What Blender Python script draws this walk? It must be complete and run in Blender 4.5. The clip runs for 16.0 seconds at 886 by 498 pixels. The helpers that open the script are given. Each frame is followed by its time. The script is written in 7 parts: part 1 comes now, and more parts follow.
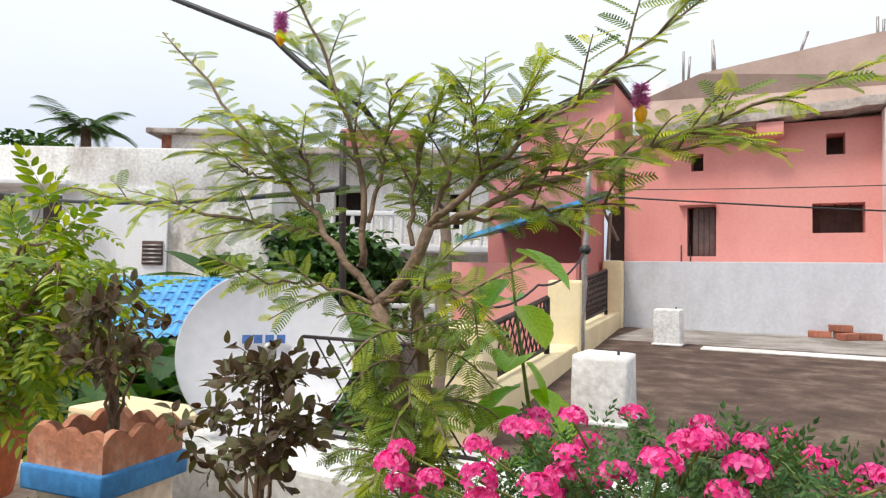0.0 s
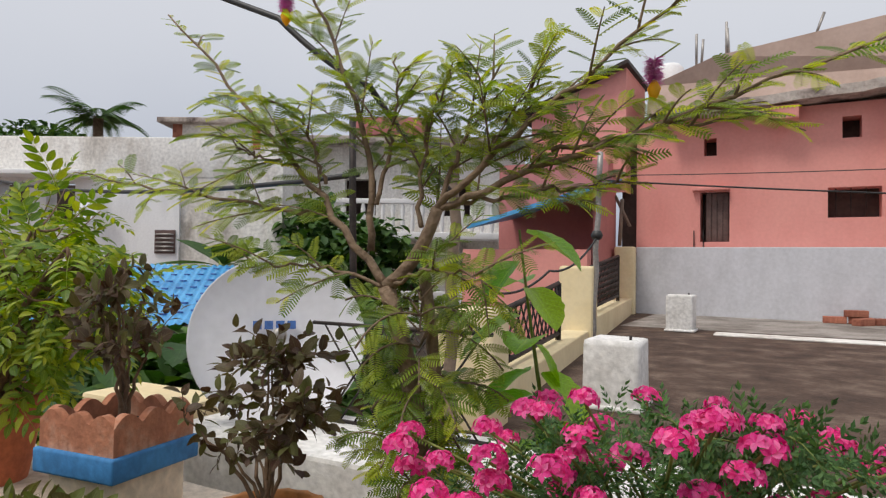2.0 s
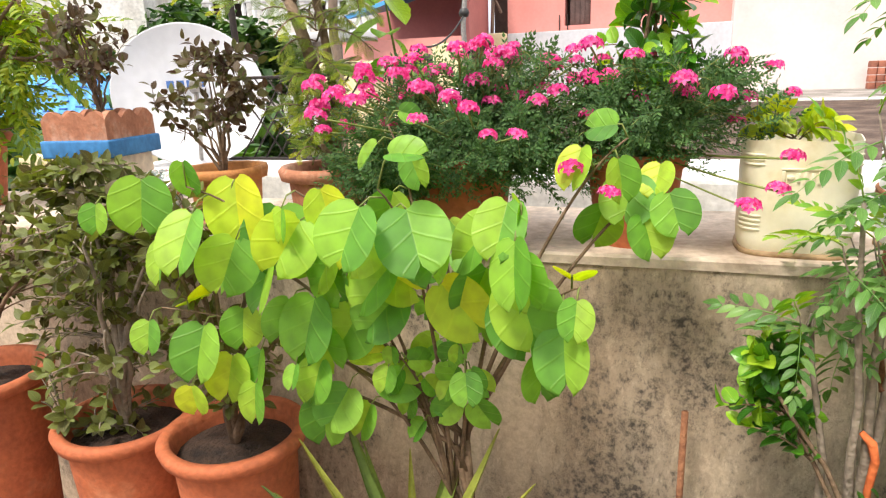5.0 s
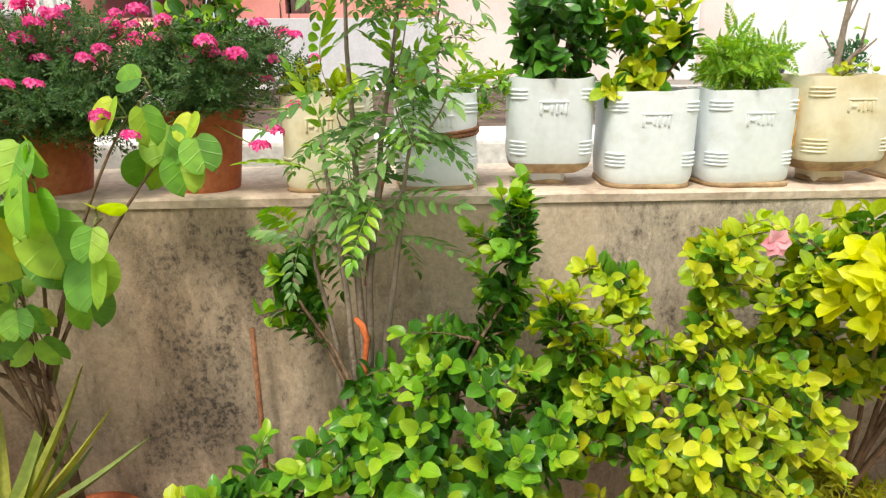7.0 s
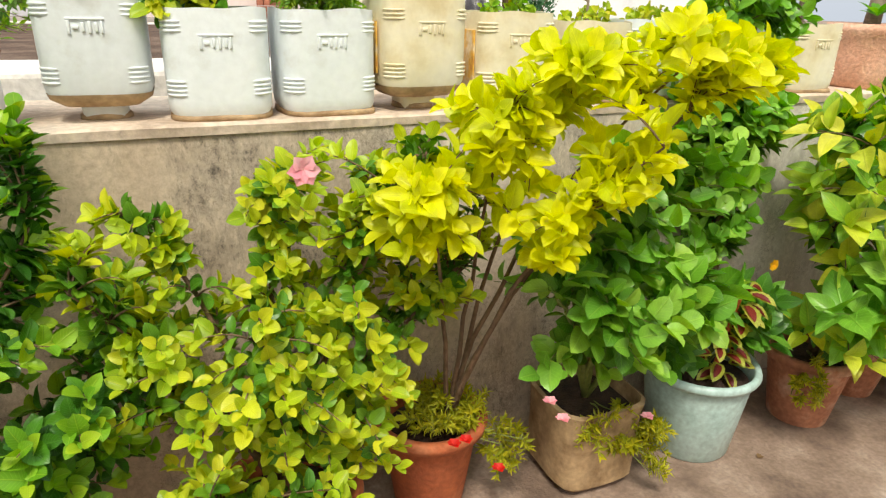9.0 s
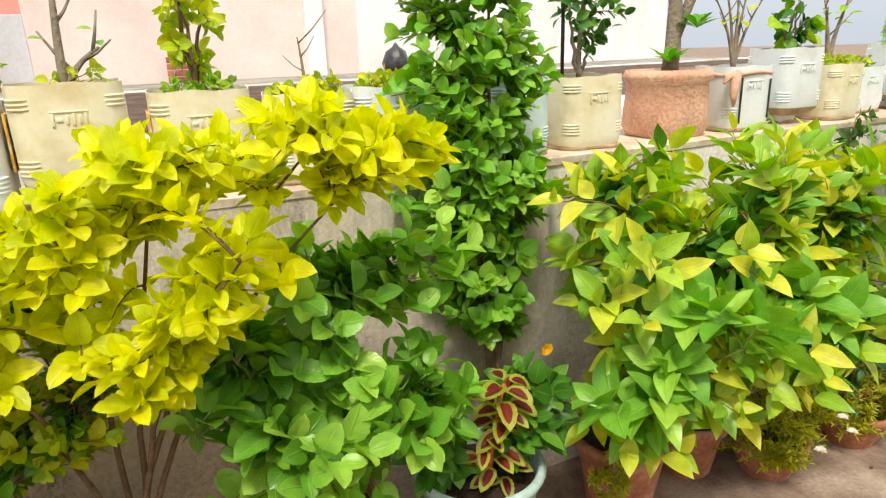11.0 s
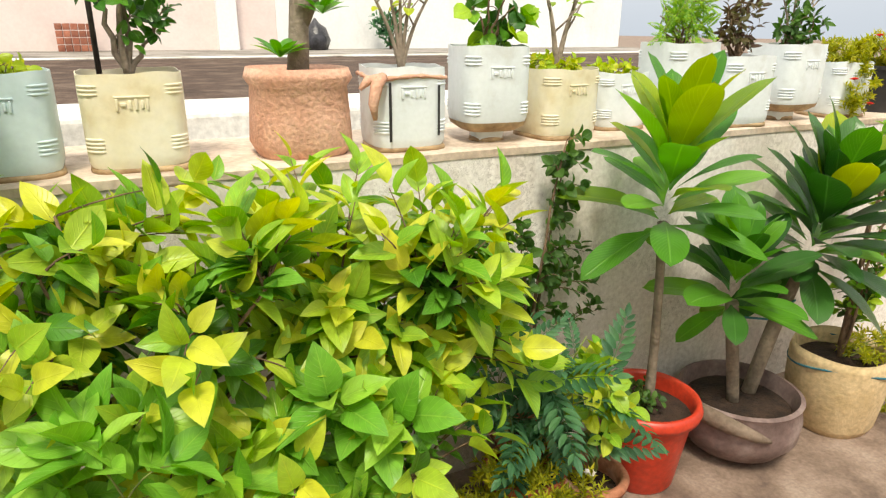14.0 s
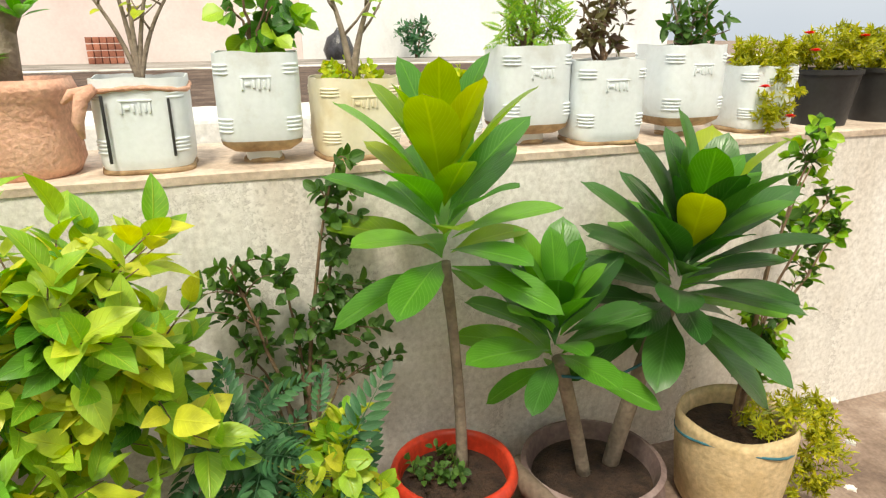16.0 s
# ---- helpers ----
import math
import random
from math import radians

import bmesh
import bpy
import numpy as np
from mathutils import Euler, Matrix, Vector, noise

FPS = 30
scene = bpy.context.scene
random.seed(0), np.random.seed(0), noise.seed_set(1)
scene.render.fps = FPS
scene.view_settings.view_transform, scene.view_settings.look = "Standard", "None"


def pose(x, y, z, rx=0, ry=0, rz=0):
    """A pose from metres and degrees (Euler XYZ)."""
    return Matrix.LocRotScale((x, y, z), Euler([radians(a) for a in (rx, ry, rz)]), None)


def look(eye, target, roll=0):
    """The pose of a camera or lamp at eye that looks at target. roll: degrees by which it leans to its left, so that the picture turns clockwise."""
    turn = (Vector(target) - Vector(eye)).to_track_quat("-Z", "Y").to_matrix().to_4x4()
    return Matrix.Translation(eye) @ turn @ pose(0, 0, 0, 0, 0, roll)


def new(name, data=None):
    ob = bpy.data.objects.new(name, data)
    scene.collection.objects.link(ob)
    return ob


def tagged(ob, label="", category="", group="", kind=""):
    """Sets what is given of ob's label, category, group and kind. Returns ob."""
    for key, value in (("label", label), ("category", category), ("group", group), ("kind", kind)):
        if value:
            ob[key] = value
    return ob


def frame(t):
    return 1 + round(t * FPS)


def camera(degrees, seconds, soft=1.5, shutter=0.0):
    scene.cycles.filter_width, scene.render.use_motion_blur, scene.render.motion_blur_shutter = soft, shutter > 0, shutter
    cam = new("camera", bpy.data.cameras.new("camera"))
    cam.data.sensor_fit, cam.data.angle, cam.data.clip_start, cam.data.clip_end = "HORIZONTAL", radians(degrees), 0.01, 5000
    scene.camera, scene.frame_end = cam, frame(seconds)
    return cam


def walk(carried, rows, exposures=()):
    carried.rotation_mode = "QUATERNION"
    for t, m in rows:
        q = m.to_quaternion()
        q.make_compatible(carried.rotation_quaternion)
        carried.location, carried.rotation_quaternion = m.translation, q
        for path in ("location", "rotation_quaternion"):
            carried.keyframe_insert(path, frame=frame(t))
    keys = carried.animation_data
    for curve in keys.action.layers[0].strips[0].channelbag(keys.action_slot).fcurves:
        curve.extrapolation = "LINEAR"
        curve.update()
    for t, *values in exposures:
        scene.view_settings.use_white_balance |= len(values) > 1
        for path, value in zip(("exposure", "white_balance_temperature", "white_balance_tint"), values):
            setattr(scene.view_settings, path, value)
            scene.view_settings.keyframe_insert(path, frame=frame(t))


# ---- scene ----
cam = camera(69.0, 16.0, soft=1.25)
PATH = [
    (0, (-1.341, -0.776, 1.644), (-2.264, 0.996, 1.729), 1.1),
    (0.5, (-1.333, -0.778, 1.656), (-2.332, 0.944, 1.848), 1.3),
    (1, (-1.332, -0.776, 1.665), (-2.304, 0.944, 1.972), 1.0),
    (1.5, (-1.321, -0.763, 1.663), (-2.285, 0.968, 1.933), 0.5),
    (2, (-1.345, -0.761, 1.634), (-2.298, 0.996, 1.681), 0.8),
    (2.5, (-1.31, -0.791, 1.576), (-2.229, 0.979, 1.431), 0.4),
    (3, (-1.236, -0.871, 1.512), (-2.167, 0.867, 1.18), -0.3),
    (3.2, (-1.201, -0.919, 1.487), (-2.153, 0.795, 1.095), -0.8),
    (5.3, (-1.033, -1.367, 1.411), (-1.572, 0.485, 0.881), -2.7),
    (5.5, (-0.999, -1.384, 1.408), (-1.483, 0.485, 0.885), -3.1),
    (6, (-0.867, -1.441, 1.377), (-1.173, 0.446, 0.788), -2.7),
    (6.3, (-0.811, -1.443, 1.355), (-0.932, 0.451, 0.724), -1.0),
    (6.5, (-0.704, -1.487, 1.361), (-0.824, 0.414, 0.751), -1.6),
    (7, (-0.574, -1.517, 1.345), (-0.508, 0.4, 0.78), -0.5),
    (7.1, (-0.534, -1.522, 1.341), (-0.44, 0.394, 0.773), -0.9),
    (7.5, (-0.477, -1.53, 1.323), (-0.253, 0.349, 0.673), -0.1),
    (8, (-0.389, -1.512, 1.307), (0.065, 0.312, 0.626), 1.0),
    (8.5, (-0.259, -1.481, 1.291), (0.407, 0.261, 0.568), 2.3),
    (8.7, (-0.215, -1.476, 1.286), (0.522, 0.236, 0.56), 1.9),
    (10.8, (0.519, -1.519, 1.342), (1.275, 0.233, 0.743), -1.8),
    (11, (0.582, -1.514, 1.34), (1.402, 0.211, 0.747), -2.1),
    (11.5, (0.768, -1.519, 1.343), (1.602, 0.194, 0.734), -1.1),
    (12, (0.959, -1.553, 1.333), (1.73, 0.174, 0.684), 0.7),
    (12.5, (1.116, -1.575, 1.304), (1.875, 0.132, 0.59), -0.1),
    (13, (1.338, -1.543, 1.313), (2.151, 0.14, 0.6), 1.1),
    (13.5, (1.532, -1.517, 1.322), (2.364, 0.155, 0.606), -0.3),
    (14, (1.837, -1.534, 1.347), (2.649, 0.174, 0.696), 0.4),
    (14.5, (2.09, -1.599, 1.341), (2.902, 0.11, 0.692), 0.9),
    (15, (2.269, -1.572, 1.288), (3.106, 0.131, 0.658), -0.6),
    (15.5, (2.497, -1.541, 1.321), (3.308, 0.159, 0.645), -0.4),
    (16, (2.69, -1.569, 1.331), (3.275, 0.238, 0.703), -0.6),
]
walk(cam, [(t, look(eye, target, roll)) for t, eye, target, roll in PATH],
     exposures=[(0, 0.4, 6500, 10), (1.0, 0.0, 6500, 11), (1.5, -0.25, 6550, 11), (2.0, -0.2, 6600, 12), (2.6, 0.3, 6600, 14), (3.2, 0.5, 6600, 15), (5.3, 1.0, 6900, 11), (6.5, 0.78, 7000, 9), (8.7, 0.55, 7200, 8), (12, 0.62, 7300, 8), (16, 0.6, 7400, 6)])

# ---------------------------------------------------------------- light
world = bpy.data.worlds.new("overcast_sky")
scene.world = world
world.use_nodes = True
wn, wl = world.node_tree.nodes, world.node_tree.links
wn.clear()
sky = wn.new("ShaderNodeTexSky")
sky.sky_type, sky.sun_disc = "NISHITA", False
sky.sun_elevation, sky.sun_rotation = radians(58), radians(200)
sky.air_density, sky.dust_density, sky.ozone_density = 1.0, 6.0, 1.0
grey = wn.new("ShaderNodeHueSaturation")
grey.inputs["Saturation"].default_value = 0.35
cloudmix = wn.new("ShaderNodeMixRGB")
cloudmix.inputs[0].default_value = 0.8
coord = wn.new("ShaderNodeTexCoord")
height = wn.new("ShaderNodeSeparateXYZ")
wl.new(coord.outputs["Generated"], height.inputs[0])
lift = wn.new("ShaderNodeMapRange")
lift.interpolation_type = "SMOOTHSTEP"
lift.inputs["From Min"].default_value, lift.inputs["From Max"].default_value = 0.02, 0.55
cloud = wn.new("ShaderNodeTexNoise")
cloud.inputs["Scale"].default_value, cloud.inputs["Detail"].default_value = 1.6, 4
wl.new(coord.outputs["Generated"], cloud.inputs["Vector"])
billow = wn.new("ShaderNodeMath")
billow.operation = "MULTIPLY_ADD"
billow.inputs[1].default_value = 0.22
wl.new(cloud.outputs["Fac"], billow.inputs[0])
wl.new(height.outputs["Z"], billow.inputs[2])
wl.new(billow.outputs[0], lift.inputs["Value"])
overcast = wn.new("ShaderNodeMixRGB")
overcast.inputs[1].default_value = (5.2, 6.0, 7.5, 1)
overcast.inputs[2].default_value = (9.7, 10.2, 11.0, 1)
wl.new(lift.outputs[0], overcast.inputs[0])
wl.new(overcast.outputs[0], cloudmix.inputs[2])
bg = wn.new("ShaderNodeBackground")
bg.inputs["Strength"].default_value = 0.092
wout = wn.new("ShaderNodeOutputWorld")
wl.new(sky.outputs[0], grey.inputs["Color"])
wl.new(grey.outputs[0], cloudmix.inputs[1])
wl.new(cloudmix.outputs[0], bg.inputs["Color"])
wl.new(bg.outputs[0], wout.inputs[0])
sun_data = bpy.data.lights.new("sun", "SUN")
sun_data.energy, sun_data.angle, sun_data.color = 2.2, radians(12), (1.0, 0.96, 0.88)
sun = new("sun", sun_data)
sun.matrix_world = look((-3, -6, 12), (0, 0, 0))

# ---------------------------------------------------------------- materials
def nodes_of(name):
    m = bpy.data.materials.new(name)
    m.use_nodes = True
    n, l = m.node_tree.nodes, m.node_tree.links
    return m, n, l, n["Principled BSDF"]


def ramp(n, stops):
    r = n.new("ShaderNodeValToRGB")
    while len(r.color_ramp.elements) < len(stops):
        r.color_ramp.elements.new(0.5)
    for e, (p, c) in zip(r.color_ramp.elements, stops):
        e.position, e.color = p, (*c, 1)
    return r


def surface(name, stops, scale=3.0, fine=40.0, rough=0.85, bump=0.25, metal=0.0, streak=1.0, random_amount=0.0, detail=8, grain=0.5):
    """Coarse stains and fine grain in object space, with relief."""
    m, n, l, p = nodes_of(name)
    tc = n.new("ShaderNodeTexCoord")
    mp = n.new("ShaderNodeMapping")
    mp.inputs["Scale"].default_value = (1, 1, streak)
    l.new(tc.outputs["Object"], mp.inputs[0])
    a = n.new("ShaderNodeTexNoise")
    a.inputs["Scale"].default_value, a.inputs["Detail"].default_value, a.inputs["Roughness"].default_value = scale, detail, 0.62
    l.new(mp.outputs[0], a.inputs["Vector"])
    r = ramp(n, stops)
    l.new(a.outputs["Fac"], r.inputs[0])
    b = n.new("ShaderNodeTexNoise")
    b.inputs["Scale"].default_value, b.inputs["Detail"].default_value = fine, 4
    l.new(tc.outputs["Object"], b.inputs["Vector"])
    mul = n.new("ShaderNodeMixRGB")
    mul.blend_type = "MULTIPLY"
    mul.inputs[0].default_value = grain
    g = ramp(n, [(0.3, (0.6, 0.6, 0.6)), (0.7, (1.25, 1.25, 1.25))])
    l.new(b.outputs["Fac"], g.inputs[0])
    l.new(r.outputs[0], mul.inputs[1])
    l.new(g.outputs[0], mul.inputs[2])
    out = mul.outputs[0]
    if random_amount:
        oi = n.new("ShaderNodeObjectInfo")
        hs = n.new("ShaderNodeHueSaturation")
        mr = n.new("ShaderNodeMapRange")
        mr.inputs["To Min"].default_value, mr.inputs["To Max"].default_value = 1 - random_amount, 1 + random_amount
        l.new(oi.outputs["Random"], mr.inputs["Value"])
        l.new(mr.outputs[0], hs.inputs["Value"])
        l.new(out, hs.inputs["Color"])
        out = hs.outputs[0]
    l.new(out, p.inputs["Base Color"])
    p.inputs["Roughness"].default_value, p.inputs["Metallic"].default_value = rough, metal
    bm_ = n.new("ShaderNodeBump")
    bm_.inputs["Strength"].default_value, bm_.inputs["Distance"].default_value = bump, 0.01
    l.new(b.outputs["Fac"], bm_.inputs["Height"])
    l.new(bm_.outputs[0], p.inputs["Normal"])
    return m


def leaf_mat(name, cols, rough=0.42, trans=0.35, veins=9.0, vein_strength=0.35, mottle=28):
    """Leaf blade: each leaf its own tint, pale midrib and side veins along the blade."""
    m, n, l, p = nodes_of(name)
    geo = n.new("ShaderNodeNewGeometry")
    r = ramp(n, [(i / (len(cols) - 1), c) for i, c in enumerate(cols)])
    oi = n.new("ShaderNodeObjectInfo")
    add = n.new("ShaderNodeMath")
    add.operation = "ADD"
    frac = n.new("ShaderNodeMath")
    frac.operation = "FRACT"
    l.new(geo.outputs["Random Per Island"], add.inputs[0])
    l.new(oi.outputs["Random"], add.inputs[1])
    l.new(add.outputs[0], frac.inputs[0])
    l.new(frac.outputs[0], r.inputs[0])
    uv = n.new("ShaderNodeUVMap")
    sep = n.new("ShaderNodeSeparateXYZ")
    l.new(uv.outputs[0], sep.inputs[0])
    ab = n.new("ShaderNodeMath")
    ab.operation = "ABSOLUTE"
    l.new(sep.outputs["Y"], ab.inputs[0])
    slant = n.new("ShaderNodeMath")
    slant.operation = "MULTIPLY_ADD"
    slant.inputs[1].default_value = -0.35
    l.new(ab.outputs[0], slant.inputs[0])
    l.new(sep.outputs["X"], slant.inputs[2])
    wave = n.new("ShaderNodeMath")
    wave.operation = "MULTIPLY"
    wave.inputs[1].default_value = veins
    l.new(slant.outputs[0], wave.inputs[0])
    pp = n.new("ShaderNodeMath")
    pp.operation = "PINGPONG"
    pp.inputs[1].default_value = 0.5
    l.new(wave.outputs[0], pp.inputs[0])
    side = n.new("ShaderNodeMapRange")
    side.inputs["From Max"].default_value, side.inputs["To Min"].default_value, side.inputs["To Max"].default_value = 0.09, 0.6, 0.0
    l.new(pp.outputs[0], side.inputs["Value"])
    mid = n.new("ShaderNodeMapRange")
    mid.inputs["From Max"].default_value, mid.inputs["To Min"].default_value, mid.inputs["To Max"].default_value = 0.08, 1.0, 0.0
    l.new(ab.outputs[0], mid.inputs["Value"])
    mx = n.new("ShaderNodeMath")
    mx.operation = "MAXIMUM"
    l.new(side.outputs[0], mx.inputs[0])
    l.new(mid.outputs[0], mx.inputs[1])
    sc = n.new("ShaderNodeMath")
    sc.operation = "MULTIPLY"
    sc.inputs[1].default_value = vein_strength
    l.new(mx.outputs[0], sc.inputs[0])
    tc = n.new("ShaderNodeTexCoord")
    no = n.new("ShaderNodeTexNoise")
    no.inputs["Scale"].default_value, no.inputs["Detail"].default_value = mottle, 3
    l.new(tc.outputs["Object"], no.inputs["Vector"])
    nr = ramp(n, [(0.3, (0.75, 0.75, 0.75)), (0.7, (1.2, 1.2, 1.15))])
    l.new(no.outputs["Fac"], nr.inputs[0])
    mot = n.new("ShaderNodeMixRGB")
    mot.blend_type = "MULTIPLY"
    mot.inputs[0].default_value = 0.8
    l.new(r.outputs[0], mot.inputs[1])
    l.new(nr.outputs[0], mot.inputs[2])
    pale = n.new("ShaderNodeMixRGB")
    pale.inputs[2].default_value = tuple(min(1, c * 1.5 + 0.05) for c in cols[-1]) + (1,)
    l.new(sc.outputs[0], pale.inputs[0])
    l.new(mot.outputs[0], pale.inputs[1])
    l.new(pale.outputs[0], p.inputs["Base Color"])
    p.inputs["Roughness"].default_value = rough
    bp = n.new("ShaderNodeBump")
    bp.inputs["Strength"].default_value, bp.inputs["Distance"].default_value, bp.invert = 0.5, 0.003, True
    l.new(mx.outputs[0], bp.inputs["Height"])
    l.new(bp.outputs[0], p.inputs["Normal"])
    tr = n.new("ShaderNodeBsdfTranslucent")
    hs = n.new("ShaderNodeHueSaturation")
    hs.inputs["Saturation"].default_value, hs.inputs["Value"].default_value = 1.2, 1.5
    l.new(pale.outputs[0], hs.inputs["Color"])
    l.new(hs.outputs[0], tr.inputs["Color"])
    ms = n.new("ShaderNodeMixShader")
    ms.inputs[0].default_value = trans
    l.new(p.outputs[0], ms.inputs[1])
    l.new(tr.outputs[0], ms.inputs[2])
    l.new(ms.outputs[0], n["Material Output"].inputs[0])
    return m


def plastered(name, clean, stain, black, drip=0.5):
    """Old cement plaster: pale paint left in patches, brown stain and black mildew in runs."""
    m, n, l, p = nodes_of(name)
    tc = n.new("ShaderNodeTexCoord")
    mp = n.new("ShaderNodeMapping")
    mp.inputs["Scale"].default_value = (1, 1, 0.35)
    l.new(tc.outputs["Object"], mp.inputs[0])
    fine = n.new("ShaderNodeTexNoise")
    fine.inputs["Scale"].default_value, fine.inputs["Detail"].default_value, fine.inputs["Roughness"].default_value = 55, 12, 0.7
    l.new(tc.outputs["Object"], fine.inputs["Vector"])
    a = n.new("ShaderNodeTexNoise")
    a.inputs["Scale"].default_value, a.inputs["Detail"].default_value, a.inputs["Roughness"].default_value = 2.2, 10, 0.7
    l.new(mp.outputs[0], a.inputs["Vector"])
    b = n.new("ShaderNodeTexNoise")
    b.inputs["Scale"].default_value, b.inputs["Detail"].default_value, b.inputs["Roughness"].default_value = 3.0, 14, 0.86
    sh = n.new("ShaderNodeMapping")
    sh.inputs["Location"].default_value = (7.3, 2.1, 4.4)
    sh.inputs["Scale"].default_value = (1, 1, 0.5)
    l.new(tc.outputs["Object"], sh.inputs[0])
    l.new(sh.outputs[0], b.inputs["Vector"])
    ra = ramp(n, [(0.42, clean), (0.68, stain)])
    l.new(a.outputs["Fac"], ra.inputs[0])
    rb = ramp(n, [(0.475, (0, 0, 0)), (0.60, (1, 1, 1))])
    l.new(b.outputs["Fac"], rb.inputs[0])
    sx = n.new("ShaderNodeSeparateXYZ")
    l.new(tc.outputs["Object"], sx.inputs[0])
    zone = n.new("ShaderNodeMapRange")
    zone.inputs["From Min"].default_value, zone.inputs["From Max"].default_value = 2.4, 0.9
    zone.inputs["To Min"].default_value, zone.inputs["To Max"].default_value = 0.12, drip
    l.new(sx.outputs["X"], zone.inputs["Value"])
    k = n.new("ShaderNodeMath")
    k.operation = "MULTIPLY"
    l.new(rb.outputs[0], k.inputs[0])
    l.new(zone.outputs[0], k.inputs[1])
    pits = ramp(n, [(0.42, (0.25, 0.25, 0.25)), (0.56, (1, 1, 1))])
    l.new(fine.outputs["Fac"], pits.inputs[0])
    k2 = n.new("ShaderNodeMath")
    k2.operation = "MULTIPLY"
    l.new(k.outputs[0], k2.inputs[0])
    l.new(pits.outputs[0], k2.inputs[1])
    m1 = n.new("ShaderNodeMixRGB")
    m1.inputs[2].default_value = (*black, 1)
    l.new(k2.outputs[0], m1.inputs[0])
    tone = n.new("ShaderNodeMapRange")
    tone.inputs["From Min"].default_value, tone.inputs["From Max"].default_value = 2.2, -0.4
    l.new(sx.outputs["X"], tone.inputs["Value"])
    aged = n.new("ShaderNodeMixRGB")
    aged.blend_type = "MULTIPLY"
    aged.inputs[2].default_value = (0.72, 0.60, 0.47, 1)
    l.new(tone.outputs[0], aged.inputs[0])
    l.new(ra.outputs[0], aged.inputs[1])
    l.new(aged.outputs[0], m1.inputs[1])
    g = ramp(n, [(0.34, (0.66, 0.64, 0.62)), (0.6, (1.12, 1.12, 1.12))])
    l.new(fine.outputs["Fac"], g.inputs[0])
    m2 = n.new("ShaderNodeMixRGB")
    m2.blend_type = "MULTIPLY"
    m2.inputs[0].default_value = 0.75
    l.new(m1.outputs[0], m2.inputs[1])
    l.new(g.outputs[0], m2.inputs[2])
    vo = n.new("ShaderNodeTexVoronoi")
    vo.feature = "DISTANCE_TO_EDGE"
    vo.inputs["Scale"].default_value = 1.7
    wob = n.new("ShaderNodeMixRGB")
    wob.blend_type = "ADD"
    wob.inputs[0].default_value = 0.35
    l.new(tc.outputs["Object"], wob.inputs[1])
    l.new(fine.outputs["Color"], wob.inputs[2])
    l.new(wob.outputs[0], vo.inputs["Vector"])
    cr = ramp(n, [(0.0, (0.25, 0.22, 0.2)), (0.012, (1, 1, 1))])
    l.new(vo.outputs["Distance"], cr.inputs[0])
    m3 = n.new("ShaderNodeMixRGB")
    m3.blend_type = "MULTIPLY"
    m3.inputs[0].default_value = 0.55
    l.new(m2.outputs[0], m3.inputs[1])
    l.new(cr.outputs[0], m3.inputs[2])
    l.new(m3.outputs[0], p.inputs["Base Color"])
    p.inputs["Roughness"].default_value = 0.92
    bp = n.new("ShaderNodeBump")
    bp.inputs["Strength"].default_value, bp.inputs["Distance"].default_value = 0.22, 0.005
    l.new(fine.outputs["Fac"], bp.inputs["Height"])
    l.new(bp.outputs[0], p.inputs["Normal"])
    return m


M = {}
M["parapet"] = plastered("weathered_plaster", (0.82, 0.80, 0.77), (0.62, 0.55, 0.48), (0.05, 0.043, 0.037), 0.95)
M["coping"] = surface("coping_plaster", [(0.3, (0.36, 0.27, 0.2)), (0.5, (0.62, 0.5, 0.4)), (0.7, (0.74, 0.64, 0.54))], 4, 50, 0.9, 0.4)
M["floor"] = surface("worn_cement_floor", [(0.3, (0.085, 0.055, 0.042)), (0.46, (0.21, 0.145, 0.11)), (0.56, (0.29, 0.21, 0.165)), (0.7, (0.42, 0.33, 0.27))], 4.5, 75, 0.85, 0.5)
M["roof_slab"] = surface("roof_slab_cement", [(0.33, (0.04, 0.022, 0.014)), (0.5, (0.085, 0.05, 0.034)), (0.68, (0.17, 0.12, 0.09))], 5.0, 60, 0.9, 0.5)
M["roof_grey"] = surface("roof_slab_grey_cement", [(0.35, (0.16, 0.14, 0.12)), (0.6, (0.36, 0.33, 0.3))], 2.5, 35, 0.9, 0.5)
M["lime"] = surface("lime_wash", [(0.3, (0.62, 0.6, 0.57)), (0.6, (0.82, 0.81, 0.79))], 4, 40, 0.9, 0.3)
M["white_wall"] = surface("white_wall_paint", [(0.3, (0.70, 0.70, 0.71)), (0.5, (0.84, 0.84, 0.84))], 1.5, 30, 0.9, 0.05, streak=0.4, grain=0.12)
M["grey_wall"] = surface("greyed_white_paint", [(0.3, (0.44, 0.44, 0.46)), (0.42, (0.54, 0.54, 0.57)), (0.6, (0.62, 0.62, 0.66))], 1.5, 30, 0.9, 0.08, streak=0.4, grain=0.2)
M["pale_pink"] = surface("pale_pink_paint", [(0.3, (0.72, 0.58, 0.55)), (0.6, (0.8, 0.69, 0.66))], 1.3, 30, 0.9, 0.05, grain=0.12)
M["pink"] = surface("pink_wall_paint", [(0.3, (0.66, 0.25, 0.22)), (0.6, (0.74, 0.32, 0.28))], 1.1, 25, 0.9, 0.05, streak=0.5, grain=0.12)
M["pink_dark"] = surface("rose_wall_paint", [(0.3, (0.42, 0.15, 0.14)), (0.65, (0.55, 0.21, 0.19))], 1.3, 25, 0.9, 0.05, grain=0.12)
M["beige_roof"] = surface("beige_roof_plaster", [(0.3, (0.38, 0.27, 0.22)), (0.65, (0.56, 0.42, 0.36))], 1.5, 25, 0.9, 0.05, grain=0.12)
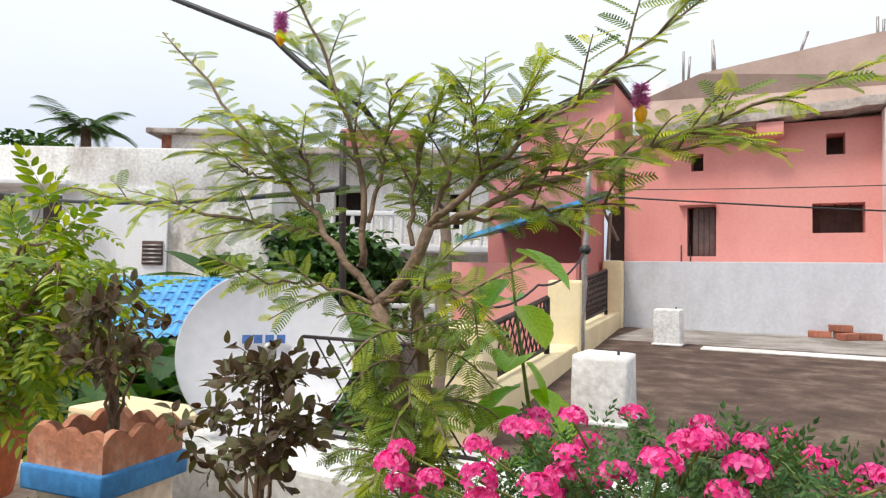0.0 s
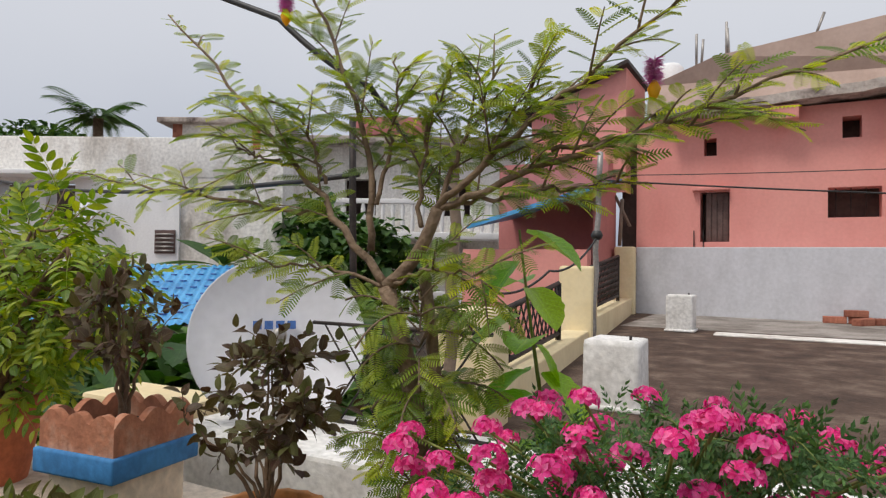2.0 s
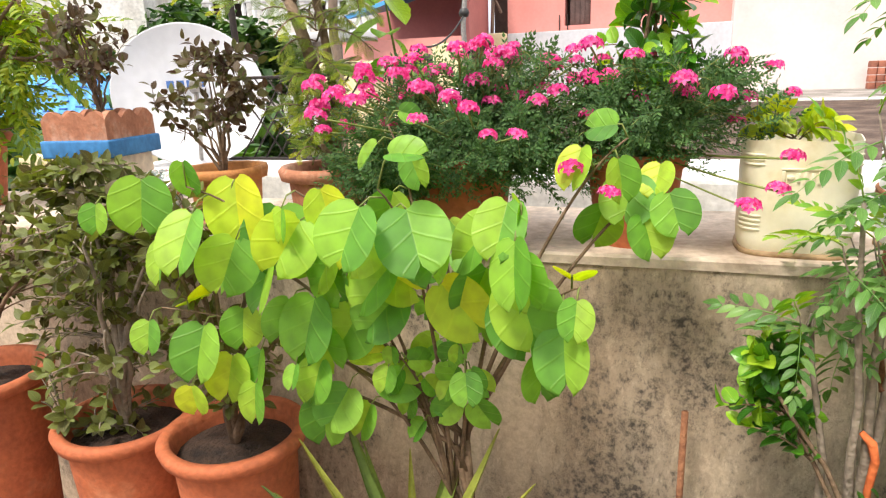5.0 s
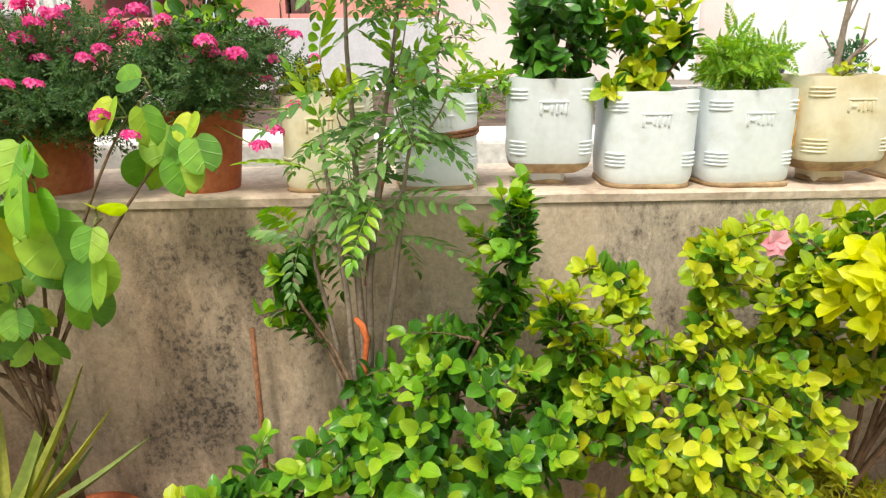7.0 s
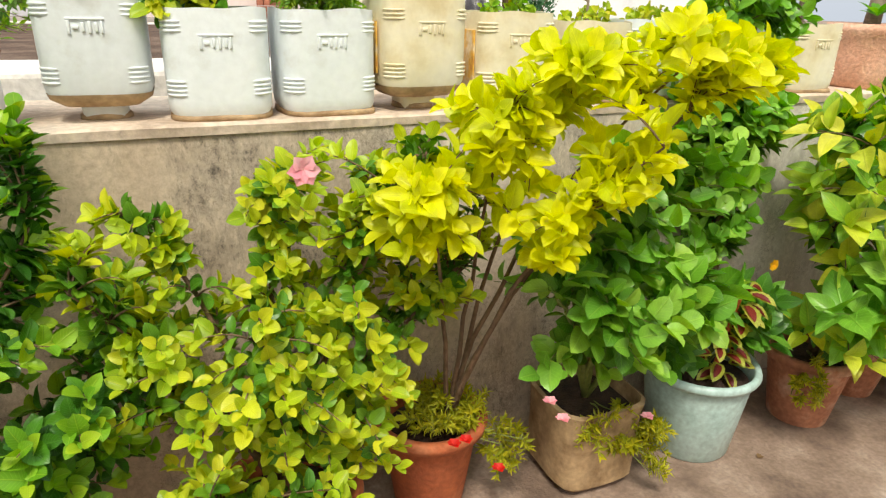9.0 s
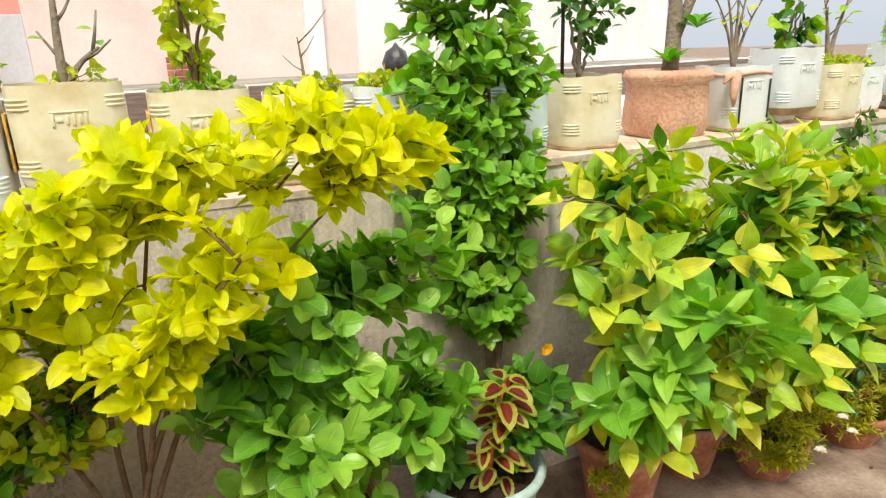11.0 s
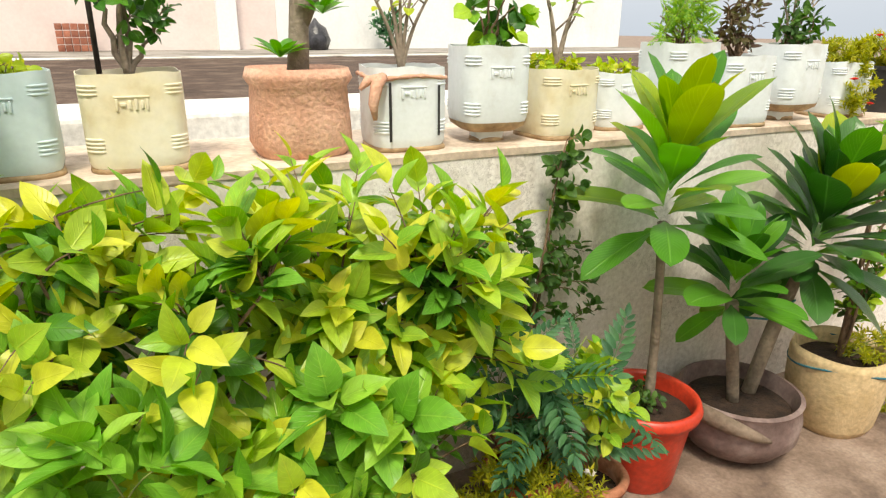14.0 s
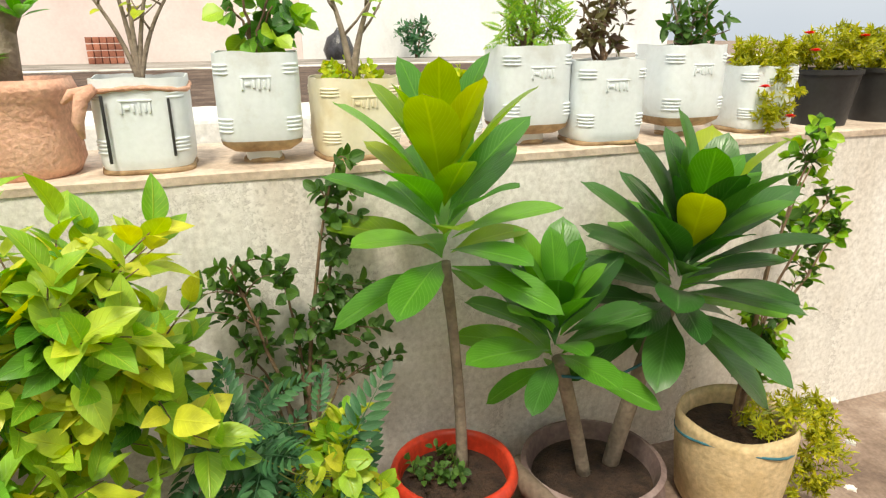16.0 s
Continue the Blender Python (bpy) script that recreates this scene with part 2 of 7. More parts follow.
M["old_white"] = surface("mildewed_white_wall", [(0.3, (0.22, 0.19, 0.16)), (0.41, (0.62, 0.58, 0.53)), (0.55, (0.82, 0.80, 0.76))], 1.6, 20, 0.95, 0.2, streak=0.45)
M["fascia"] = surface("stained_concrete", [(0.35, (0.12, 0.09, 0.08)), (0.5, (0.42, 0.36, 0.32)), (0.7, (0.6, 0.55, 0.5))], 3.5, 30, 0.95, 0.3)
M["yellow_wall"] = surface("cream_yellow_paint", [(0.3, (0.68, 0.54, 0.3)), (0.6, (0.78, 0.66, 0.42))], 2, 30, 0.88, 0.05, grain=0.12)
M["cream"] = surface("cream_plaster", [(0.3, (0.6, 0.47, 0.32)), (0.6, (0.76, 0.65, 0.5))], 5, 45, 0.9, 0.3)
M["blue"] = surface("blue_paint", [(0.3, (0.03, 0.16, 0.38)), (0.6, (0.05, 0.24, 0.52))], 6, 50, 0.75, 0.2)
M["blue_sheet"] = surface("blue_roof_sheet", [(0.3, (0.04, 0.25, 0.55)), (0.6, (0.09, 0.40, 0.74))], 1.5, 12, 0.45, 0.05)
M["iron"] = surface("dark_iron", [(0.35, (0.02, 0.016, 0.014)), (0.65, (0.06, 0.045, 0.04))], 10, 60, 0.6, 0.2, 0.4)
M["steel"] = surface("galvanised_pipe", [(0.3, (0.25, 0.23, 0.21)), (0.6, (0.42, 0.4, 0.38))], 6, 60, 0.5, 0.1, 0.6)
M["wood_old"] = surface("grey_weathered_wood", [(0.3, (0.13, 0.09, 0.065)), (0.6, (0.28, 0.21, 0.16))], 6, 60, 0.85, 0.4, streak=0.2)
M["shutter"] = surface("brown_shutter_wood", [(0.3, (0.07, 0.04, 0.035)), (0.6, (0.13, 0.08, 0.07))], 6, 40, 0.7, 0.3)
# shade inside rooms and gaps painted as dark brown; the shed wall shares it
M["shade_dark"] = surface("shade_and_dark_wall", [(0.3, (0.05, 0.035, 0.03)), (0.6, (0.09, 0.06, 0.05))], 3, 20, 0.9, 0.1)
M["terracotta"] = surface("terracotta", [(0.3, (0.33, 0.085, 0.035)), (0.55, (0.48, 0.13, 0.05)), (0.72, (0.55, 0.22, 0.11))], 7, 70, 0.8, 0.3)
M["terra_old"] = surface("limed_terracotta", [(0.3, (0.3, 0.11, 0.06)), (0.5, (0.44, 0.18, 0.1)), (0.7, (0.58, 0.38, 0.28))], 9, 70, 0.85, 0.35)
M["terra_ochre"] = surface("ochre_terracotta", [(0.3, (0.36, 0.13, 0.035)), (0.6, (0.56, 0.24, 0.07))], 6, 70, 0.75, 0.3)
M["bowl"] = surface("grey_brown_clay", [(0.3, (0.10, 0.065, 0.06)), (0.5, (0.22, 0.15, 0.14)), (0.68, (0.36, 0.28, 0.26))], 6, 60, 0.7, 0.3)
M["brick"] = surface("red_brick", [(0.3, (0.26, 0.08, 0.05)), (0.6, (0.42, 0.16, 0.1))], 9, 60, 0.9, 0.4, random_amount=0.25)
M["soil"] = surface("potting_soil", [(0.3, (0.012, 0.007, 0.005)), (0.6, (0.055, 0.03, 0.019))], 25, 120, 0.97, 0.9)
M["jar_white"] = surface("white_hdpe_plastic", [(0.3, (0.60, 0.62, 0.60)), (0.42, (0.74, 0.80, 0.83)), (0.66, (0.80, 0.85, 0.88))], 5, 60, 0.45, 0.05, random_amount=0.06, grain=0.12)
M["jar_cream"] = surface("yellowed_hdpe_plastic", [(0.33, (0.66, 0.55, 0.33)), (0.45, (0.78, 0.71, 0.52)), (0.66, (0.84, 0.80, 0.68))], 5, 60, 0.5, 0.05, grain=0.12)
M["jar_blue"] = surface("pale_blue_plastic", [(0.33, (0.45, 0.58, 0.62)), (0.6, (0.6, 0.72, 0.75))], 5, 60, 0.45, 0.05, grain=0.12)
M["jar_dirt"] = surface("mud_stained_plastic", [(0.33, (0.22, 0.13, 0.06)), (0.6, (0.5, 0.35, 0.2))], 12, 60, 0.7, 0.2)
M["aqua"] = surface("pale_aqua_plastic", [(0.33, (0.36, 0.52, 0.5)), (0.6, (0.5, 0.66, 0.64))], 4, 60, 0.4, 0.06)
M["red_plastic"] = surface("red_plastic", [(0.33, (0.5, 0.035, 0.015)), (0.6, (0.62, 0.055, 0.025))], 4, 60, 0.4, 0.08)
M["black_plastic"] = surface("black_nursery_plastic", [(0.3, (0.012, 0.012, 0.013)), (0.6, (0.03, 0.03, 0.032))], 5, 60, 0.5, 0.1)
M["cloth_orange"] = surface("salmon_sackcloth", [(0.3, (0.56, 0.28, 0.19)), (0.6, (0.74, 0.45, 0.33))], 6, 90, 0.95, 0.5)
M["bag_cream"] = surface("cream_grow_bag", [(0.3, (0.5, 0.36, 0.18)), (0.6, (0.72, 0.56, 0.34))], 4, 60, 0.8, 0.3)
M["dish"] = surface("dish_grey_enamel", [(0.3, (0.64, 0.64, 0.68)), (0.6, (0.74, 0.74, 0.79))], 2, 30, 0.5, 0.05, grain=0.12)
M["stem"] = surface("brown_stem_bark", [(0.3, (0.09, 0.055, 0.03)), (0.6, (0.22, 0.14, 0.085))], 20, 90, 0.9, 0.6)
M["stem_green"] = surface("green_stem", [(0.3, (0.12, 0.17, 0.035)), (0.6, (0.22, 0.26, 0.06))], 20, 90, 0.7, 0.3)
M["stem_grey"] = surface("grey_bark", [(0.3, (0.15, 0.12, 0.09)), (0.6, (0.32, 0.26, 0.2))], 14, 80, 0.9, 0.6)
M["bark"] = surface("brown_grey_bark", [(0.3, (0.10, 0.065, 0.04)), (0.6, (0.25, 0.175, 0.115))], 16, 90, 0.9, 0.7)
M["rope"] = surface("coir_rope", [(0.3, (0.16, 0.06, 0.03)), (0.6, (0.32, 0.14, 0.07))], 40, 120, 0.95, 0.8)
M["orange_rag"] = surface("orange_rag", [(0.3, (0.5, 0.09, 0.02)), (0.6, (0.7, 0.17, 0.05))], 20, 90, 0.9, 0.4)
M["cable"] = surface("black_cable", [(0.3, (0.012, 0.012, 0.012)), (0.6, (0.03, 0.03, 0.03))], 10, 50, 0.5, 0.1)
M["foil"] = surface("silver_wrapper", [(0.36, (0.5, 0.07, 0.03)), (0.44, (0.75, 0.74, 0.72)), (0.52, (0.12, 0.2, 0.16)), (0.56, (0.8, 0.79, 0.78)), (0.64, (0.7, 0.25, 0.08))], 26, 60, 0.25, 0.6, 0.2)
M["emboss"] = surface("embossed_plastic", [(0.3, (0.5, 0.52, 0.5)), (0.6, (0.66, 0.68, 0.66))], 8, 60, 0.5, 0.05)
M["label_red"] = surface("printed_label_red", [(0.3, (0.45, 0.06, 0.03)), (0.5, (0.7, 0.42, 0.08)), (0.65, (0.75, 0.65, 0.5))], 18, 60, 0.5, 0.02)
M["logo_blue"] = surface("blue_print", [(0.3, (0.03, 0.09, 0.3)), (0.6, (0.05, 0.14, 0.4))], 8, 60, 0.5, 0.02)
M["black_bag"] = surface("black_rubbish_bag", [(0.3, (0.01, 0.01, 0.012)), (0.6, (0.05, 0.05, 0.06))], 10, 40, 0.3, 0.7)
M["tarp"] = surface("blue_string", [(0.3, (0.02, 0.12, 0.16)), (0.6, (0.04, 0.2, 0.26))], 10, 40, 0.6, 0.2)

L = {}
L["bauhinia"] = leaf_mat("bauhinia_leaf", [(0.08, 0.24, 0.03), (0.14, 0.36, 0.04), (0.22, 0.46, 0.05), (0.36, 0.54, 0.05)], 0.5, 0.4, 3, 0.12, 2.5)
L["bauhinia_young"] = leaf_mat("young_bauhinia_leaf", [(0.32, 0.56, 0.05), (0.5, 0.64, 0.05), (0.66, 0.70, 0.04)], 0.5, 0.45, 3, 0.12, 2.5)
L["hib_dark"] = leaf_mat("dark_hibiscus_leaf", [(0.02, 0.10, 0.008), (0.045, 0.17, 0.013), (0.09, 0.27, 0.02)], 0.3, 0.16, 8)
L["hib_young"] = leaf_mat("young_hibiscus_leaf", [(0.13, 0.35, 0.02), (0.22, 0.45, 0.025), (0.36, 0.52, 0.03)], 0.38, 0.28, 8)
L["hib_mid"] = leaf_mat("mid_green_hibiscus_leaf", [(0.05, 0.18, 0.012), (0.09, 0.25, 0.016), (0.17, 0.36, 0.022)], 0.34, 0.18, 8)
L["fresh"] = leaf_mat("fresh_green_leaf", [(0.13, 0.36, 0.035), (0.2, 0.46, 0.05), (0.34, 0.56, 0.07)], 0.36, 0.26, 8, 0.25)
L["hib_yellow"] = leaf_mat("yellow_green_hibiscus_leaf", [(0.26, 0.42, 0.02), (0.42, 0.54, 0.022), (0.60, 0.60, 0.03)], 0.4, 0.3, 8)
L["bright"] = leaf_mat("golden_hibiscus_leaf", [(0.50, 0.58, 0.012), (0.66, 0.68, 0.014), (0.76, 0.74, 0.02)], 0.42, 0.4, 8, 0.3)
L["big"] = leaf_mat("broad_green_leaf", [(0.04, 0.16, 0.013), (0.08, 0.25, 0.02), (0.15, 0.36, 0.035)], 0.34, 0.18, 8)
L["big_young"] = leaf_mat("lime_variegated_leaf", [(0.17, 0.40, 0.03), (0.36, 0.54, 0.05), (0.66, 0.64, 0.06)], 0.38, 0.3, 8, 0.25)
L["curry"] = leaf_mat("curry_leaf", [(0.07, 0.18, 0.04), (0.14, 0.30, 0.07), (0.24, 0.40, 0.12)], 0.38, 0.35, 7)
L["tree"] = leaf_mat("feathery_leaf", [(0.085, 0.155, 0.012), (0.15, 0.24, 0.015), (0.24, 0.32, 0.02), (0.35, 0.40, 0.025)], 0.45, 0.26, 3, 0.05)
L["tree_young"] = leaf_mat("young_feathery_leaf", [(0.24, 0.36, 0.018), (0.40, 0.48, 0.02), (0.58, 0.58, 0.03)], 0.45, 0.45, 3, 0.05)
L["fern"] = leaf_mat("bluish_pinnate_leaf", [(0.03, 0.11, 0.045), (0.05, 0.16, 0.07), (0.08, 0.21, 0.08)], 0.5, 0.3, 3, 0.1)
L["rose"] = leaf_mat("dark_rose_leaf", [(0.03, 0.09, 0.015), (0.06, 0.15, 0.025), (0.10, 0.21, 0.035)], 0.5, 0.3, 7)
L["plum"] = leaf_mat("plumeria_leaf", [(0.06, 0.23, 0.02), (0.11, 0.34, 0.03), (0.2, 0.46, 0.045)], 0.33, 0.35, 16, 0.3, 3)
L["plum_young"] = leaf_mat("young_plumeria_leaf", [(0.15, 0.32, 0.02), (0.26, 0.40, 0.02), (0.40, 0.46, 0.03)], 0.36, 0.4, 16, 0.3, 3)
L["plum_dark"] = leaf_mat("dark_plumeria_leaf", [(0.022, 0.09, 0.016), (0.04, 0.14, 0.024), (0.07, 0.21, 0.03)], 0.3, 0.22, 16, 0.35, 3)
L["tulsi"] = leaf_mat("purplish_leaf", [(0.06, 0.025, 0.016), (0.09, 0.06, 0.024), (0.11, 0.12, 0.032)], 0.55, 0.25, 6)
L["reddish"] = leaf_mat("rusty_green_leaf", [(0.10, 0.08, 0.03), (0.13, 0.15, 0.035), (0.18, 0.22, 0.05)], 0.55, 0.3, 6)
L["aloe"] = leaf_mat("aloe_leaf", [(0.10, 0.17, 0.04), (0.2, 0.27, 0.05), (0.36, 0.36, 0.06)], 0.4, 0.15, 0.5, 0.1)
L["portulaca"] = leaf_mat("portulaca_needle", [(0.24, 0.28, 0.015), (0.38, 0.40, 0.02), (0.55, 0.50, 0.03)], 0.5, 0.35, 1, 0)
L["verbena"] = leaf_mat("verbena_foliage", [(0.035, 0.10, 0.03), (0.07, 0.16, 0.045), (0.13, 0.25, 0.075)], 0.6, 0.3, 2, 0.1)
L["neem"] = leaf_mat("drooping_leaf", [(0.08, 0.17, 0.016), (0.18, 0.28, 0.024), (0.38, 0.42, 0.04)], 0.45, 0.38, 6)
L["far"] = leaf_mat("far_foliage", [(0.02, 0.06, 0.015), (0.045, 0.11, 0.02), (0.09, 0.17, 0.03)], 0.7, 0.2, 3, 0.1)
L["pink_petal"] = leaf_mat("magenta_petal", [(0.66, 0.012, 0.18), (0.8, 0.04, 0.3), (0.9, 0.22, 0.48)], 0.6, 0.3, 2, 0.25)
L["purple_petal"] = leaf_mat("purple_bristle", [(0.5, 0.1, 0.36), (0.68, 0.3, 0.56)], 0.7, 0.3, 1, 0)
L["red_petal"] = leaf_mat("red_petal", [(0.6, 0.01, 0.01), (0.75, 0.03, 0.02)], 0.6, 0.3, 1, 0)
L["rose_petal"] = leaf_mat("rose_pink_petal", [(0.8, 0.3, 0.4), (0.85, 0.5, 0.55)], 0.6, 0.3, 1, 0)
L["white_petal"] = leaf_mat("white_petal", [(0.8, 0.76, 0.74), (0.85, 0.84, 0.82)], 0.6, 0.3, 1, 0)
L["yellow_petal"] = leaf_mat("yellow_petal", [(0.8, 0.42, 0.01), (0.85, 0.55, 0.02)], 0.6, 0.3, 1, 0)
L["coleus_edge"] = leaf_mat("coleus_green_margin", [(0.35, 0.4, 0.05), (0.5, 0.5, 0.1)], 0.5, 0.35, 6)
L["coleus_red"] = leaf_mat("coleus_maroon_blade", [(0.13, 0.012, 0.012), (0.24, 0.03, 0.02)], 0.5, 0.3, 6)
L["dry"] = leaf_mat("dry_leaf", [(0.2, 0.12, 0.06), (0.34, 0.22, 0.11)], 0.8, 0.2, 5)

# ---------------------------------------------------------------- mesh building
class Mesh:
    """Gathers vertices, faces and blade coordinates of one part."""

    def __init__(self):
        self.v, self.f, self.uv, self.count = [], [], [], 0

    def add(self, v, f, uv=None):
        v = np.asarray(v, float)
        self.v.append(v)
        self.f.extend([tuple(i + self.count for i in q) for q in f])
        self.uv.append(np.zeros((len(v), 2)) if uv is None else uv)
        self.count += len(v)
        return self

    def box(self, lo, hi, bevel=0.0):
        (x0, y0, z0), (x1, y1, z1) = lo, hi
        b = min(bevel, (x1 - x0) / 3, (y1 - y0) / 3, (z1 - z0) / 3)
        if b <= 0:
            v = [(x, y, z) for z in (z0, z1) for x, y in ((x0, y0), (x1, y0), (x1, y1), (x0, y1))]
            return self.add(v, [(3, 2, 1, 0), (4, 5, 6, 7), (0, 1, 5, 4), (1, 2, 6, 5), (2, 3, 7, 6), (3, 0, 4, 7)])
        bm = bmesh.new()
        bmesh.ops.create_cube(bm, size=1)
        bmesh.ops.scale(bm, vec=(x1 - x0, y1 - y0, z1 - z0), verts=bm.verts)
        bmesh.ops.translate(bm, vec=((x0 + x1) / 2, (y0 + y1) / 2, (z0 + z1) / 2), verts=bm.verts)
        bmesh.ops.bevel(bm, geom=bm.edges[:], offset=b, segments=2, affect="EDGES", profile=0.6)
        bm.verts.index_update()
        v, f = [q.co[:] for q in bm.verts], [[q.index for q in p.verts] for p in bm.faces]
        bm.free()
        return self.add(v, f)

    def lathe(self, profile, n=28, at=(0, 0, 0), squash=2.0, wob=0.0, seed=0):
        """Turned shape from (radius, height) pairs; squash over 2 makes it squarer."""
        v, f = [], []
        r_ = random.Random(seed)
        ph = [r_.uniform(0, 6.28) for _ in range(3)]
        for i, (r, z) in enumerate(profile):
            for k in range(n):
                a = 2 * math.pi * k / n
                c, s_ = math.cos(a), math.sin(a)
                q = (abs(c) ** squash + abs(s_) ** squash) ** (-1 / squash)
                q *= 1 + wob * (math.sin(2 * a + ph[0] + z * 4) + math.sin(3 * a + ph[1]) + 0.6 * math.sin(5 * a + ph[2] + z * 9))
                v.append((at[0] + r * q * c, at[1] + r * q * s_, at[2] + z))
        for i in range(len(profile) - 1):
            for k in range(n):
                a, b = i * n + k, i * n + (k + 1) % n
                f.append((a, b, b + n, a + n))
        return self.add(v, f)

    def tube(self, pts, radii, n=6):
        pts = [Vector(p) for p in pts]
        if isinstance(radii, (int, float)):
            radii = [radii] * len(pts)
        v, f = [], []
        side = Vector((1, 0, 0))
        for i, p in enumerate(pts):
            t = (pts[min(i + 1, len(pts) - 1)] - pts[max(i - 1, 0)])
            t = t.normalized() if t.length > 1e-9 else Vector((0, 0, 1))
            side = side - t * side.dot(t)
            if side.length < 1e-3:
                side = Vector((0, 1, 0)) - t * t.y
            side.normalize()
            up = t.cross(side)
            for k in range(n):
                a = 2 * math.pi * k / n
                v.append(p + (side * math.cos(a) + up * math.sin(a)) * radii[i])
        for i in range(len(pts) - 1):
            for k in range(n):
                a, b = i * n + k, i * n + (k + 1) % n
                f.append((a, b, b + n, a + n))
        f.append(tuple(range(n))[::-1])
        f.append(tuple(range((len(pts) - 1) * n, len(pts) * n)))
        return self.add(v, f)

    def blade(self, tpl, pos, along, up, size, width=1.0):
        """One leaf of a template at pos, pointing along, its face towards up."""
        v, f, uv = tpl
        d = np.asarray(along, float)
        d = d / (np.linalg.norm(d) + 1e-9)
        u = np.asarray(up, float)
        u = u - d * (u @ d)
        ln = np.linalg.norm(u)
        u = u / ln if ln > 1e-6 else np.cross(d, (0.3, 0.5, 0.8))
        s_ = np.cross(u, d)
        m = np.stack([d * size, s_ * size * width, u * size])
        return self.add(v @ m + np.asarray(pos, float), f, uv)

    def data(self, name, mat, smooth=True):
        me = bpy.data.meshes.new(name)
        v = np.concatenate(self.v)
        me.from_pydata(v.tolist(), [], self.f)
        uv = np.concatenate(self.uv)
        lay = me.uv_layers.new(name="UVMap")
        idx = np.empty(len(me.loops), int)
        me.loops.foreach_get("vertex_index", idx)
        lay.data.foreach_set("uv", uv[idx].ravel().astype(np.float32))
        me.materials.append(mat)
        if smooth:
            me.polygons.foreach_set("use_smooth", [True] * len(me.polygons))
        me.update()
        return me


def weld(g):
    """Joins coincident corners, so that a slab of blocks is one piece; faces shared by two blocks go."""
    v = np.concatenate(g.v)
    key, back = {}, []
    for p in np.round(v, 4).tolist():
        back.append(key.setdefault(tuple(p), len(key)))
    seen = {}
    for f in g.f:
        q = [back[i] for i in f]
        seen.setdefault(tuple(sorted(q)), []).append(q)
    out = Mesh()
    return out.add(list(key), [q[0] for q in seen.values() if len(q) == 1])


def part(name, g, mat, parent=None, label="", smooth=True, auto=0):
    me = g.data(name, mat, smooth)
    if smooth and auto:
        me.set_sharp_from_angle(angle=radians(auto))
    ob = new(name, me)
    if parent is not None:
        ob.parent = parent
    if label:
        ob["label"] = label
    return ob


def thing(name, label, category, at=(0, 0, 0), group="", kind="", turn=0):
    ob = new(name)
    ob.empty_display_size = 0.1
    ob.matrix_basis = pose(*at, 0, 0, turn)
    return tagged(ob, label, category, group, kind)


def structure(name, g, mat, label="", smooth=False):
    return tagged(part(name, g, mat, None, label, smooth), label, "", "", "structure")


def leaf_tpl(shape="ovate", nl=5, fold=0.18, bend=0.25, teeth=0.0, stalk=0.12):
    """Blade of length 1 along x: rows of five points across, folded on the midrib and bent down."""
    v, uv, f = [], [], []
    for i in range(nl + 1):
        t = i / nl
        if shape == "ovate":
            w = 0.66 * t ** 0.52 * (1 - t) ** 0.62
        elif shape == "lance":
            w = 0.19 * math.sin(math.pi * (0.03 + 0.97 * t) ** 0.85) ** 0.75
        elif shape == "point":
            w = 0.60 * t ** 0.62 * (1 - t) ** 0.95
        elif shape == "heart":
            w = 0.40 * math.sin(math.pi * min(1, t * 0.93 + 0.07) ** 0.6) ** 0.75
        elif shape == "obov":
            w = 0.178 * math.sin(math.pi * t ** 1.5) ** 0.5 * (0.35 + 0.65 * min(1, t / 0.35))
        elif shape == "round":
            w = 0.42 * math.sin(math.pi * t ** 0.95) ** 0.55
        elif shape == "blade":
            w = 0.062 * (1 - t) ** 0.7
        else:
            w = 0.5 * math.sin(math.pi * t) ** 0.6
        w = max(w, 0.004)
        if teeth and 0 < i < nl:
            w *= 1 + teeth * (1 if i % 2 else -1)
        x = stalk + (1 - stalk) * t
        z0 = -bend * t * t
        for k in (-1, -0.5, 0, 0.5, 1):
            v.append((x - (0.02 * abs(k)), k * w, z0 + fold * abs(k) * w * 2 + 0.03 * math.sin(9 * t + 2 * k) * w))
            uv.append((t, k))
    for i in range(nl):
        for k in range(4):
            a = i * 5 + k
            f.append((a, a + 1, a + 6, a + 5))
    return np.array(v), f, np.array(uv)


def bilobed_tpl():
    """Cleft camel-foot blade: two round lobes joined along the midrib."""
    v, uv, f = [], [], []
    for side in (-1, 1):
        base = len(v)
        n = 13
        for i in range(n):
            t = 0.5 - 0.5 * math.cos(math.pi * i / (n - 1))
            s_ = (t - 0.5) / 0.5
            w = 0.12 + 0.40 * max(0.0, 1 - s_ * s_) ** 0.5
            inner = 0.0 if t < 0.84 else 0.12 * ((t - 0.84) / 0.16) ** 0.8
            for k in (0, 0.33, 0.67, 1):
                y = inner + (max(w, inner + 0.004) - inner) * k
                x = -0.06 * k * k * (1 - t) + t * (1 - 0.10 * abs(k - 0.45))
                v.append((x, side * y, 0.30 * y - 0.10 * t * t - 0.2 * y * y))
                uv.append((t, side * (0.05 + k)))
        for i in range(n - 1):
            for k in range(3):
                a = base + i * 4 + k
                q = (a, a + 1, a + 5, a + 4)
                f.append(q if side > 0 else q[::-1])
    return np.array(v), f, np.array(uv)


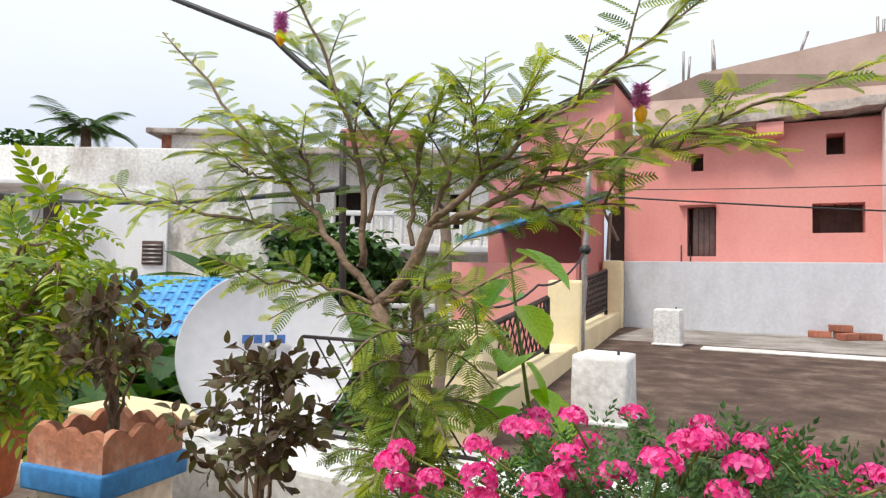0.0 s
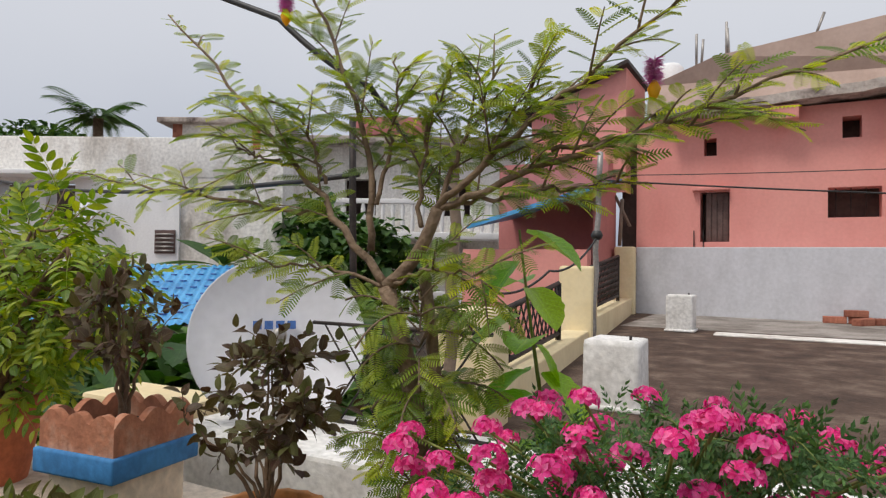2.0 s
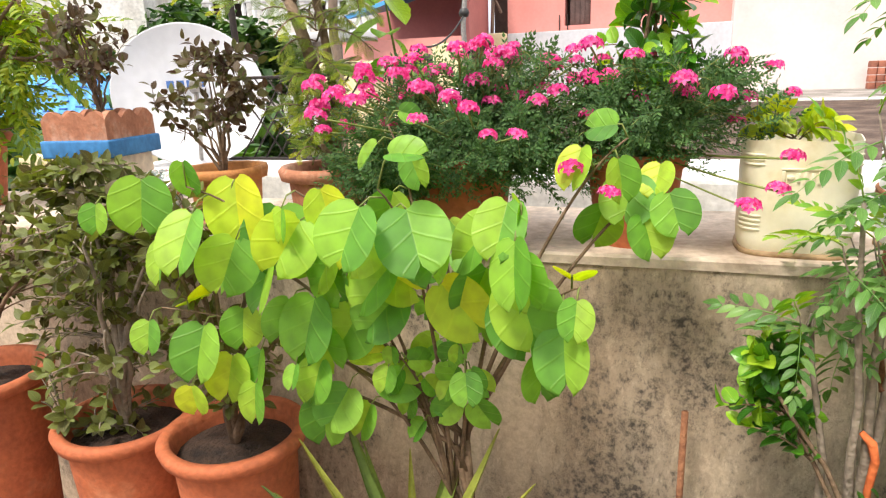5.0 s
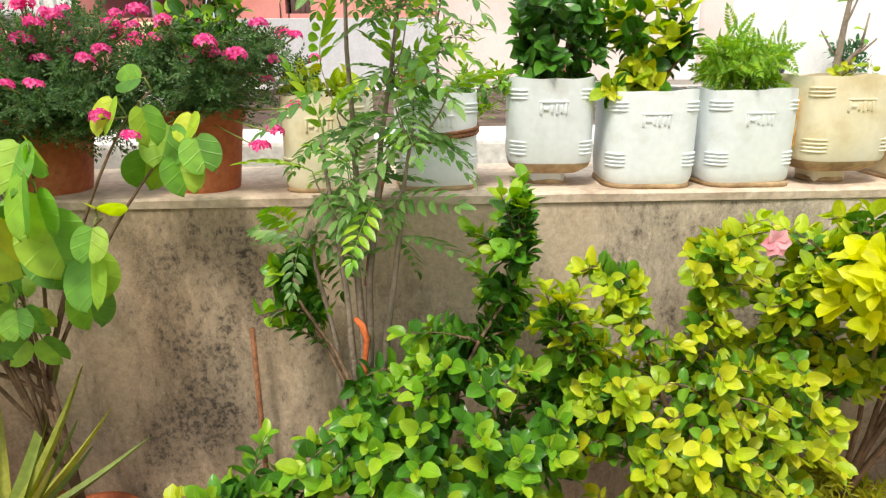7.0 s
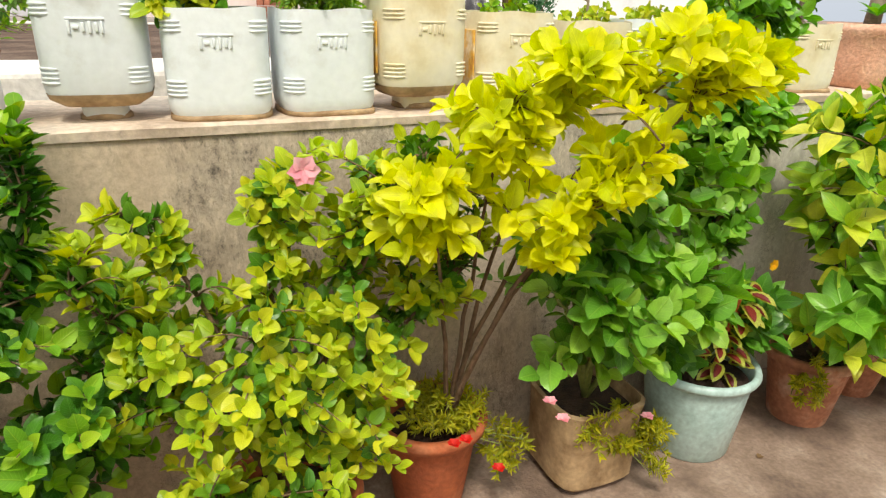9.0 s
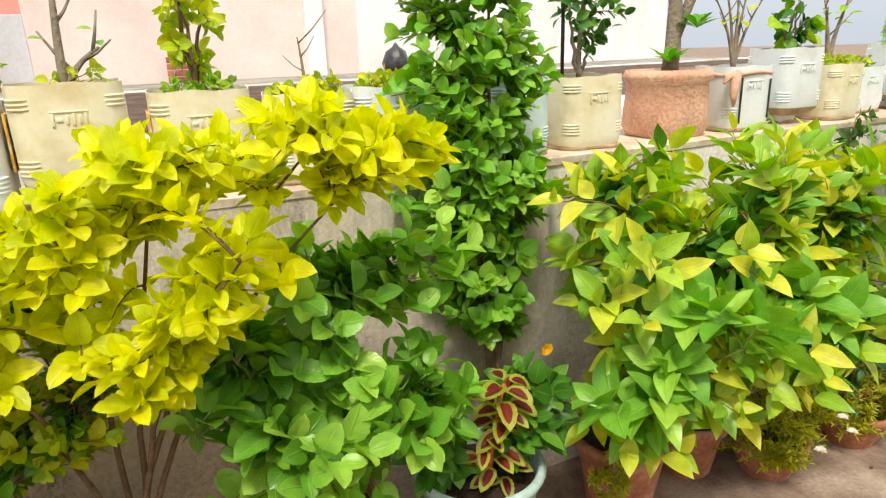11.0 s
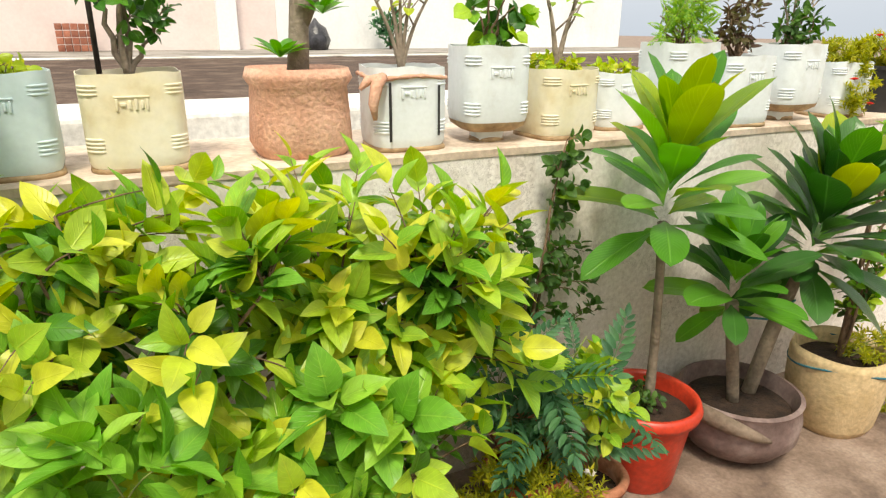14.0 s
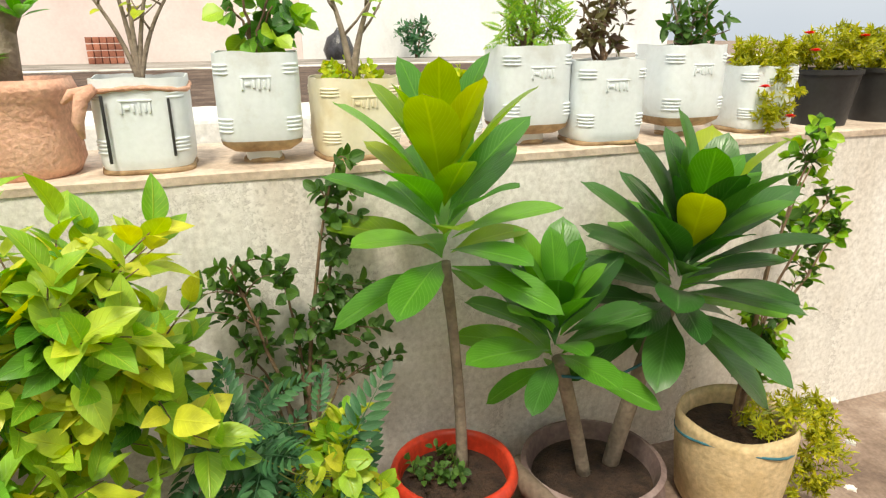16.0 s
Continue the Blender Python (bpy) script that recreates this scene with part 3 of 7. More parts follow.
def compound_tpl(pairs, leaflet, size, angle=62, droop=0.2, end=True, taper=0.5):
    """Pinnate leaf of length 1: rachis with paired leaflets."""
    g = Mesh()
    pts = [(t, 0, -droop * t * t) for t in np.linspace(0, 1, 6)]
    g.tube(pts, [0.012 * (1 - 0.7 * i / 5) for i in range(6)], 3)
    for i in range(pairs):
        t = 0.14 + 0.84 * i / max(1, pairs - 1)
        s_ = size * (1 - taper * abs(t - 0.45) / 0.6)
        for sd in (-1, 1):
            a = radians(angle - 18 * t)
            g.blade(leaflet, (t, 0, -droop * t * t), (math.cos(a), sd * math.sin(a), -0.1), (0, 0.15 * sd, 1), s_)
    if end:
        g.blade(leaflet, (1, 0, -droop), (1, 0, -0.3), (0, 0, 1), size * 0.8)
    return np.concatenate(g.v), g.f, np.concatenate(g.uv)


SIMPLE = leaf_tpl("lance", 2, 0.1, 0.1, 0, 0.0)
OVATE, LANCE = leaf_tpl("ovate", 6, 0.2, 0.2), leaf_tpl("lance", 5, 0.15, 0.2)
TOOTHED = leaf_tpl("ovate", 11, 0.2, 0.2, 0.04)
ROUND, OBOV, SWORD = leaf_tpl("round", 4, 0.15, 0.15), leaf_tpl("obov", 14, 0.12, 0.2, 0, 0.04), leaf_tpl("blade", 7, 0.5, -0.12, 0, 0)
BILOBED = bilobed_tpl()
NEEDLE = leaf_tpl("lance", 2, 0.3, 0.2, 0, 0)
PETAL = leaf_tpl("petal", 3, 0.15, 0.25, 0, 0.05)
CURRY = compound_tpl(6, leaf_tpl("lance", 4, 0.15, 0.2), 0.38, 60, 0.35)
FERN = compound_tpl(8, leaf_tpl("lance", 3, 0.15, 0.2), 0.36, 60, 0.3)
LACE = compound_tpl(4, leaf_tpl("lance", 2, 0.1, 0.1, 0, 0), 0.38, 45, 0.1)


def feather_tpl(pairs=11):
    """Comb-like leaf of length 1: narrow pinnae in pairs, all joined to one rachis."""
    v, f, uv = [], [], []
    n = 2 * pairs
    for j in range(n + 1):
        t = j / n
        for d in (0.0, -0.016):
            v.append((t, 0, d - 0.12 * t * t))
            uv.append((t, 0.3))
    for j in range(n):
        f.append((2 * j, 2 * j + 2, 2 * j + 3, 2 * j + 1))
    for i in range(pairs):
        t = (2 * i + 0.5) / n
        ln = 0.28 * (math.sin(math.pi * (0.12 + 0.80 * t)) ** 0.6)
        for sd in (-1, 1):
            k = len(v)
            dx, dy = 0.42 * ln, sd * 0.9 * ln
            for q, w in ((0.35, 0.028), (0.85, 0.024)):
                for e in (-1, 1):
                    v.append((t + dx * q + e * w, dy * q, 0.05 * q - 0.10 * q * q - 0.12 * t * t))
                    uv.append((q, 0.5 * e))
            v.append((t + dx, dy, -0.05 - 0.12 * t * t))
            uv.append((1, 0.5))
            f += [(4 * i, k, k + 1, 4 * i + 2), (k, k + 2, k + 3, k + 1), (k + 2, k + 4, k + 3)]
    return np.array(v), f, np.array(uv)


FEATHER = feather_tpl()


def bez(a, b, c, n):
    a, b, c = Vector(a), Vector(b), Vector(c)
    return [a * (1 - t) ** 2 + b * 2 * t * (1 - t) + c * t * t for t in np.linspace(0, 1, n)]


def inside(rng, vol):
    (cx, cy, cz), (rx, ry, rz) = vol[0], vol[1]
    while True:
        p = [rng.uniform(-1, 1) for _ in range(3)]
        q = sum(a * a for a in p)
        if 0.15 < q < 1:
            return Vector((cx + p[0] * rx, cy + p[1] * ry, cz + p[2] * rz))


def foliage(parent, base, vols, tpl, mat, seed, size=(0.05, 0.09), per=9, reach=0.14, mains=5, stem=0.012, stem_mat=None,
            young=None, young_part=0.45, young_tpl=None, droop=0.0, width=1.0, spread=70, main_tips=None, face_up=0.5):
    """Stems from base into the given volumes, with leafy shoots; young leaves at the tips are a part of their own."""
    rng = random.Random(seed)
    base = Vector(base)
    st, old, yg = Mesh(), Mesh(), Mesh()
    nodes_ = []
    targets = [Vector(t) for t in main_tips] if main_tips else [inside(rng, vols[i % len(vols)]) for i in range(mains)]
    for tip in targets:
        rise = tip - base
        ctrl = base + Vector((rise.x * 0.25 + rng.uniform(-0.03, 0.03), rise.y * 0.25 + rng.uniform(-0.03, 0.03), rise.z * 0.6))
        pts = bez(base, ctrl, tip, 9)
        pts = [p + Vector((rng.uniform(-1, 1), rng.uniform(-1, 1), 0)) * 0.006 * (0 < i < 8) for i, p in enumerate(pts)]
        st.tube(pts, [stem * (1 - 0.72 * i / 8) for i in range(9)], 6)
        nodes_ += pts[3:]
    for vol in vols:
        for _ in range(vol[2]):
            tip = inside(rng, vol)
            near = min(nodes_, key=lambda p: (p - tip).length + (0.15 if p.z > tip.z + 0.02 else 0))
            mid = (near + tip) / 2 + Vector((0, 0, 0.03 - droop * 0.1))
            pts = bez(near, mid, tip, 6)
            st.tube(pts, [stem * 0.28 * (1 - 0.6 * i / 5) for i in range(6)], 4)
            length = sum((pts[i + 1] - pts[i]).length for i in range(5))
            run = min(reach, length)
            ax = ((pts[-1] - pts[-3]).normalized() + Vector((0, -0.15, 0.75 * (1 - min(1, droop))))).normalized()
            az = rng.uniform(0, 6.28)
            for k in range(per):
                s_ = k / max(1, per - 1)
                d = run * (1 - s_)
                p, left = pts[-1], d
                for i in range(5, 0, -1):
                    seg = (pts[i] - pts[i - 1]).length
                    if left <= seg or i == 1:
                        p = pts[i].lerp(pts[i - 1], min(1, left / (seg + 1e-6)))
                        break
                    left -= seg
                az += 2.4 + rng.uniform(-0.3, 0.3)
                q = ax.orthogonal().normalized()
                q.rotate(Matrix.Rotation(az, 3, ax))
                al = radians(22 + (spread - 22) * (1 - s_) ** 0.6 + rng.uniform(-10, 10))
                dr = ax * math.cos(al) + q * math.sin(al) + Vector((0, 0, -droop * rng.uniform(0.4, 1)))
                up = ax + Vector((0, -0.25, 1)) * face_up + Vector([rng.uniform(-0.35, 0.35) for _ in range(3)])
                sz = rng.uniform(*size) * (0.55 + 0.45 * math.sin(math.pi * min(1, 0.25 + 0.65 * (1 - s_))))
                is_young = young is not None and s_ > 1 - young_part
                (yg if is_young else old).blade(young_tpl or tpl if is_young else tpl, p, dr, up, sz, width * rng.uniform(0.85, 1.15))
    if st.count:
        part("stem", st, stem_mat or M["stem"], parent)
    if old.count:
        part("leaves", old, mat, parent)["kind"] = "stuff"
    if yg.count:
        part("young_leaves", yg, young, parent, "paler young leaves at the shoot tips")["kind"] = "stuff"


# ---------------------------------------------------------------- containers
def soil_disc(parent, r, z, squash=2.0, seed=0):
    g = Mesh()
    g.lathe([(r, 0), (r * 0.8, 0.006), (r * 0.45, 0.012), (0.004, 0.014)], 22, (0, 0, z), squash, 0.02, seed)
    part("soil", g, M["soil"], parent, "dark crumbly potting soil")


def clay_pot(parent, r, h, mat, rim=0.018, scallop=False, foot=0.68):
    g = Mesh()
    pr = [(0.01, 0.0), (r * foot, 0.0), (r * (foot + 0.02), 0.012), (r * (foot + 0.02 + (0.925 - foot) * 0.72 * h / (h - 0.04)), h * 0.72) if h * 0.72 < h - 0.05 else (r * 0.9, h * 0.4), (r * 0.945, h - 0.04), (r * 0.95, h - 0.036)]
    pr += [(r * 0.96, h - 0.03)]
    g.lathe(pr, 32, wob=0.006)
    g.lathe([(r * 0.87, h - 0.06), (r * 0.8, h - 0.09), (r * 0.5, h - 0.10)], 32, wob=0.006)
    part("pot", g, mat, parent, auto=40)
    e = Mesh()
    n = 48
    prof = [(r * 0.955, h - 0.036), (r + rim * 0.7, h - 0.032), (r + rim, h - 0.01), (r + rim * 0.6, h), (r * 0.95, h - 0.002), (r * 0.91, h - 0.03), (r * 0.86, h - 0.07)]
    e.lathe(prof, n, wob=0.006)
    if scallop:
        v = e.v[0]
        for i in range(len(v)):
            a = math.atan2(v[i][1], v[i][0])
            k = 1 + 0.035 * math.cos(16 * a) * (math.hypot(v[i][0], v[i][1]) > r)
            v[i][0] *= k
            v[i][1] *= k
    part("rim", e, mat, parent)
    soil_disc(parent, r * 0.88, h - 0.05)


def plastic_jar(parent, w=0.215, h=0.24, mat="jar_white", neck=False, turn=0.0, marks=True, seed=0, dirty=True):
    """Cut-open square oil jar: rounded walls, ribs at the corners, open top with soil; some stand on their own neck."""
    r, n, sq = w / 2, 40, 4.2
    z0 = 0.028 if neck else 0.0
    g = Mesh()
    lo = [(0.03, 0.0), (r * 0.42, 0.0), (r * 0.44, z0), (r * 0.7, z0 + 0.006), (r * 0.93, z0 + 0.022), (r, z0 + 0.045)] if neck else \
         [(0.02, 0.0), (r * 0.8, 0.0), (r * 0.93, 0.008), (r * 0.985, 0.022), (r, 0.04)]
    rng = random.Random(seed)
    prof = lo + [(r, h * 0.5), (r * 1.005, h * 0.8), (r * 0.995, h), (r * 0.975, h), (r * 0.97, h * 0.8), (r * 0.965, h - 0.06)]
    g.lathe(prof, n, squash=sq, wob=0.004, seed=seed)
    v = g.v[0]
    for i in range(len(v)):
        if v[i][2] > h * 0.9:
            a = math.atan2(v[i][1], v[i][0])
            v[i][2] += 0.002 * math.sin(3 * a + seed) + 0.0015 * math.sin(7 * a + 2 * seed)
    rot = Matrix.Rotation(radians(turn), 4, "Z")
    body = part("body", g, M[mat], parent, auto=35)
    body.matrix_basis = rot
    for c in range(4):
        a = radians(45 + 90 * c)
        q = 2 ** (-1 / sq) * r * math.sqrt(2)
        q = r * (2 * (math.sqrt(0.5) ** sq)) ** (-1 / sq)
        for zs in ((0.24, 0.28, 0.32, 0.36), (0.80, 0.84, 0.88)):
            rb = Mesh()
            for z in zs:
                pts = []
                for k in np.linspace(-0.22, 0.22, 7):
                    aa = a + k
                    qq = r * (abs(math.cos(aa)) ** sq + abs(math.sin(aa)) ** sq) ** (-1 / sq) + 0.0005
                    pts.append((qq * math.cos(aa), qq * math.sin(aa), z0 + (h - z0) * z))
                rb.tube(pts, [0.001] + [0.0032] * 5 + [0.001], 6)
            part("rib_band", rb, M[mat], parent).matrix_basis = rot
    if marks:
        e = Mesh()
        for k, (x, ww, hh) in enumerate([(-0.032, 0.006, 0.026), (-0.02, 0.012, 0.007), (-0.006, 0.006, 0.018), (0.006, 0.006, 0.024), (0.018, 0.006, 0.018), (0.028, 0.005, 0.024)]):
            zc = z0 + (h - z0) * 0.70
            e.box((x - ww / 2, -r * 1.0 - 0.0035, zc - hh / 2), (x + ww / 2, -r * 0.985, zc + hh / 2), 0.0012)
        e.box((-0.036, -r - 0.003, zc + 0.014), (0.034, -r * 0.985, zc + 0.018), 0.001)
        o = part("embossed_mark", e, M[mat], parent, "raised maker's mark, plain strokes")
        o.matrix_basis = rot
    if dirty:
        d = Mesh()
        base_r = r * 0.46 if neck else r * 0.95
        d.lathe([(base_r * 0.9, -0.001), (base_r + 0.004, 0.0), (base_r + 0.003, 0.010), (base_r - 0.002, 0.013)], n, squash=2.2 if neck else sq, wob=0.02, seed=seed)
        o = part("mud_line", d, M["jar_dirt"], parent, "mud crusted round the foot")
        o.matrix_basis = rot
    if dirty and neck:
        d = Mesh()
        d.lathe([(r * 0.5, z0 + 0.003), (r * 0.7 + 0.001, z0 + 0.005), (r * 0.93 + 0.0015, z0 + 0.0215), (r * 0.97 + 0.001, z0 + 0.033)], n, squash=sq, wob=0.006, seed=seed)
        part("mud_stain", d, M["jar_dirt"], parent, "dried brown mud on the tapered bottom").matrix_basis = rot
    s_ = Mesh()
    s_.lathe([(r * 0.965, 0), (r * 0.7, 0.008), (r * 0.3, 0.004), (0.003, 0.01)], n, (0, 0, h - 0.03), sq, 0.01, seed)
    o = part("soil", s_, M["soil"], parent, "dark crumbly potting soil")
    o.matrix_basis = rot


# ---------------------------------------------------------------- our terrace
H = 1.035
g = Mesh().box((-4.6, -5.0, -0.15), (9.5, 0.0, 0.0))
structure("floor", g, M["floor"], "worn brown cement terrace floor with stains")
g = Mesh().box((-4.6, 0.0, -0.15), (9.5, 0.46, H - 0.022))
structure("wall_parapet", g, M["parapet"], "cement parapet wall with mildew streaks and cracks")
g = Mesh()
n = 90
rng = random.Random(3)
lips = []
for i in range(n + 1):
    x0, x1 = -4.6 + 14.1 * i / n, -4.6 + 14.1 * (i + 1) / n
    lip = rng.uniform(0.002, 0.007)
    lips.append((x0, lip, H + rng.uniform(-0.0015, 0.0015)))
v, f = [], []
for x, lip, z in lips:
    v += [(x, -lip, H - 0.024), (x, -lip - 0.001, z - 0.005), (x, -lip + 0.005, z), (x, 0.462, z), (x, 0.462, H - 0.021)]
for i in range(len(lips) - 1):
    f += [(i * 5 + k, i * 5 + 5 + k, i * 5 + 6 + k, i * 5 + 1 + k) for k in range(4)]
structure("trim_coping", g.add(v, f), M["coping"], "worn cream plaster coping on top of the parapet")
g = Mesh().box((-4.6, -5.2, -0.15), (9.5, -5.0, 2.9))
structure("wall_south", g, M["cream"], "plain cream house wall behind the terrace")
g = Mesh().box((-4.8, -5.2, -0.15), (-4.6, 0.46, H))
structure("wall_west", g, M["cream"], "low cream end wall of the terrace")
g = Mesh().box((9.5, -5.2, -0.15), (9.7, 0.46, H))
structure("wall_east", g, M["cream"], "low cream end wall of the terrace")
# ground far below, out to the horizon
g = Mesh().box((-300, -300, -3.4), (300, 400, -3.2))
structure("ground", g, M["floor"], "brown earth lanes far below the roofs")

# ---------------------------------------------------------------- neighbour's roof
R = 1.045
g = Mesh().add([(x, y, z) for z in (R - 0.3, R) for x, y in ((-2.42, 0.72), (9.5, 0.72), (9.5, 7.65), (-3.32, 7.65))], [(3, 2, 1, 0), (4, 5, 6, 7), (0, 1, 5, 4), (1, 2, 6, 5), (2, 3, 7, 6), (3, 0, 4, 7)])
structure("floor_roof_slab", g, M["roof_slab"], "dark brown cement roof slab of the neighbouring house")
g = Mesh().box((-2.85, 5.75, R), (9.5, 7.65, R + 0.004))
structure("floor_roof_band", g, M["roof_grey"], "grey cement strip along the far wall")
g = Mesh().box((-1.95, 5.30, R), (9.5, 5.56, R + 0.012), 0.004)
structure("trim_lime_strip", g, M["old_white"], "whitewashed low cement strip across the roof")
g = Mesh().box((-3.2, 0.70, 0.2), (9.5, 1.16, R + 0.035), 0.015)
structure("wall_lime_ledge", g, M["lime"], "whitewashed roof-edge ledge of the neighbouring house")
g = Mesh().add([(x, y, z) for z in (-3.2, R - 0.301) for x, y in ((-2.42, 0.72), (9.5, 0.72), (9.5, 7.9), (-3.32, 7.9))], [(3, 2, 1, 0), (4, 5, 6, 7), (0, 1, 5, 4), (1, 2, 6, 5), (2, 3, 7, 6), (3, 0, 4, 7)])
structure("wall_house_below", g, M["white_wall"], "white wall of the neighbouring house below its roof")
g = Mesh().box((-3.1, 7.65, -3.2), (-0.30, 7.9, 1.885), 0.01)
structure("wall_white", g, M["grey_wall"], "off-white painted low wall at the back of the roof")
g = Mesh().box((-0.30, 7.65, -3.2), (3.72, 7.95, 3.6), 0.01)
structure("wall_pale_pink", g, M["pale_pink"], "pale pink washed wall at the back of the roof")
g = Mesh().box((3.72, 7.65, -3.2), (9.5, 7.95, 3.6), 0.01)
structure("wall_white_east", g, M["white_wall"], "white painted wall at the back of the roof")
g = Mesh().box((2.95, 7.50, R), (3.2, 7.66, 3.4), 0.01)
structure("wall_pier", g, M["white_wall"], "white rendered pier on the back wall")

g = Mesh().box((-3.72, 0.75, 0.2), (-3.203, 1.02, 1.13), 0.015)
structure("wall_yellow_corner", g, M["yellow_wall"], "low cream yellow wall end beside the roof ledge")


def roof_stub(at, w, h, label):
    t = thing("column_stub", label, "column stub", at, "column stubs on the roof")
    g = Mesh().box((-w / 2, -w / 2, 0), (w / 2, w / 2, h), 0.022)
    v = g.v[0]
    rr = random.Random(int(at[0] * 100))
    for i in range(len(v)):
        v[i] += [rr.uniform(-0.004, 0.004) for _ in range(3)]
    part("block", g, M["lime"], t)
    g = Mesh().box((-w / 2 - 0.012, -w / 2 - 0.012, 0), (w / 2 + 0.012, w / 2 + 0.012, 0.02), 0.006)
    part("base", g, M["lime"], t)
    rb = Mesh().tube([(w * 0.3, -w * 0.2, h - 0.01), (w * 0.3, -w * 0.2, h + 0.02)], 0.006, 6)
    part("rebar", rb, M["iron"], t)


roof_stub((-2.0, 2.0, R), 0.23, 0.285, "short whitewashed square column stub on the roof slab")
roof_stub((-2.25, 5.55, R + 0.004), 0.24, 0.335, "small whitewashed column stub near the back wall")

t = thing("brick_pile", "small pile of loose red bricks against the wall", "brick pile", (-0.74, 7.5, R + 0.004))
for k, (x, y, z, a) in enumerate([(-0.2, 0, 0, 3), (0.04, 0.01, 0, -4), (0.26, -0.03, 0, 22), (0.0, 0.0, 0.075, 6), (0.05, -0.2, 0, 50)]):
    g = Mesh().box((-0.11, -0.05, 0.0), (0.11, 0.05, 0.073), 0.006)
    o = part("brick", g, M["brick"], t)
    o.matrix_basis = pose(x, y, z, 0, 0, a)

# yellow roof-edge railing with iron lattice panels
t = thing("roof_railing", "cream yellow roof-edge wall with black iron lattice panels", "railing", (-2.384, 1.3, R), turn=7.5)
part("low_wall", Mesh().box((-0.09, 0.2, -0.3), (0.09, 2.5, 0.13), 0.012), M["yellow_wall"], t)
part("low_wall", Mesh().box((-0.09, 2.66, -0.3), (0.09, 6.12, 0.20), 0.012), M["yellow_wall"], t)
for y, h in ((0.1, 0.43), (2.58, 0.59), (6.22, 0.84)):
    part("post", Mesh().box((-0.125, y - 0.11, -0.3), (0.125, y + 0.11, h), 0.025), M["yellow_wall"], t)
for ya, yb, z0_, z1_, h0, h1 in ((0.27, 1.82, 0.16, 0.17, 0.21, 0.31), (2.85, 5.35, 0.24, 0.26, 0.32, 0.45)):
    def rail_point(y, k):
        u = (y - ya) / (yb - ya)
        return (0, y, z0_ + (z1_ - z0_) * u + k * (h0 + (h1 - h0) * u))
    g = Mesh()
    for k in (0, 1):
        g.tube([rail_point(ya, k), rail_point(yb, k)], 0.016, 4)
    for y in (ya, yb):
        g.tube([rail_point(y, -0.22), rail_point(y, 1)], 0.018, 4)
    part("panel_frame", g, M["iron"], t)
    g = Mesh()
    step, run = 0.105, (h0 + h1) / 2
    y = ya - run
    while y < yb:
        c0, c1 = max(y, ya), min(y + run, yb)
        k0, k1 = (c0 - y) / run, (c1 - y) / run
        if c1 > c0 + 0.01:
            g.tube([rail_point(c0, k0), rail_point(c1, k1)], 0.005, 4)
            g.tube([rail_point(c0, 1 - k0), rail_point(c1, 1 - k1)], 0.005, 4)
        y += step
    part("lattice", g, M["iron"], t)


def pole(name, label, a, b, r0, r1, mat, extra=None):
    t = thing(name, label, "pole", a)
    d = Vector(b) - Vector(a)
    n = 10
    pts = [d * (i / n) + Vector((0.006 * math.sin(i * 2.1), 0.006 * math.cos(i * 1.7), 0)) * (0 < i < n) for i in range(n + 1)]
    part("shaft", Mesh().tube(pts, [r0 + (r1 - r0) * i / n for i in range(n + 1)], 10), mat, t)
    return t


t = pole("pipe_pole", "grey iron pipe pole beside the railing with wire knotted round it", (-2.60, 3.80, R), (-2.55, 3.80, 2.45), 0.022, 0.02, M["steel"])
part("wire_knot", Mesh().lathe([(0.01, -0.04), (0.035, -0.025), (0.045, 0), (0.03, 0.03), (0.01, 0.04)], 10, (0.028, 0, 0.81)), M["cable"], t)
pole("wooden_pole", "weathered wooden pole rising behind the tree", (-2.27, 1.0, R + 0.035), (-2.26, 1.0, 2.05), 0.02, 0.016, M["wood_old"])
pole("iron_post", "dark iron utility post behind the foliage", (-4.27, 3.4, -3.2), (-4.33, 3.25, 2.75), 0.032, 0.026, M["iron"])


def cable(label, pts, r, sag=0.0):
    t = thing("cable", label, "cable", pts[0])
    o = Vector(pts[0])
    out = []
    for i in range(len(pts) - 1):
        a, b = Vector(pts[i]) - o, Vector(pts[i + 1]) - o
        for k in range(12):
            s_ = k / 12
            out.append(a.lerp(b, s_) - Vector((0, 0, sag * 4 * s_ * (1 - s_))))
    out.append(Vector(pts[-1]) - o)
    part("wire", Mesh().tube(out, r, 6), M["cable"], t)


cable("thick black cable slung above the garden", [(-6.5, 0.3, 4.1), (-3.77, 0.3, 2.855), (-2.34, 0.3, 2.17), (-2.12, 0.34, 2.0), (-2.262, 1.0, 1.85)], 0.007, 0.012)
cable("thin wire twisted round the thick cable", [(-6.5, 0.32, 4.3), (-3.4, 0.31, 2.80), (-2.72, 0.3, 2.362)], 0.0035, 0.01)
cable("black service cable across to the white house", [(-13.0, 4.6, 3.0), (-4.3, 3.3, 2.32)], 0.022, 0.22)
cable("thin wire across the pink house", [(-2.57, 3.80, 2.25), (2.5, 5.2, 2.05)], 0.006, 0.05)
cable("thin wire across the pink house", [(-3.2, 7.4, 2.78), (1.5, 7.3, 2.68)], 0.006, 0.03)
cable("slack twisted wire from the pole", [(-2.56, 3.80, 1.86), (-2.75, 3.3, 1.6), (-3.1, 3.0, 1.48)], 0.008, 0.08)

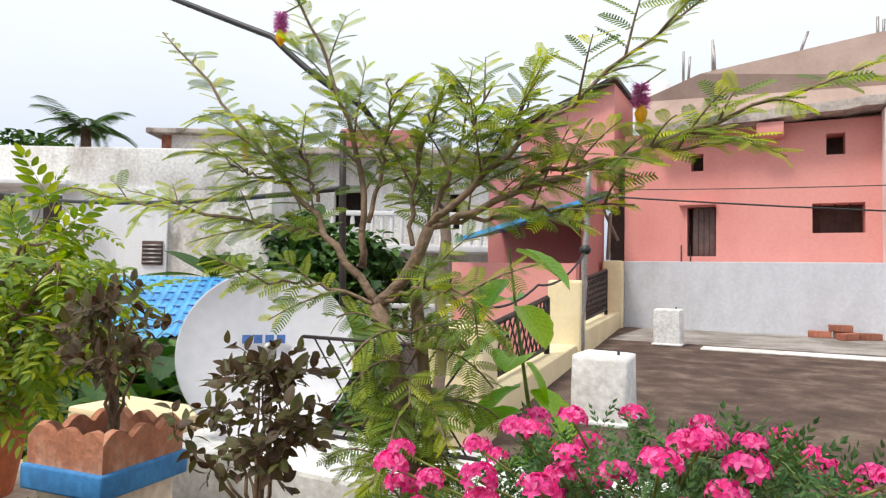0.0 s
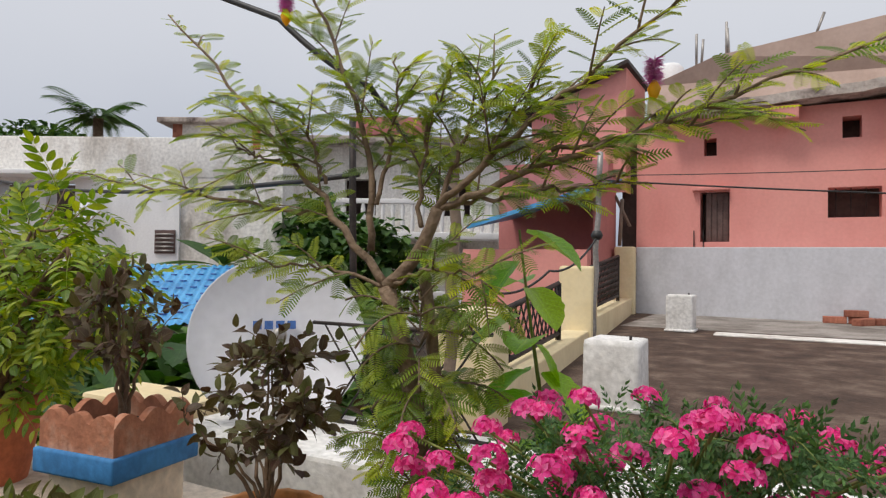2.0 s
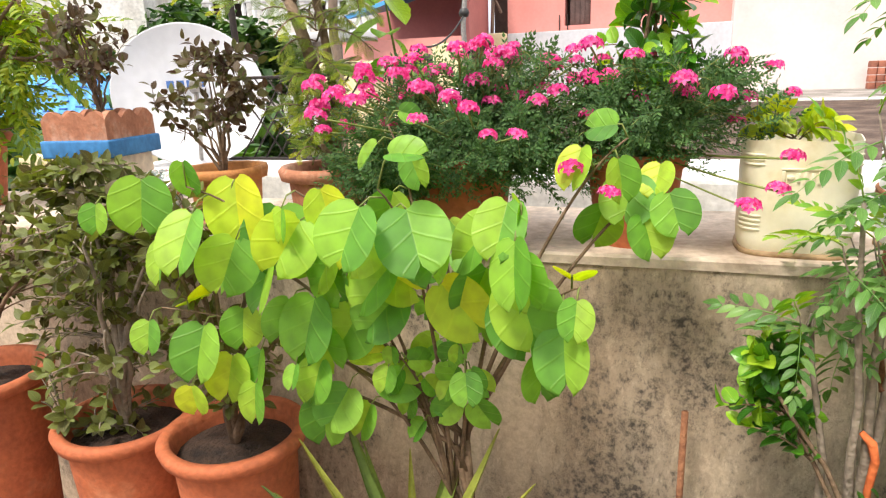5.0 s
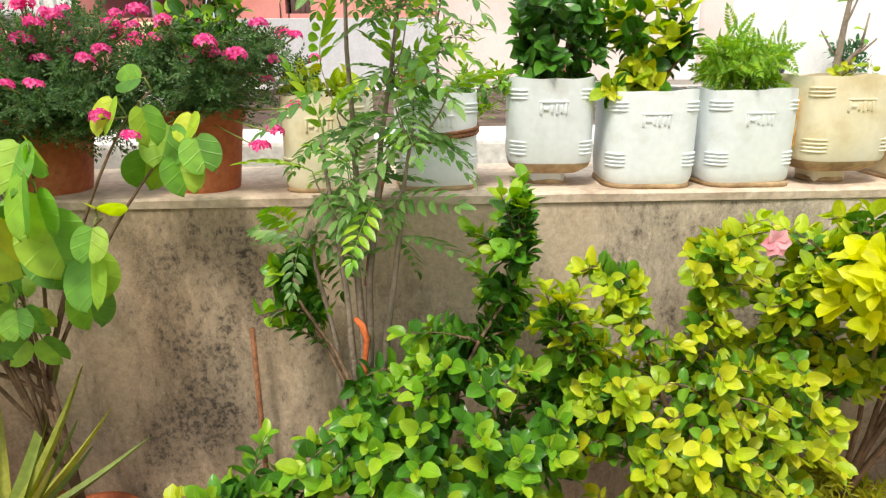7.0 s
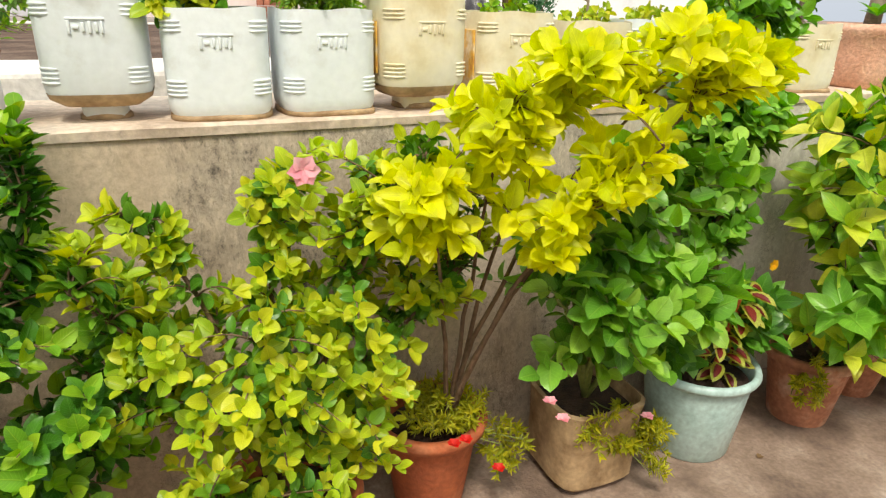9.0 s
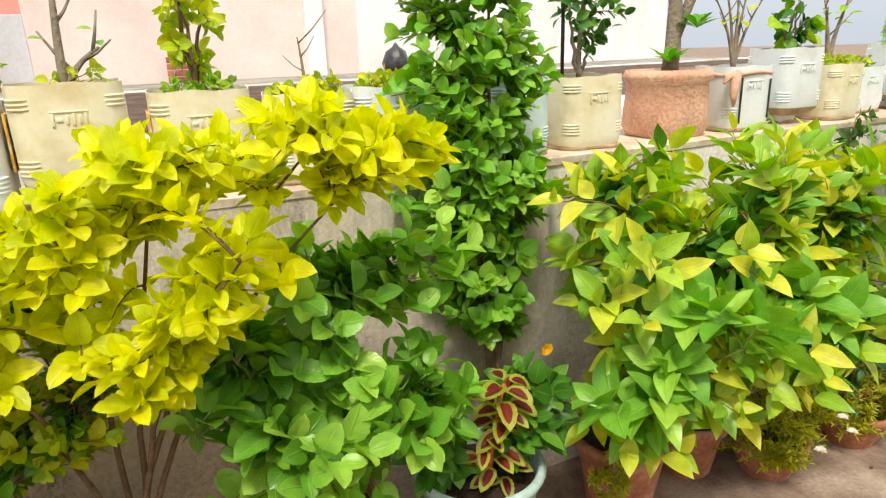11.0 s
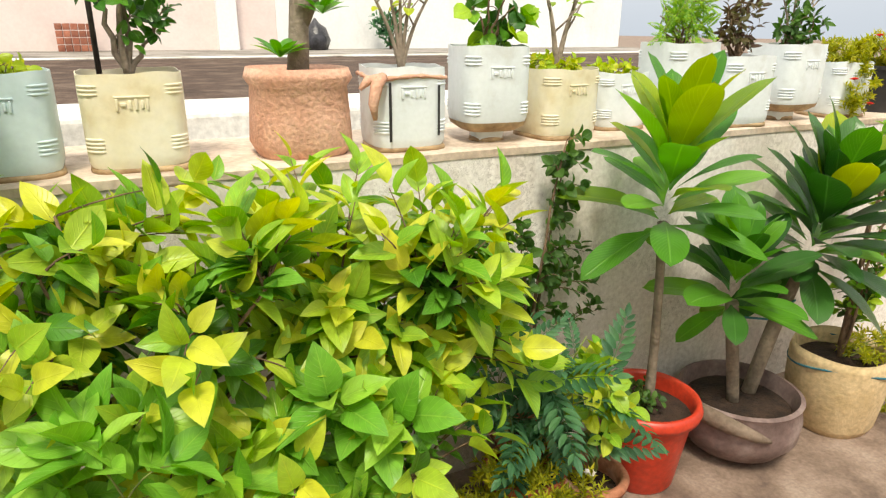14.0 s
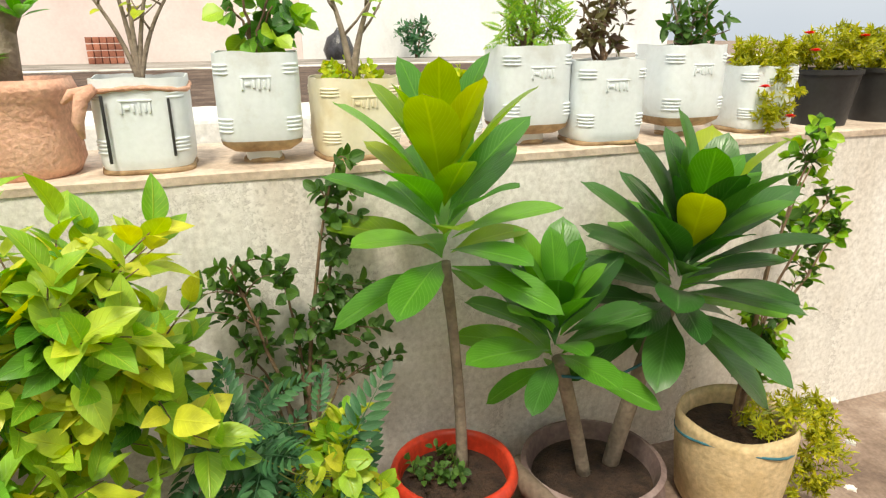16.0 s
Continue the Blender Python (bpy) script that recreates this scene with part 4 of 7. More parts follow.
# ---------------------------------------------------------------- houses
def wall_with_holes(g, x0, x1, z0, z1, y, d, holes):
    """Wall slab along x with real openings (xa, xb, za, zb)."""
    xs = sorted({x0, x1, *[h[0] for h in holes], *[h[1] for h in holes]})
    zs = sorted({z0, z1, *[h[2] for h in holes], *[h[3] for h in holes]})
    for i in range(len(xs) - 1):
        for k in range(len(zs) - 1):
            cx, cz = (xs[i] + xs[i + 1]) / 2, (zs[k] + zs[k + 1]) / 2
            if not any(h[0] < cx < h[1] and h[2] < cz < h[3] for h in holes):
                g.box((xs[i], y, zs[k]), (xs[i + 1], y + d, zs[k + 1]))
    return weld(g)


t = thing("pink_house", "pink painted two-storey house with concrete eaves and small openings", "house", (0, 0, 0))
holes = [(-2.372, -2.03, 1.96, 2.585), (-2.33, -2.18, 3.04, 3.26), (-0.84, -0.65, 3.15, 3.40), (-0.985, -0.46, 2.235, 2.585)]
part("wall", wall_with_holes(Mesh(), -3.155, 0.4, 1.6, 3.56, 7.92, 0.3, holes), M["pink"], t, smooth=False)
# house body in the dark colour, painting indoor shade behind the openings
part("side_wall", Mesh().box((-3.155, 8.22, -3.2), (0.4, 12.5, 3.55)).box((-3.155, 7.925, -3.2), (0.4, 8.22, 1.6)), M["shade_dark"], t, smooth=False)
g = Mesh()
ev = []
for i in range(25):
    x0, x1 = -2.75 + 3.6 * i / 24, -2.75 + 3.6 * (i + 1) / 24
    lo = 3.50 + 0.052 * (x0 + 2.75) + random.Random(i).uniform(-0.012, 0.012)
    ev += [(x0, 7.62, lo), (x0, 7.62, lo + 0.11), (x0, 8.1, lo + 0.11), (x0, 8.1, lo)]
part("eave", g.add(ev, [(4 * i + k, 4 * i + (k + 1) % 4, 4 * i + 4 + (k + 1) % 4, 4 * i + 4 + k) for i in range(24) for k in range(4)]), M["fascia"], t, "stained concrete eave slab", smooth=False)
part("bracket", Mesh().box((-1.57, 7.66, 3.38), (-1.28, 7.95, 3.54), 0.01), M["pink"], t)
v = [(-3.0, 7.75, 3.60), (0.9, 7.75, 3.82), (0.9, 7.75, 4.62), (-2.2, 7.75, 4.24), (-3.0, 7.9, 4.0), (-3.0, 9.5, 3.60), (0.9, 9.5, 3.82), (0.9, 9.5, 4.7), (-2.2, 9.5, 4.3), (-3.0, 9.5, 4.05)]
part("roof", Mesh().add(v, [(0, 1, 2, 3, 4), (9, 8, 7, 6, 5), (4, 3, 8, 9), (3, 2, 7, 8), (0, 4, 9, 5), (1, 6, 7, 2)]), M["beige_roof"], t, "beige plastered roof parapet", smooth=False)
d = part("shutter_door", Mesh().box((-2.31, 8.0, 1.962), (-2.035, 8.03, 2.58)), M["shutter"], t, "closed brown wooden shutter", smooth=False)
for k in range(4):
    part("board", Mesh().box((-2.305 + 0.066 * k, 7.985, 1.97), (-2.245 + 0.066 * k, 8.0, 2.575), 0.003), M["shutter"], d)
part("lintel", Mesh().box((-2.46, 7.84, 2.60), (-2.03, 7.93, 2.64), 0.006), M["pink"], t)
for k in range(3):
    part("window_bar", Mesh().tube([(-0.9 + 0.15 * k, 8.05, 2.24), (-0.9 + 0.15 * k, 8.05, 2.58)], 0.008, 6), M["iron"], t)
for x, zb, zt, dx in ((-2.42, 4.2, 4.60, 0), (-2.36, 4.2, 4.52, 0.02), (-2.07, 4.25, 4.70, 0), (-2.04, 4.25, 4.62, -0.02), (-1.12, 4.35, 4.64, 0.1), (-0.33, 4.4, 4.7, 0), (-0.28, 4.4, 4.66, 0.01)):
    part("rebar", Mesh().tube([(x, 7.9, zb), (x + dx, 7.9, zt)], 0.016, 6), M["steel"], t)
for x in (-2.44, -2.33):
    part("wire_stub", Mesh().tube([(x, 7.9, 1.88), (x, 7.9, 2.1)], 0.007, 5), M["iron"], t)

t = thing("rose_house_wing", "rose painted house wing with a blue sheet canopy", "house", (0, 0, 0))
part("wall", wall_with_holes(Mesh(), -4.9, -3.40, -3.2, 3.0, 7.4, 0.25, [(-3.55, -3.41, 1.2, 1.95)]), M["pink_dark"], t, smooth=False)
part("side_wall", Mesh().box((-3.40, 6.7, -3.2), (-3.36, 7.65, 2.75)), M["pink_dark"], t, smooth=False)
part("upper_wall", Mesh().add([(-4.55, 7.7, 2.6), (-3.25, 7.7, 2.6), (-3.25, 7.7, 4.24), (-4.55, 7.7, 3.74), (-4.55, 8.9, 2.6), (-3.25, 8.9, 2.6), (-3.25, 8.9, 4.24), (-4.55, 8.9, 3.74)], [(0, 1, 2, 3), (1, 5, 6, 2), (4, 0, 3, 7)]), M["pink"], t, smooth=False)
part("low_wall", Mesh().box((-4.9, 6.3, -3.2), (-3.35, 6.45, 1.82)), M["pink"], t, smooth=False)
v = [(-4.7, 6.0, 2.10), (-3.25, 6.2, 2.53), (-3.25, 7.5, 2.75), (-4.7, 7.5, 2.32)]
part("canopy", Mesh().add(v + [(a, b, c - 0.05) for a, b, c in v], [(0, 1, 2, 3), (7, 6, 5, 4), (0, 4, 5, 1), (1, 5, 6, 2), (2, 6, 7, 3), (3, 7, 4, 0)]), M["blue_sheet"], t, "blue roofing sheet canopy", smooth=False)
v = [(-4.75, 7.55, 3.72), (-3.2, 7.55, 4.30), (-3.2, 9.0, 4.30), (-4.75, 9.0, 3.72)]
part("roof", Mesh().add(v + [(a, b, c - 0.05) for a, b, c in v], [(0, 1, 2, 3), (7, 6, 5, 4), (0, 4, 5, 1), (1, 5, 6, 2), (2, 6, 7, 3), (3, 7, 4, 0)]), M["iron"], t, "dark tiled sloping roof", smooth=False)
# dark slab standing in for the shade between the two houses
part("dark_recess", Mesh().box((-3.36, 8.0, -3.2), (-3.16, 8.2, 3.1)), M["shade_dark"], t, smooth=False)
part("stair_rail", Mesh().tube([(-3.36, 7.6, 2.55), (-3.17, 7.6, 2.15)], 0.02, 6).tube([(-3.3, 7.6, 1.9), (-3.27, 7.6, 2.5)], 0.025, 6), M["wood_old"], t)
part("water_tank", Mesh().lathe([(0.02, 0), (0.17, 0), (0.18, 0.02), (0.18, 0.3), (0.12, 0.36), (0.05, 0.38)], 20, (-2.85, 8.6, 4.1)), M["white_wall"], t, "white rooftop water tank")

# white house across the lane
t = thing("white_house", "mildewed white house with roof parapet and stair head", "house", (-11.3, 6.35, 0), turn=27.5)
holes = [(-1.45, -0.95, 2.25, 2.95), (-2.3, -1.75, 2.3, 2.95)]
part("wall", wall_with_holes(Mesh(), -5.5, 0.85, -3.2, 3.05, 0.0, 0.3, holes), M["white_wall"], t, smooth=False)
# solid dark block: interior shade given as colour behind the windows
part("room", Mesh().box((-5.5, 0.9, -3.2), (0.85, 5.0, 3.0)), M["shade_dark"], t, smooth=False)
part("parapet", Mesh().box((-5.5, 0.05, 3.05), (2.0, 0.3, 3.75), 0.02), M["old_white"], t, "mildew-stained roof parapet")
part("side_block", Mesh().box((0.853, 0.06, -3.2), (2.6, 5.0, 3.4)), M["old_white"], t, smooth=False)
part("stair_head", Mesh().box((0.2, 1.2, 3.2), (2.2, 4.0, 4.22)), M["old_white"], t, smooth=False)
part("stair_roof", Mesh().box((-0.05, 1.0, 4.22), (2.35, 4.2, 4.32), 0.02), M["fascia"], t, "thin concrete stair-head slab")
part("brick_corner", Mesh().box((0.18, 1.18, 3.3), (0.36, 1.3, 4.22)), M["brick"], t, smooth=False)
part("brick_corner", Mesh().box((1.7, 1.18, 3.75), (1.85, 1.3, 4.22)), M["brick"], t, smooth=False)
part("sunshade", Mesh().box((-3.4, -0.5, 3.02), (-0.6, 0.05, 3.1), 0.01), M["white_wall"], t, "thin white sunshade slab")
w = part("vent_window", Mesh().box((0.45, -0.03, 1.75), (0.8, -0.002, 2.15), 0.005), M["shutter"], t, "small louvred vent window")
for k in range(5):
    part("louvre", Mesh().box((0.47, -0.045, 1.78 + 0.07 * k), (0.78, -0.028, 1.81 + 0.07 * k)), M["steel"], w)
t = thing("satellite_dish", "small grey satellite dish on the white house wall", "satellite dish", (-11.3, 5.6, 2.36))
part("reflector", Mesh().lathe([(0.01, 0.0), (0.12, 0.012), (0.22, 0.05), (0.215, 0.06), (0.11, 0.022), (0.01, 0.01)], 24), M["dish"], t).matrix_basis = pose(0, 0, 0, -75, 0, 200)
part("arm", Mesh().tube([(0, 0, 0), (-0.2, 0.3, -0.1)], 0.02, 6), M["steel"], t)

# blue corrugated roof
t = thing("sheet_roof_shed", "bright blue corrugated sheet roof on a dark shed", "shed", (0, 0, 0))
g = Mesh()
a, b, c, d = Vector((-7.4, 2.2, 0.83)), Vector((-5.9, 3.75, 1.13)), Vector((-7.9, 6.0, 1.57)), Vector((-10.2, 4.75, 1.58))
nu, nv = 120, 8
vv, ff = [], []
for i in range(nu + 1):
    for k in range(nv + 1):
        p = a.lerp(b, i / nu).lerp(d.lerp(c, i / nu), k / nv)
        vv.append((p.x, p.y, p.z + 0.014 * math.sin(i * math.pi / 2)))
for i in range(nu):
    for k in range(nv):
        q = i * (nv + 1) + k
        ff.append((q, q + 1, q + nv + 2, q + nv + 1))
part("roof_sheet", g.add(vv, ff), M["blue_sheet"], t)
g = Mesh()
for i in range(4, nu, 8):
    for k in range(1, nv):
        p = a.lerp(b, i / nu).lerp(d.lerp(c, i / nu), k / nv)
        g.box((p.x - 0.035, p.y - 0.02, p.z + 0.012), (p.x + 0.035, p.y + 0.02, p.z + 0.03))
part("fixing_bolts", g, M["logo_blue"], t, "rows of dark roofing bolts")["kind"] = "stuff"
g = Mesh().box((-10.0, 4.0, -3.2), (-7.2, 5.0, 0.9))
g.add([(-7.3, 2.3, -3.2), (-5.95, 3.7, -3.2), (-5.95, 3.7, 1.08), (-7.3, 2.3, 0.78)], [(0, 1, 2, 3)])
part("shed_wall", g, M["shade_dark"], t, smooth=False)
part("fascia", Mesh().tube([(-7.42, 2.18, 0.76), (-5.88, 3.73, 1.06)], 0.05, 6), M["iron"], t)

# far balconied house behind the tree
t = thing("balcony_house", "white balconied house seen through the branches", "house", (-9.2, 11.2, 0), turn=28)
holes = [(-1.2, -0.7, 0.9, 1.7), (0.2, 0.9, 0.6, 1.8), (1.6, 2.1, 0.9, 1.7), (-1.0, -0.3, 2.7, 3.5), (1.2, 1.8, 2.7, 3.5)]
part("wall", wall_with_holes(Mesh(), -2.4, 3.0, -3.2, 4.2, 0, 0.3, holes), M["old_white"], t, smooth=False)
# dark-coloured block paints the shade seen through the balcony openings
part("room", Mesh().box((-2.3, 0.8, -3.2), (2.9, 4.0, 4.0)), M["shade_dark"], t, smooth=False)
part("roof_slab", Mesh().box((-2.7, -0.6, 4.2), (3.2, 4.2, 4.35), 0.02), M["fascia"], t)
for z in (0.25, 2.15):
    b_ = part("balcony", Mesh().box((-2.4, -1.0, z), (3.0, 0.0, z + 0.14), 0.01).box((-2.4, -1.0, z + 0.72), (3.0, -0.9, z + 0.82), 0.01), M["white_wall"], t)
    for k in range(26):
        part("baluster", Mesh().lathe([(0.03, 0), (0.055, 0.12), (0.03, 0.3), (0.05, 0.45), (0.03, 0.58)], 8, (-2.3 + 0.205 * k, -0.95, z + 0.14)), M["white_wall"], b_)
part("red_band", Mesh().box((-0.8, -0.62, 4.36), (0.9, -0.4, 4.75), 0.02), M["pink_dark"], t, "rose painted roof band")

# tree crowns and palm beyond the houses
def far_tree(label, at, h, vols, seed, name="tree"):
    t = thing(name, label, "tree", at)
    rr = random.Random(seed)
    tr = Mesh().tube([(0, 0, 0), (0.1, 0, h * 0.4), (0, 0.05, h * 0.75)], [0.16, 0.12, 0.06], 8)
    g = Mesh()
    for (c, r, n) in vols:
        tr.tube([(0, 0, h * 0.5), c], [0.06, 0.02], 5)
        for _ in range(n):
            p = inside(rr, (c, r))
            for _ in range(7):
                g.blade(OVATE, p + Vector([rr.uniform(-0.14, 0.14) for _ in range(3)]), [rr.uniform(-1, 1), rr.uniform(-1, 1), rr.uniform(-0.8, 0.4)], (0, 0, 1), rr.uniform(0.13, 0.28))
    part("trunk", tr, M["stem"], t)
    part("crown", g, L["far"], t)["kind"] = "stuff"


far_tree("leafy green tree between the houses", (-8.3, 7.6, -3.2), 5, [((0, 0, 4.6), (0.9, 0.8, 0.7), 150), ((0.9, 0.4, 4.9), (0.8, 0.7, 0.7), 130), ((-0.3, 0.3, 5.4), (0.6, 0.6, 0.5), 80)], 5)
far_tree("green tree crown behind the white house", (-20.0, 9.6, -3.2), 8, [((0, 0, 8.0), (1.6, 1.2, 0.6), 200), ((-1.5, -0.8, 7.8), (1.4, 1, 0.6), 150)], 6)
far_tree("leafy tree beside the blue roof", (-5.4, 4.6, -3.2), 4, [((0, 0, 3.9), (0.7, 0.6, 0.5), 150), ((-0.7, -0.5, 4.0), (0.6, 0.5, 0.5), 110)], 8)
far_tree("yellow-green bushes below the terrace edge", (-4.1, 1.5, -3.2), 3.6, [((0, 0, 4.0), (0.6, 0.4, 0.35), 120), ((-0.8, 0.3, 4.05), (0.6, 0.4, 0.4), 120), ((0.6, 0.4, 3.9), (0.4, 0.3, 0.3), 60)], 9)
t = thing("palm_tree", "dark coconut palm above the rooftops", "palm tree", (-16.6, 9.2, -3.2))
part("trunk", Mesh().tube([(0, 0, 0), (0.1, 0, 4), (0, 0, 8.4)], [0.2, 0.15, 0.12], 10), M["stem"], t)
g = Mesh()
rr = random.Random(4)
for k in range(16):
    a = k * 2.4
    el = rr.uniform(-0.2, 1.0)
    for s_ in np.linspace(0.1, 1, 22):
        p = Vector((math.cos(a) * s_ * 1.1, math.sin(a) * s_ * 1.1, 8.35 + (el + 0.35) * s_ - 0.7 * s_ * s_))
        for sd in (-1, 1):
            dr = Vector((math.cos(a + sd * 0.75), math.sin(a + sd * 0.75), -0.25))
            g.blade(SIMPLE, p, dr, (0, 0, 1), 0.42 * (1.15 - 0.6 * s_), 0.35)
part("fronds", g, L["far"], t)["kind"] = "stuff"

t = thing("banana_plant", "banana plant with broad torn leaves beside the white house", "banana plant", (-9.0, 6.3, -3.2))
part("stem", Mesh().tube([(0, 0, 0), (0.05, 0, 2.5), (0, 0, 4.9)], [0.14, 0.12, 0.06], 10), M["stem_green"], t)
rr = random.Random(12)
shared = Mesh().blade(OBOV, (0, 0, 0), (1, 0, 0), (0, 0, 1), 1.0, 1.5).data("leaf", L["far"])
for k in range(9):
    a = k * 2.4
    d = Vector((math.cos(a), math.sin(a), rr.uniform(0.0, 1.1))).normalized()
    o = new("leaf", shared)
    o.parent = t
    s_ = rr.uniform(0.7, 1.1)
    o.matrix_basis = Matrix.Translation((0, 0, 4.75)) @ d.to_track_quat("X", "Z").to_matrix().to_4x4() @ Matrix.Diagonal((s_, s_, s_, 1))

# ---------------------------------------------------------------- satellite dish on the ledge
t = thing("satellite_dish", "large grey satellite dish with blue mark on the roof ledge", "satellite dish", (-2.985, 1.02, R + 0.035))
dz = 0.265
face = pose(0, 0, dz, 72, 0, 43)
r = 0.30
prof = [(0.005, 0.0), (r * 0.35, 0.008), (r * 0.7, 0.032), (r, 0.066), (r + 0.006, 0.07), (r + 0.006, 0.062), (r * 0.7, 0.024), (r * 0.35, 0.0), (0.005, -0.008)]
part("reflector", Mesh().lathe(prof, 48), M["dish"], t).matrix_basis = face
g = Mesh()
for x, w_ in ((-0.075, 0.030), (-0.035, 0.030), (0.005, 0.030), (0.045, 0.030)):
    g.box((x - w_ / 2, 0.04, 0.024), (x + w_ / 2, 0.07, 0.030))
part("mark", g, M["logo_blue"], t, "blue maker's mark as plain blocks", smooth=False).matrix_basis = face
part("feed_arm", Mesh().tube([(0, -0.28, 0.05), (0, -0.2, 0.2), (0, -0.06, 0.32)], 0.009, 6), M["steel"], t).matrix_basis = face
part("feed_horn", Mesh().lathe([(0.005, 0), (0.022, 0), (0.024, 0.06), (0.016, 0.09), (0.005, 0.09)], 14, (0, -0.05, 0.29)), M["steel"], t).matrix_basis = face
part("mast", Mesh().tube([(-0.08, 0.1, 0), (-0.08, 0.1, 0.3), (0, 0.02, 0.28)], 0.02, 8), M["steel"], t)
part("foot_plate", Mesh().box((-0.2, 0.0, 0.0), (0.05, 0.2, 0.012), 0.003), M["steel"], t)

# lattice screen beyond the dish
t = thing("lattice_screen", "rusty crossed-wire screen leaning beside the dish", "screen", (-2.55, 1.05, R + 0.035))
g = Mesh()
for k in range(-5, 9):
    for sd in (1, -1):
        x0 = 0.06 * k
        a, b = (x0, 0, 0.0), (x0 + 0.25 * sd, 0.0, 0.34)
        if -0.3 < a[0] < 0.4 and -0.3 < b[0] < 0.4:
            part("wire", Mesh().tube([a, b], 0.004, 4), M["iron"], t)
part("rail", Mesh().tube([(-0.3, 0, 0.34), (0.4, 0, 0.34)], 0.007, 5), M["iron"], t)
part("rail", Mesh().tube([(-0.3, 0, 0.006), (0.4, 0, 0.006)], 0.007, 5), M["iron"], t)

# ---------------------------------------------------------------- shrine planter and pots at the parapet's far end
t = thing("shrine_planter", "cream pedestal planter with blue bands, scalloped clay rim and purplish shrub", "planter", (-2.52, 0.068, H))
t.matrix_basis = pose(-2.52, 0.068, H, 0, 0, 6) @ Matrix.Diagonal((0.82, 0.82, 1, 1))
part("pedestal", Mesh().box((-0.105, -0.105, 0.03), (0.105, 0.105, 0.20), 0.008), M["cream"], t)
part("plinth", Mesh().box((-0.115, -0.115, 0.0), (0.115, 0.115, 0.045), 0.006), M["blue"], t, "blue painted foot band")
part("band", Mesh().box((-0.128, -0.128, 0.195), (0.128, 0.128, 0.242), 0.006), M["blue"], t, "blue painted cornice band")
for sd in range(4):
    v, f = [], []
    n = 28
    for i in range(n + 1):
        x = -0.118 + 0.236 * i / n
        zt = 0.285 + 0.022 * abs(math.sin(math.pi * 3 * i / n)) + 0.008
        for y in (-0.118, -0.096):
            v += [(x, y, 0.242), (x, y, zt)]
    for i in range(n):
        q = i * 4
        f += [(q, q + 4, q + 5, q + 1), (q + 2, q + 3, q + 7, q + 6), (q + 1, q + 5, q + 7, q + 3)]
    part("scalloped_rim", Mesh().add(v, f), M["terra_old"], t, smooth=False).matrix_basis = pose(0, 0, 0, 0, 0, 90 * sd)
part("soil", Mesh().box((-0.11, -0.11, 0.25), (0.11, 0.11, 0.268), 0.006), M["soil"], t)
foliage(t, (0.01, 0, 0.26), [((0, 0, 0.48), (0.15, 0.13, 0.11), 34)], LANCE, L["tulsi"], 11, (0.03, 0.05), 8, 0.08, 6, 0.007, M["stem"], width=1.3)

t = thing("potted_shrub", "purple-leaved shrub in an ochre scallop-rimmed clay pot on the parapet", "potted plant", (-2.165, 0.11, H))
clay_pot(t, 0.098, 0.16, M["terra_ochre"], 0.012, True)
foliage(t, (0, 0, 0.13), [((0, 0, 0.36), (0.17, 0.14, 0.15), 75)], LANCE, L["tulsi"], 12, (0.025, 0.042), 7, 0.09, 9, 0.005, M["stem"], width=1.4)
t = thing("wrapper", "crumpled silver and orange plastic wrapper beside the planter", "litter", (-2.31, 0.03, H))
g = Mesh().lathe([(0.01, 0), (0.05, 0.002), (0.06, 0.04), (0.045, 0.09), (0.05, 0.13), (0.02, 0.155), (0.004, 0.15)], 40, wob=0.09, seed=3)
rr = random.Random(33)
for p in g.v[0]:
    p += [rr.uniform(-0.007, 0.007) for _ in range(3)]
    p[2] = max(p[2], 0.0)
part("film", g, M["foil"], t, smooth=False)
t = thing("stone", "round brown stone on the coping", "stone", (-2.17, -0.0 + 0.05, H))
part("rock", Mesh().lathe([(0.005, 0), (0.03, 0.002), (0.036, 0.018), (0.025, 0.034), (0.004, 0.04)], 16, wob=0.04, seed=5), M["terra_old"], t)

t = thing("potted_tree", "feathery-leaved thorny tree in a bulging brown clay pot on the parapet", "potted tree", (-1.88, 0.15, H))
clay_pot(t, 0.105, 0.16, M["terra_old"], 0.02)
rng = random.Random(21)
st, lv, yg = Mesh(), Mesh(), Mesh()


def along(pts, s_):
    k = min(len(pts) - 2, int(s_ * (len(pts) - 1)))
    return pts[k].lerp(pts[k + 1], s_ * (len(pts) - 1) - k), (pts[k + 1] - pts[k]).normalized()


def comb_leaves(pts, first, young_from, size=(0.038, 0.060), step=0.0105):
    """Leaves in two rows along a shoot, the outer ones young."""
    total = sum((pts[k + 1] - pts[k]).length for k in range(len(pts) - 1))
    n = max(4, int(total * (1 - first) / step))
    for k in range(n):
        s_ = first + (1 - first) * (k + rng.random() * 0.5) / n
        p, ax = along(pts, min(0.999, s_))
        out = ax.cross(Vector((0.25, -0.45, 1))).normalized() * (1 if k % 2 else -1)
        dr = ax * (rng.uniform(0.25, 0.8) + 0.8 * s_ * s_) + out + Vector([rng.uniform(-0.35, 0.35) for _ in range(3)])
        up = Vector((0.0, -0.35, 1)) + Vector([rng.uniform(-0.5, 0.5) for _ in range(3)])
        sz = rng.uniform(*size) * (1 - 0.5 * max(0, s_ - 0.6) / 0.4)
        (yg if s_ > young_from + rng.uniform(-0.2, 0.2) else lv).blade(FEATHER, p, dr, up, sz, 1.0)


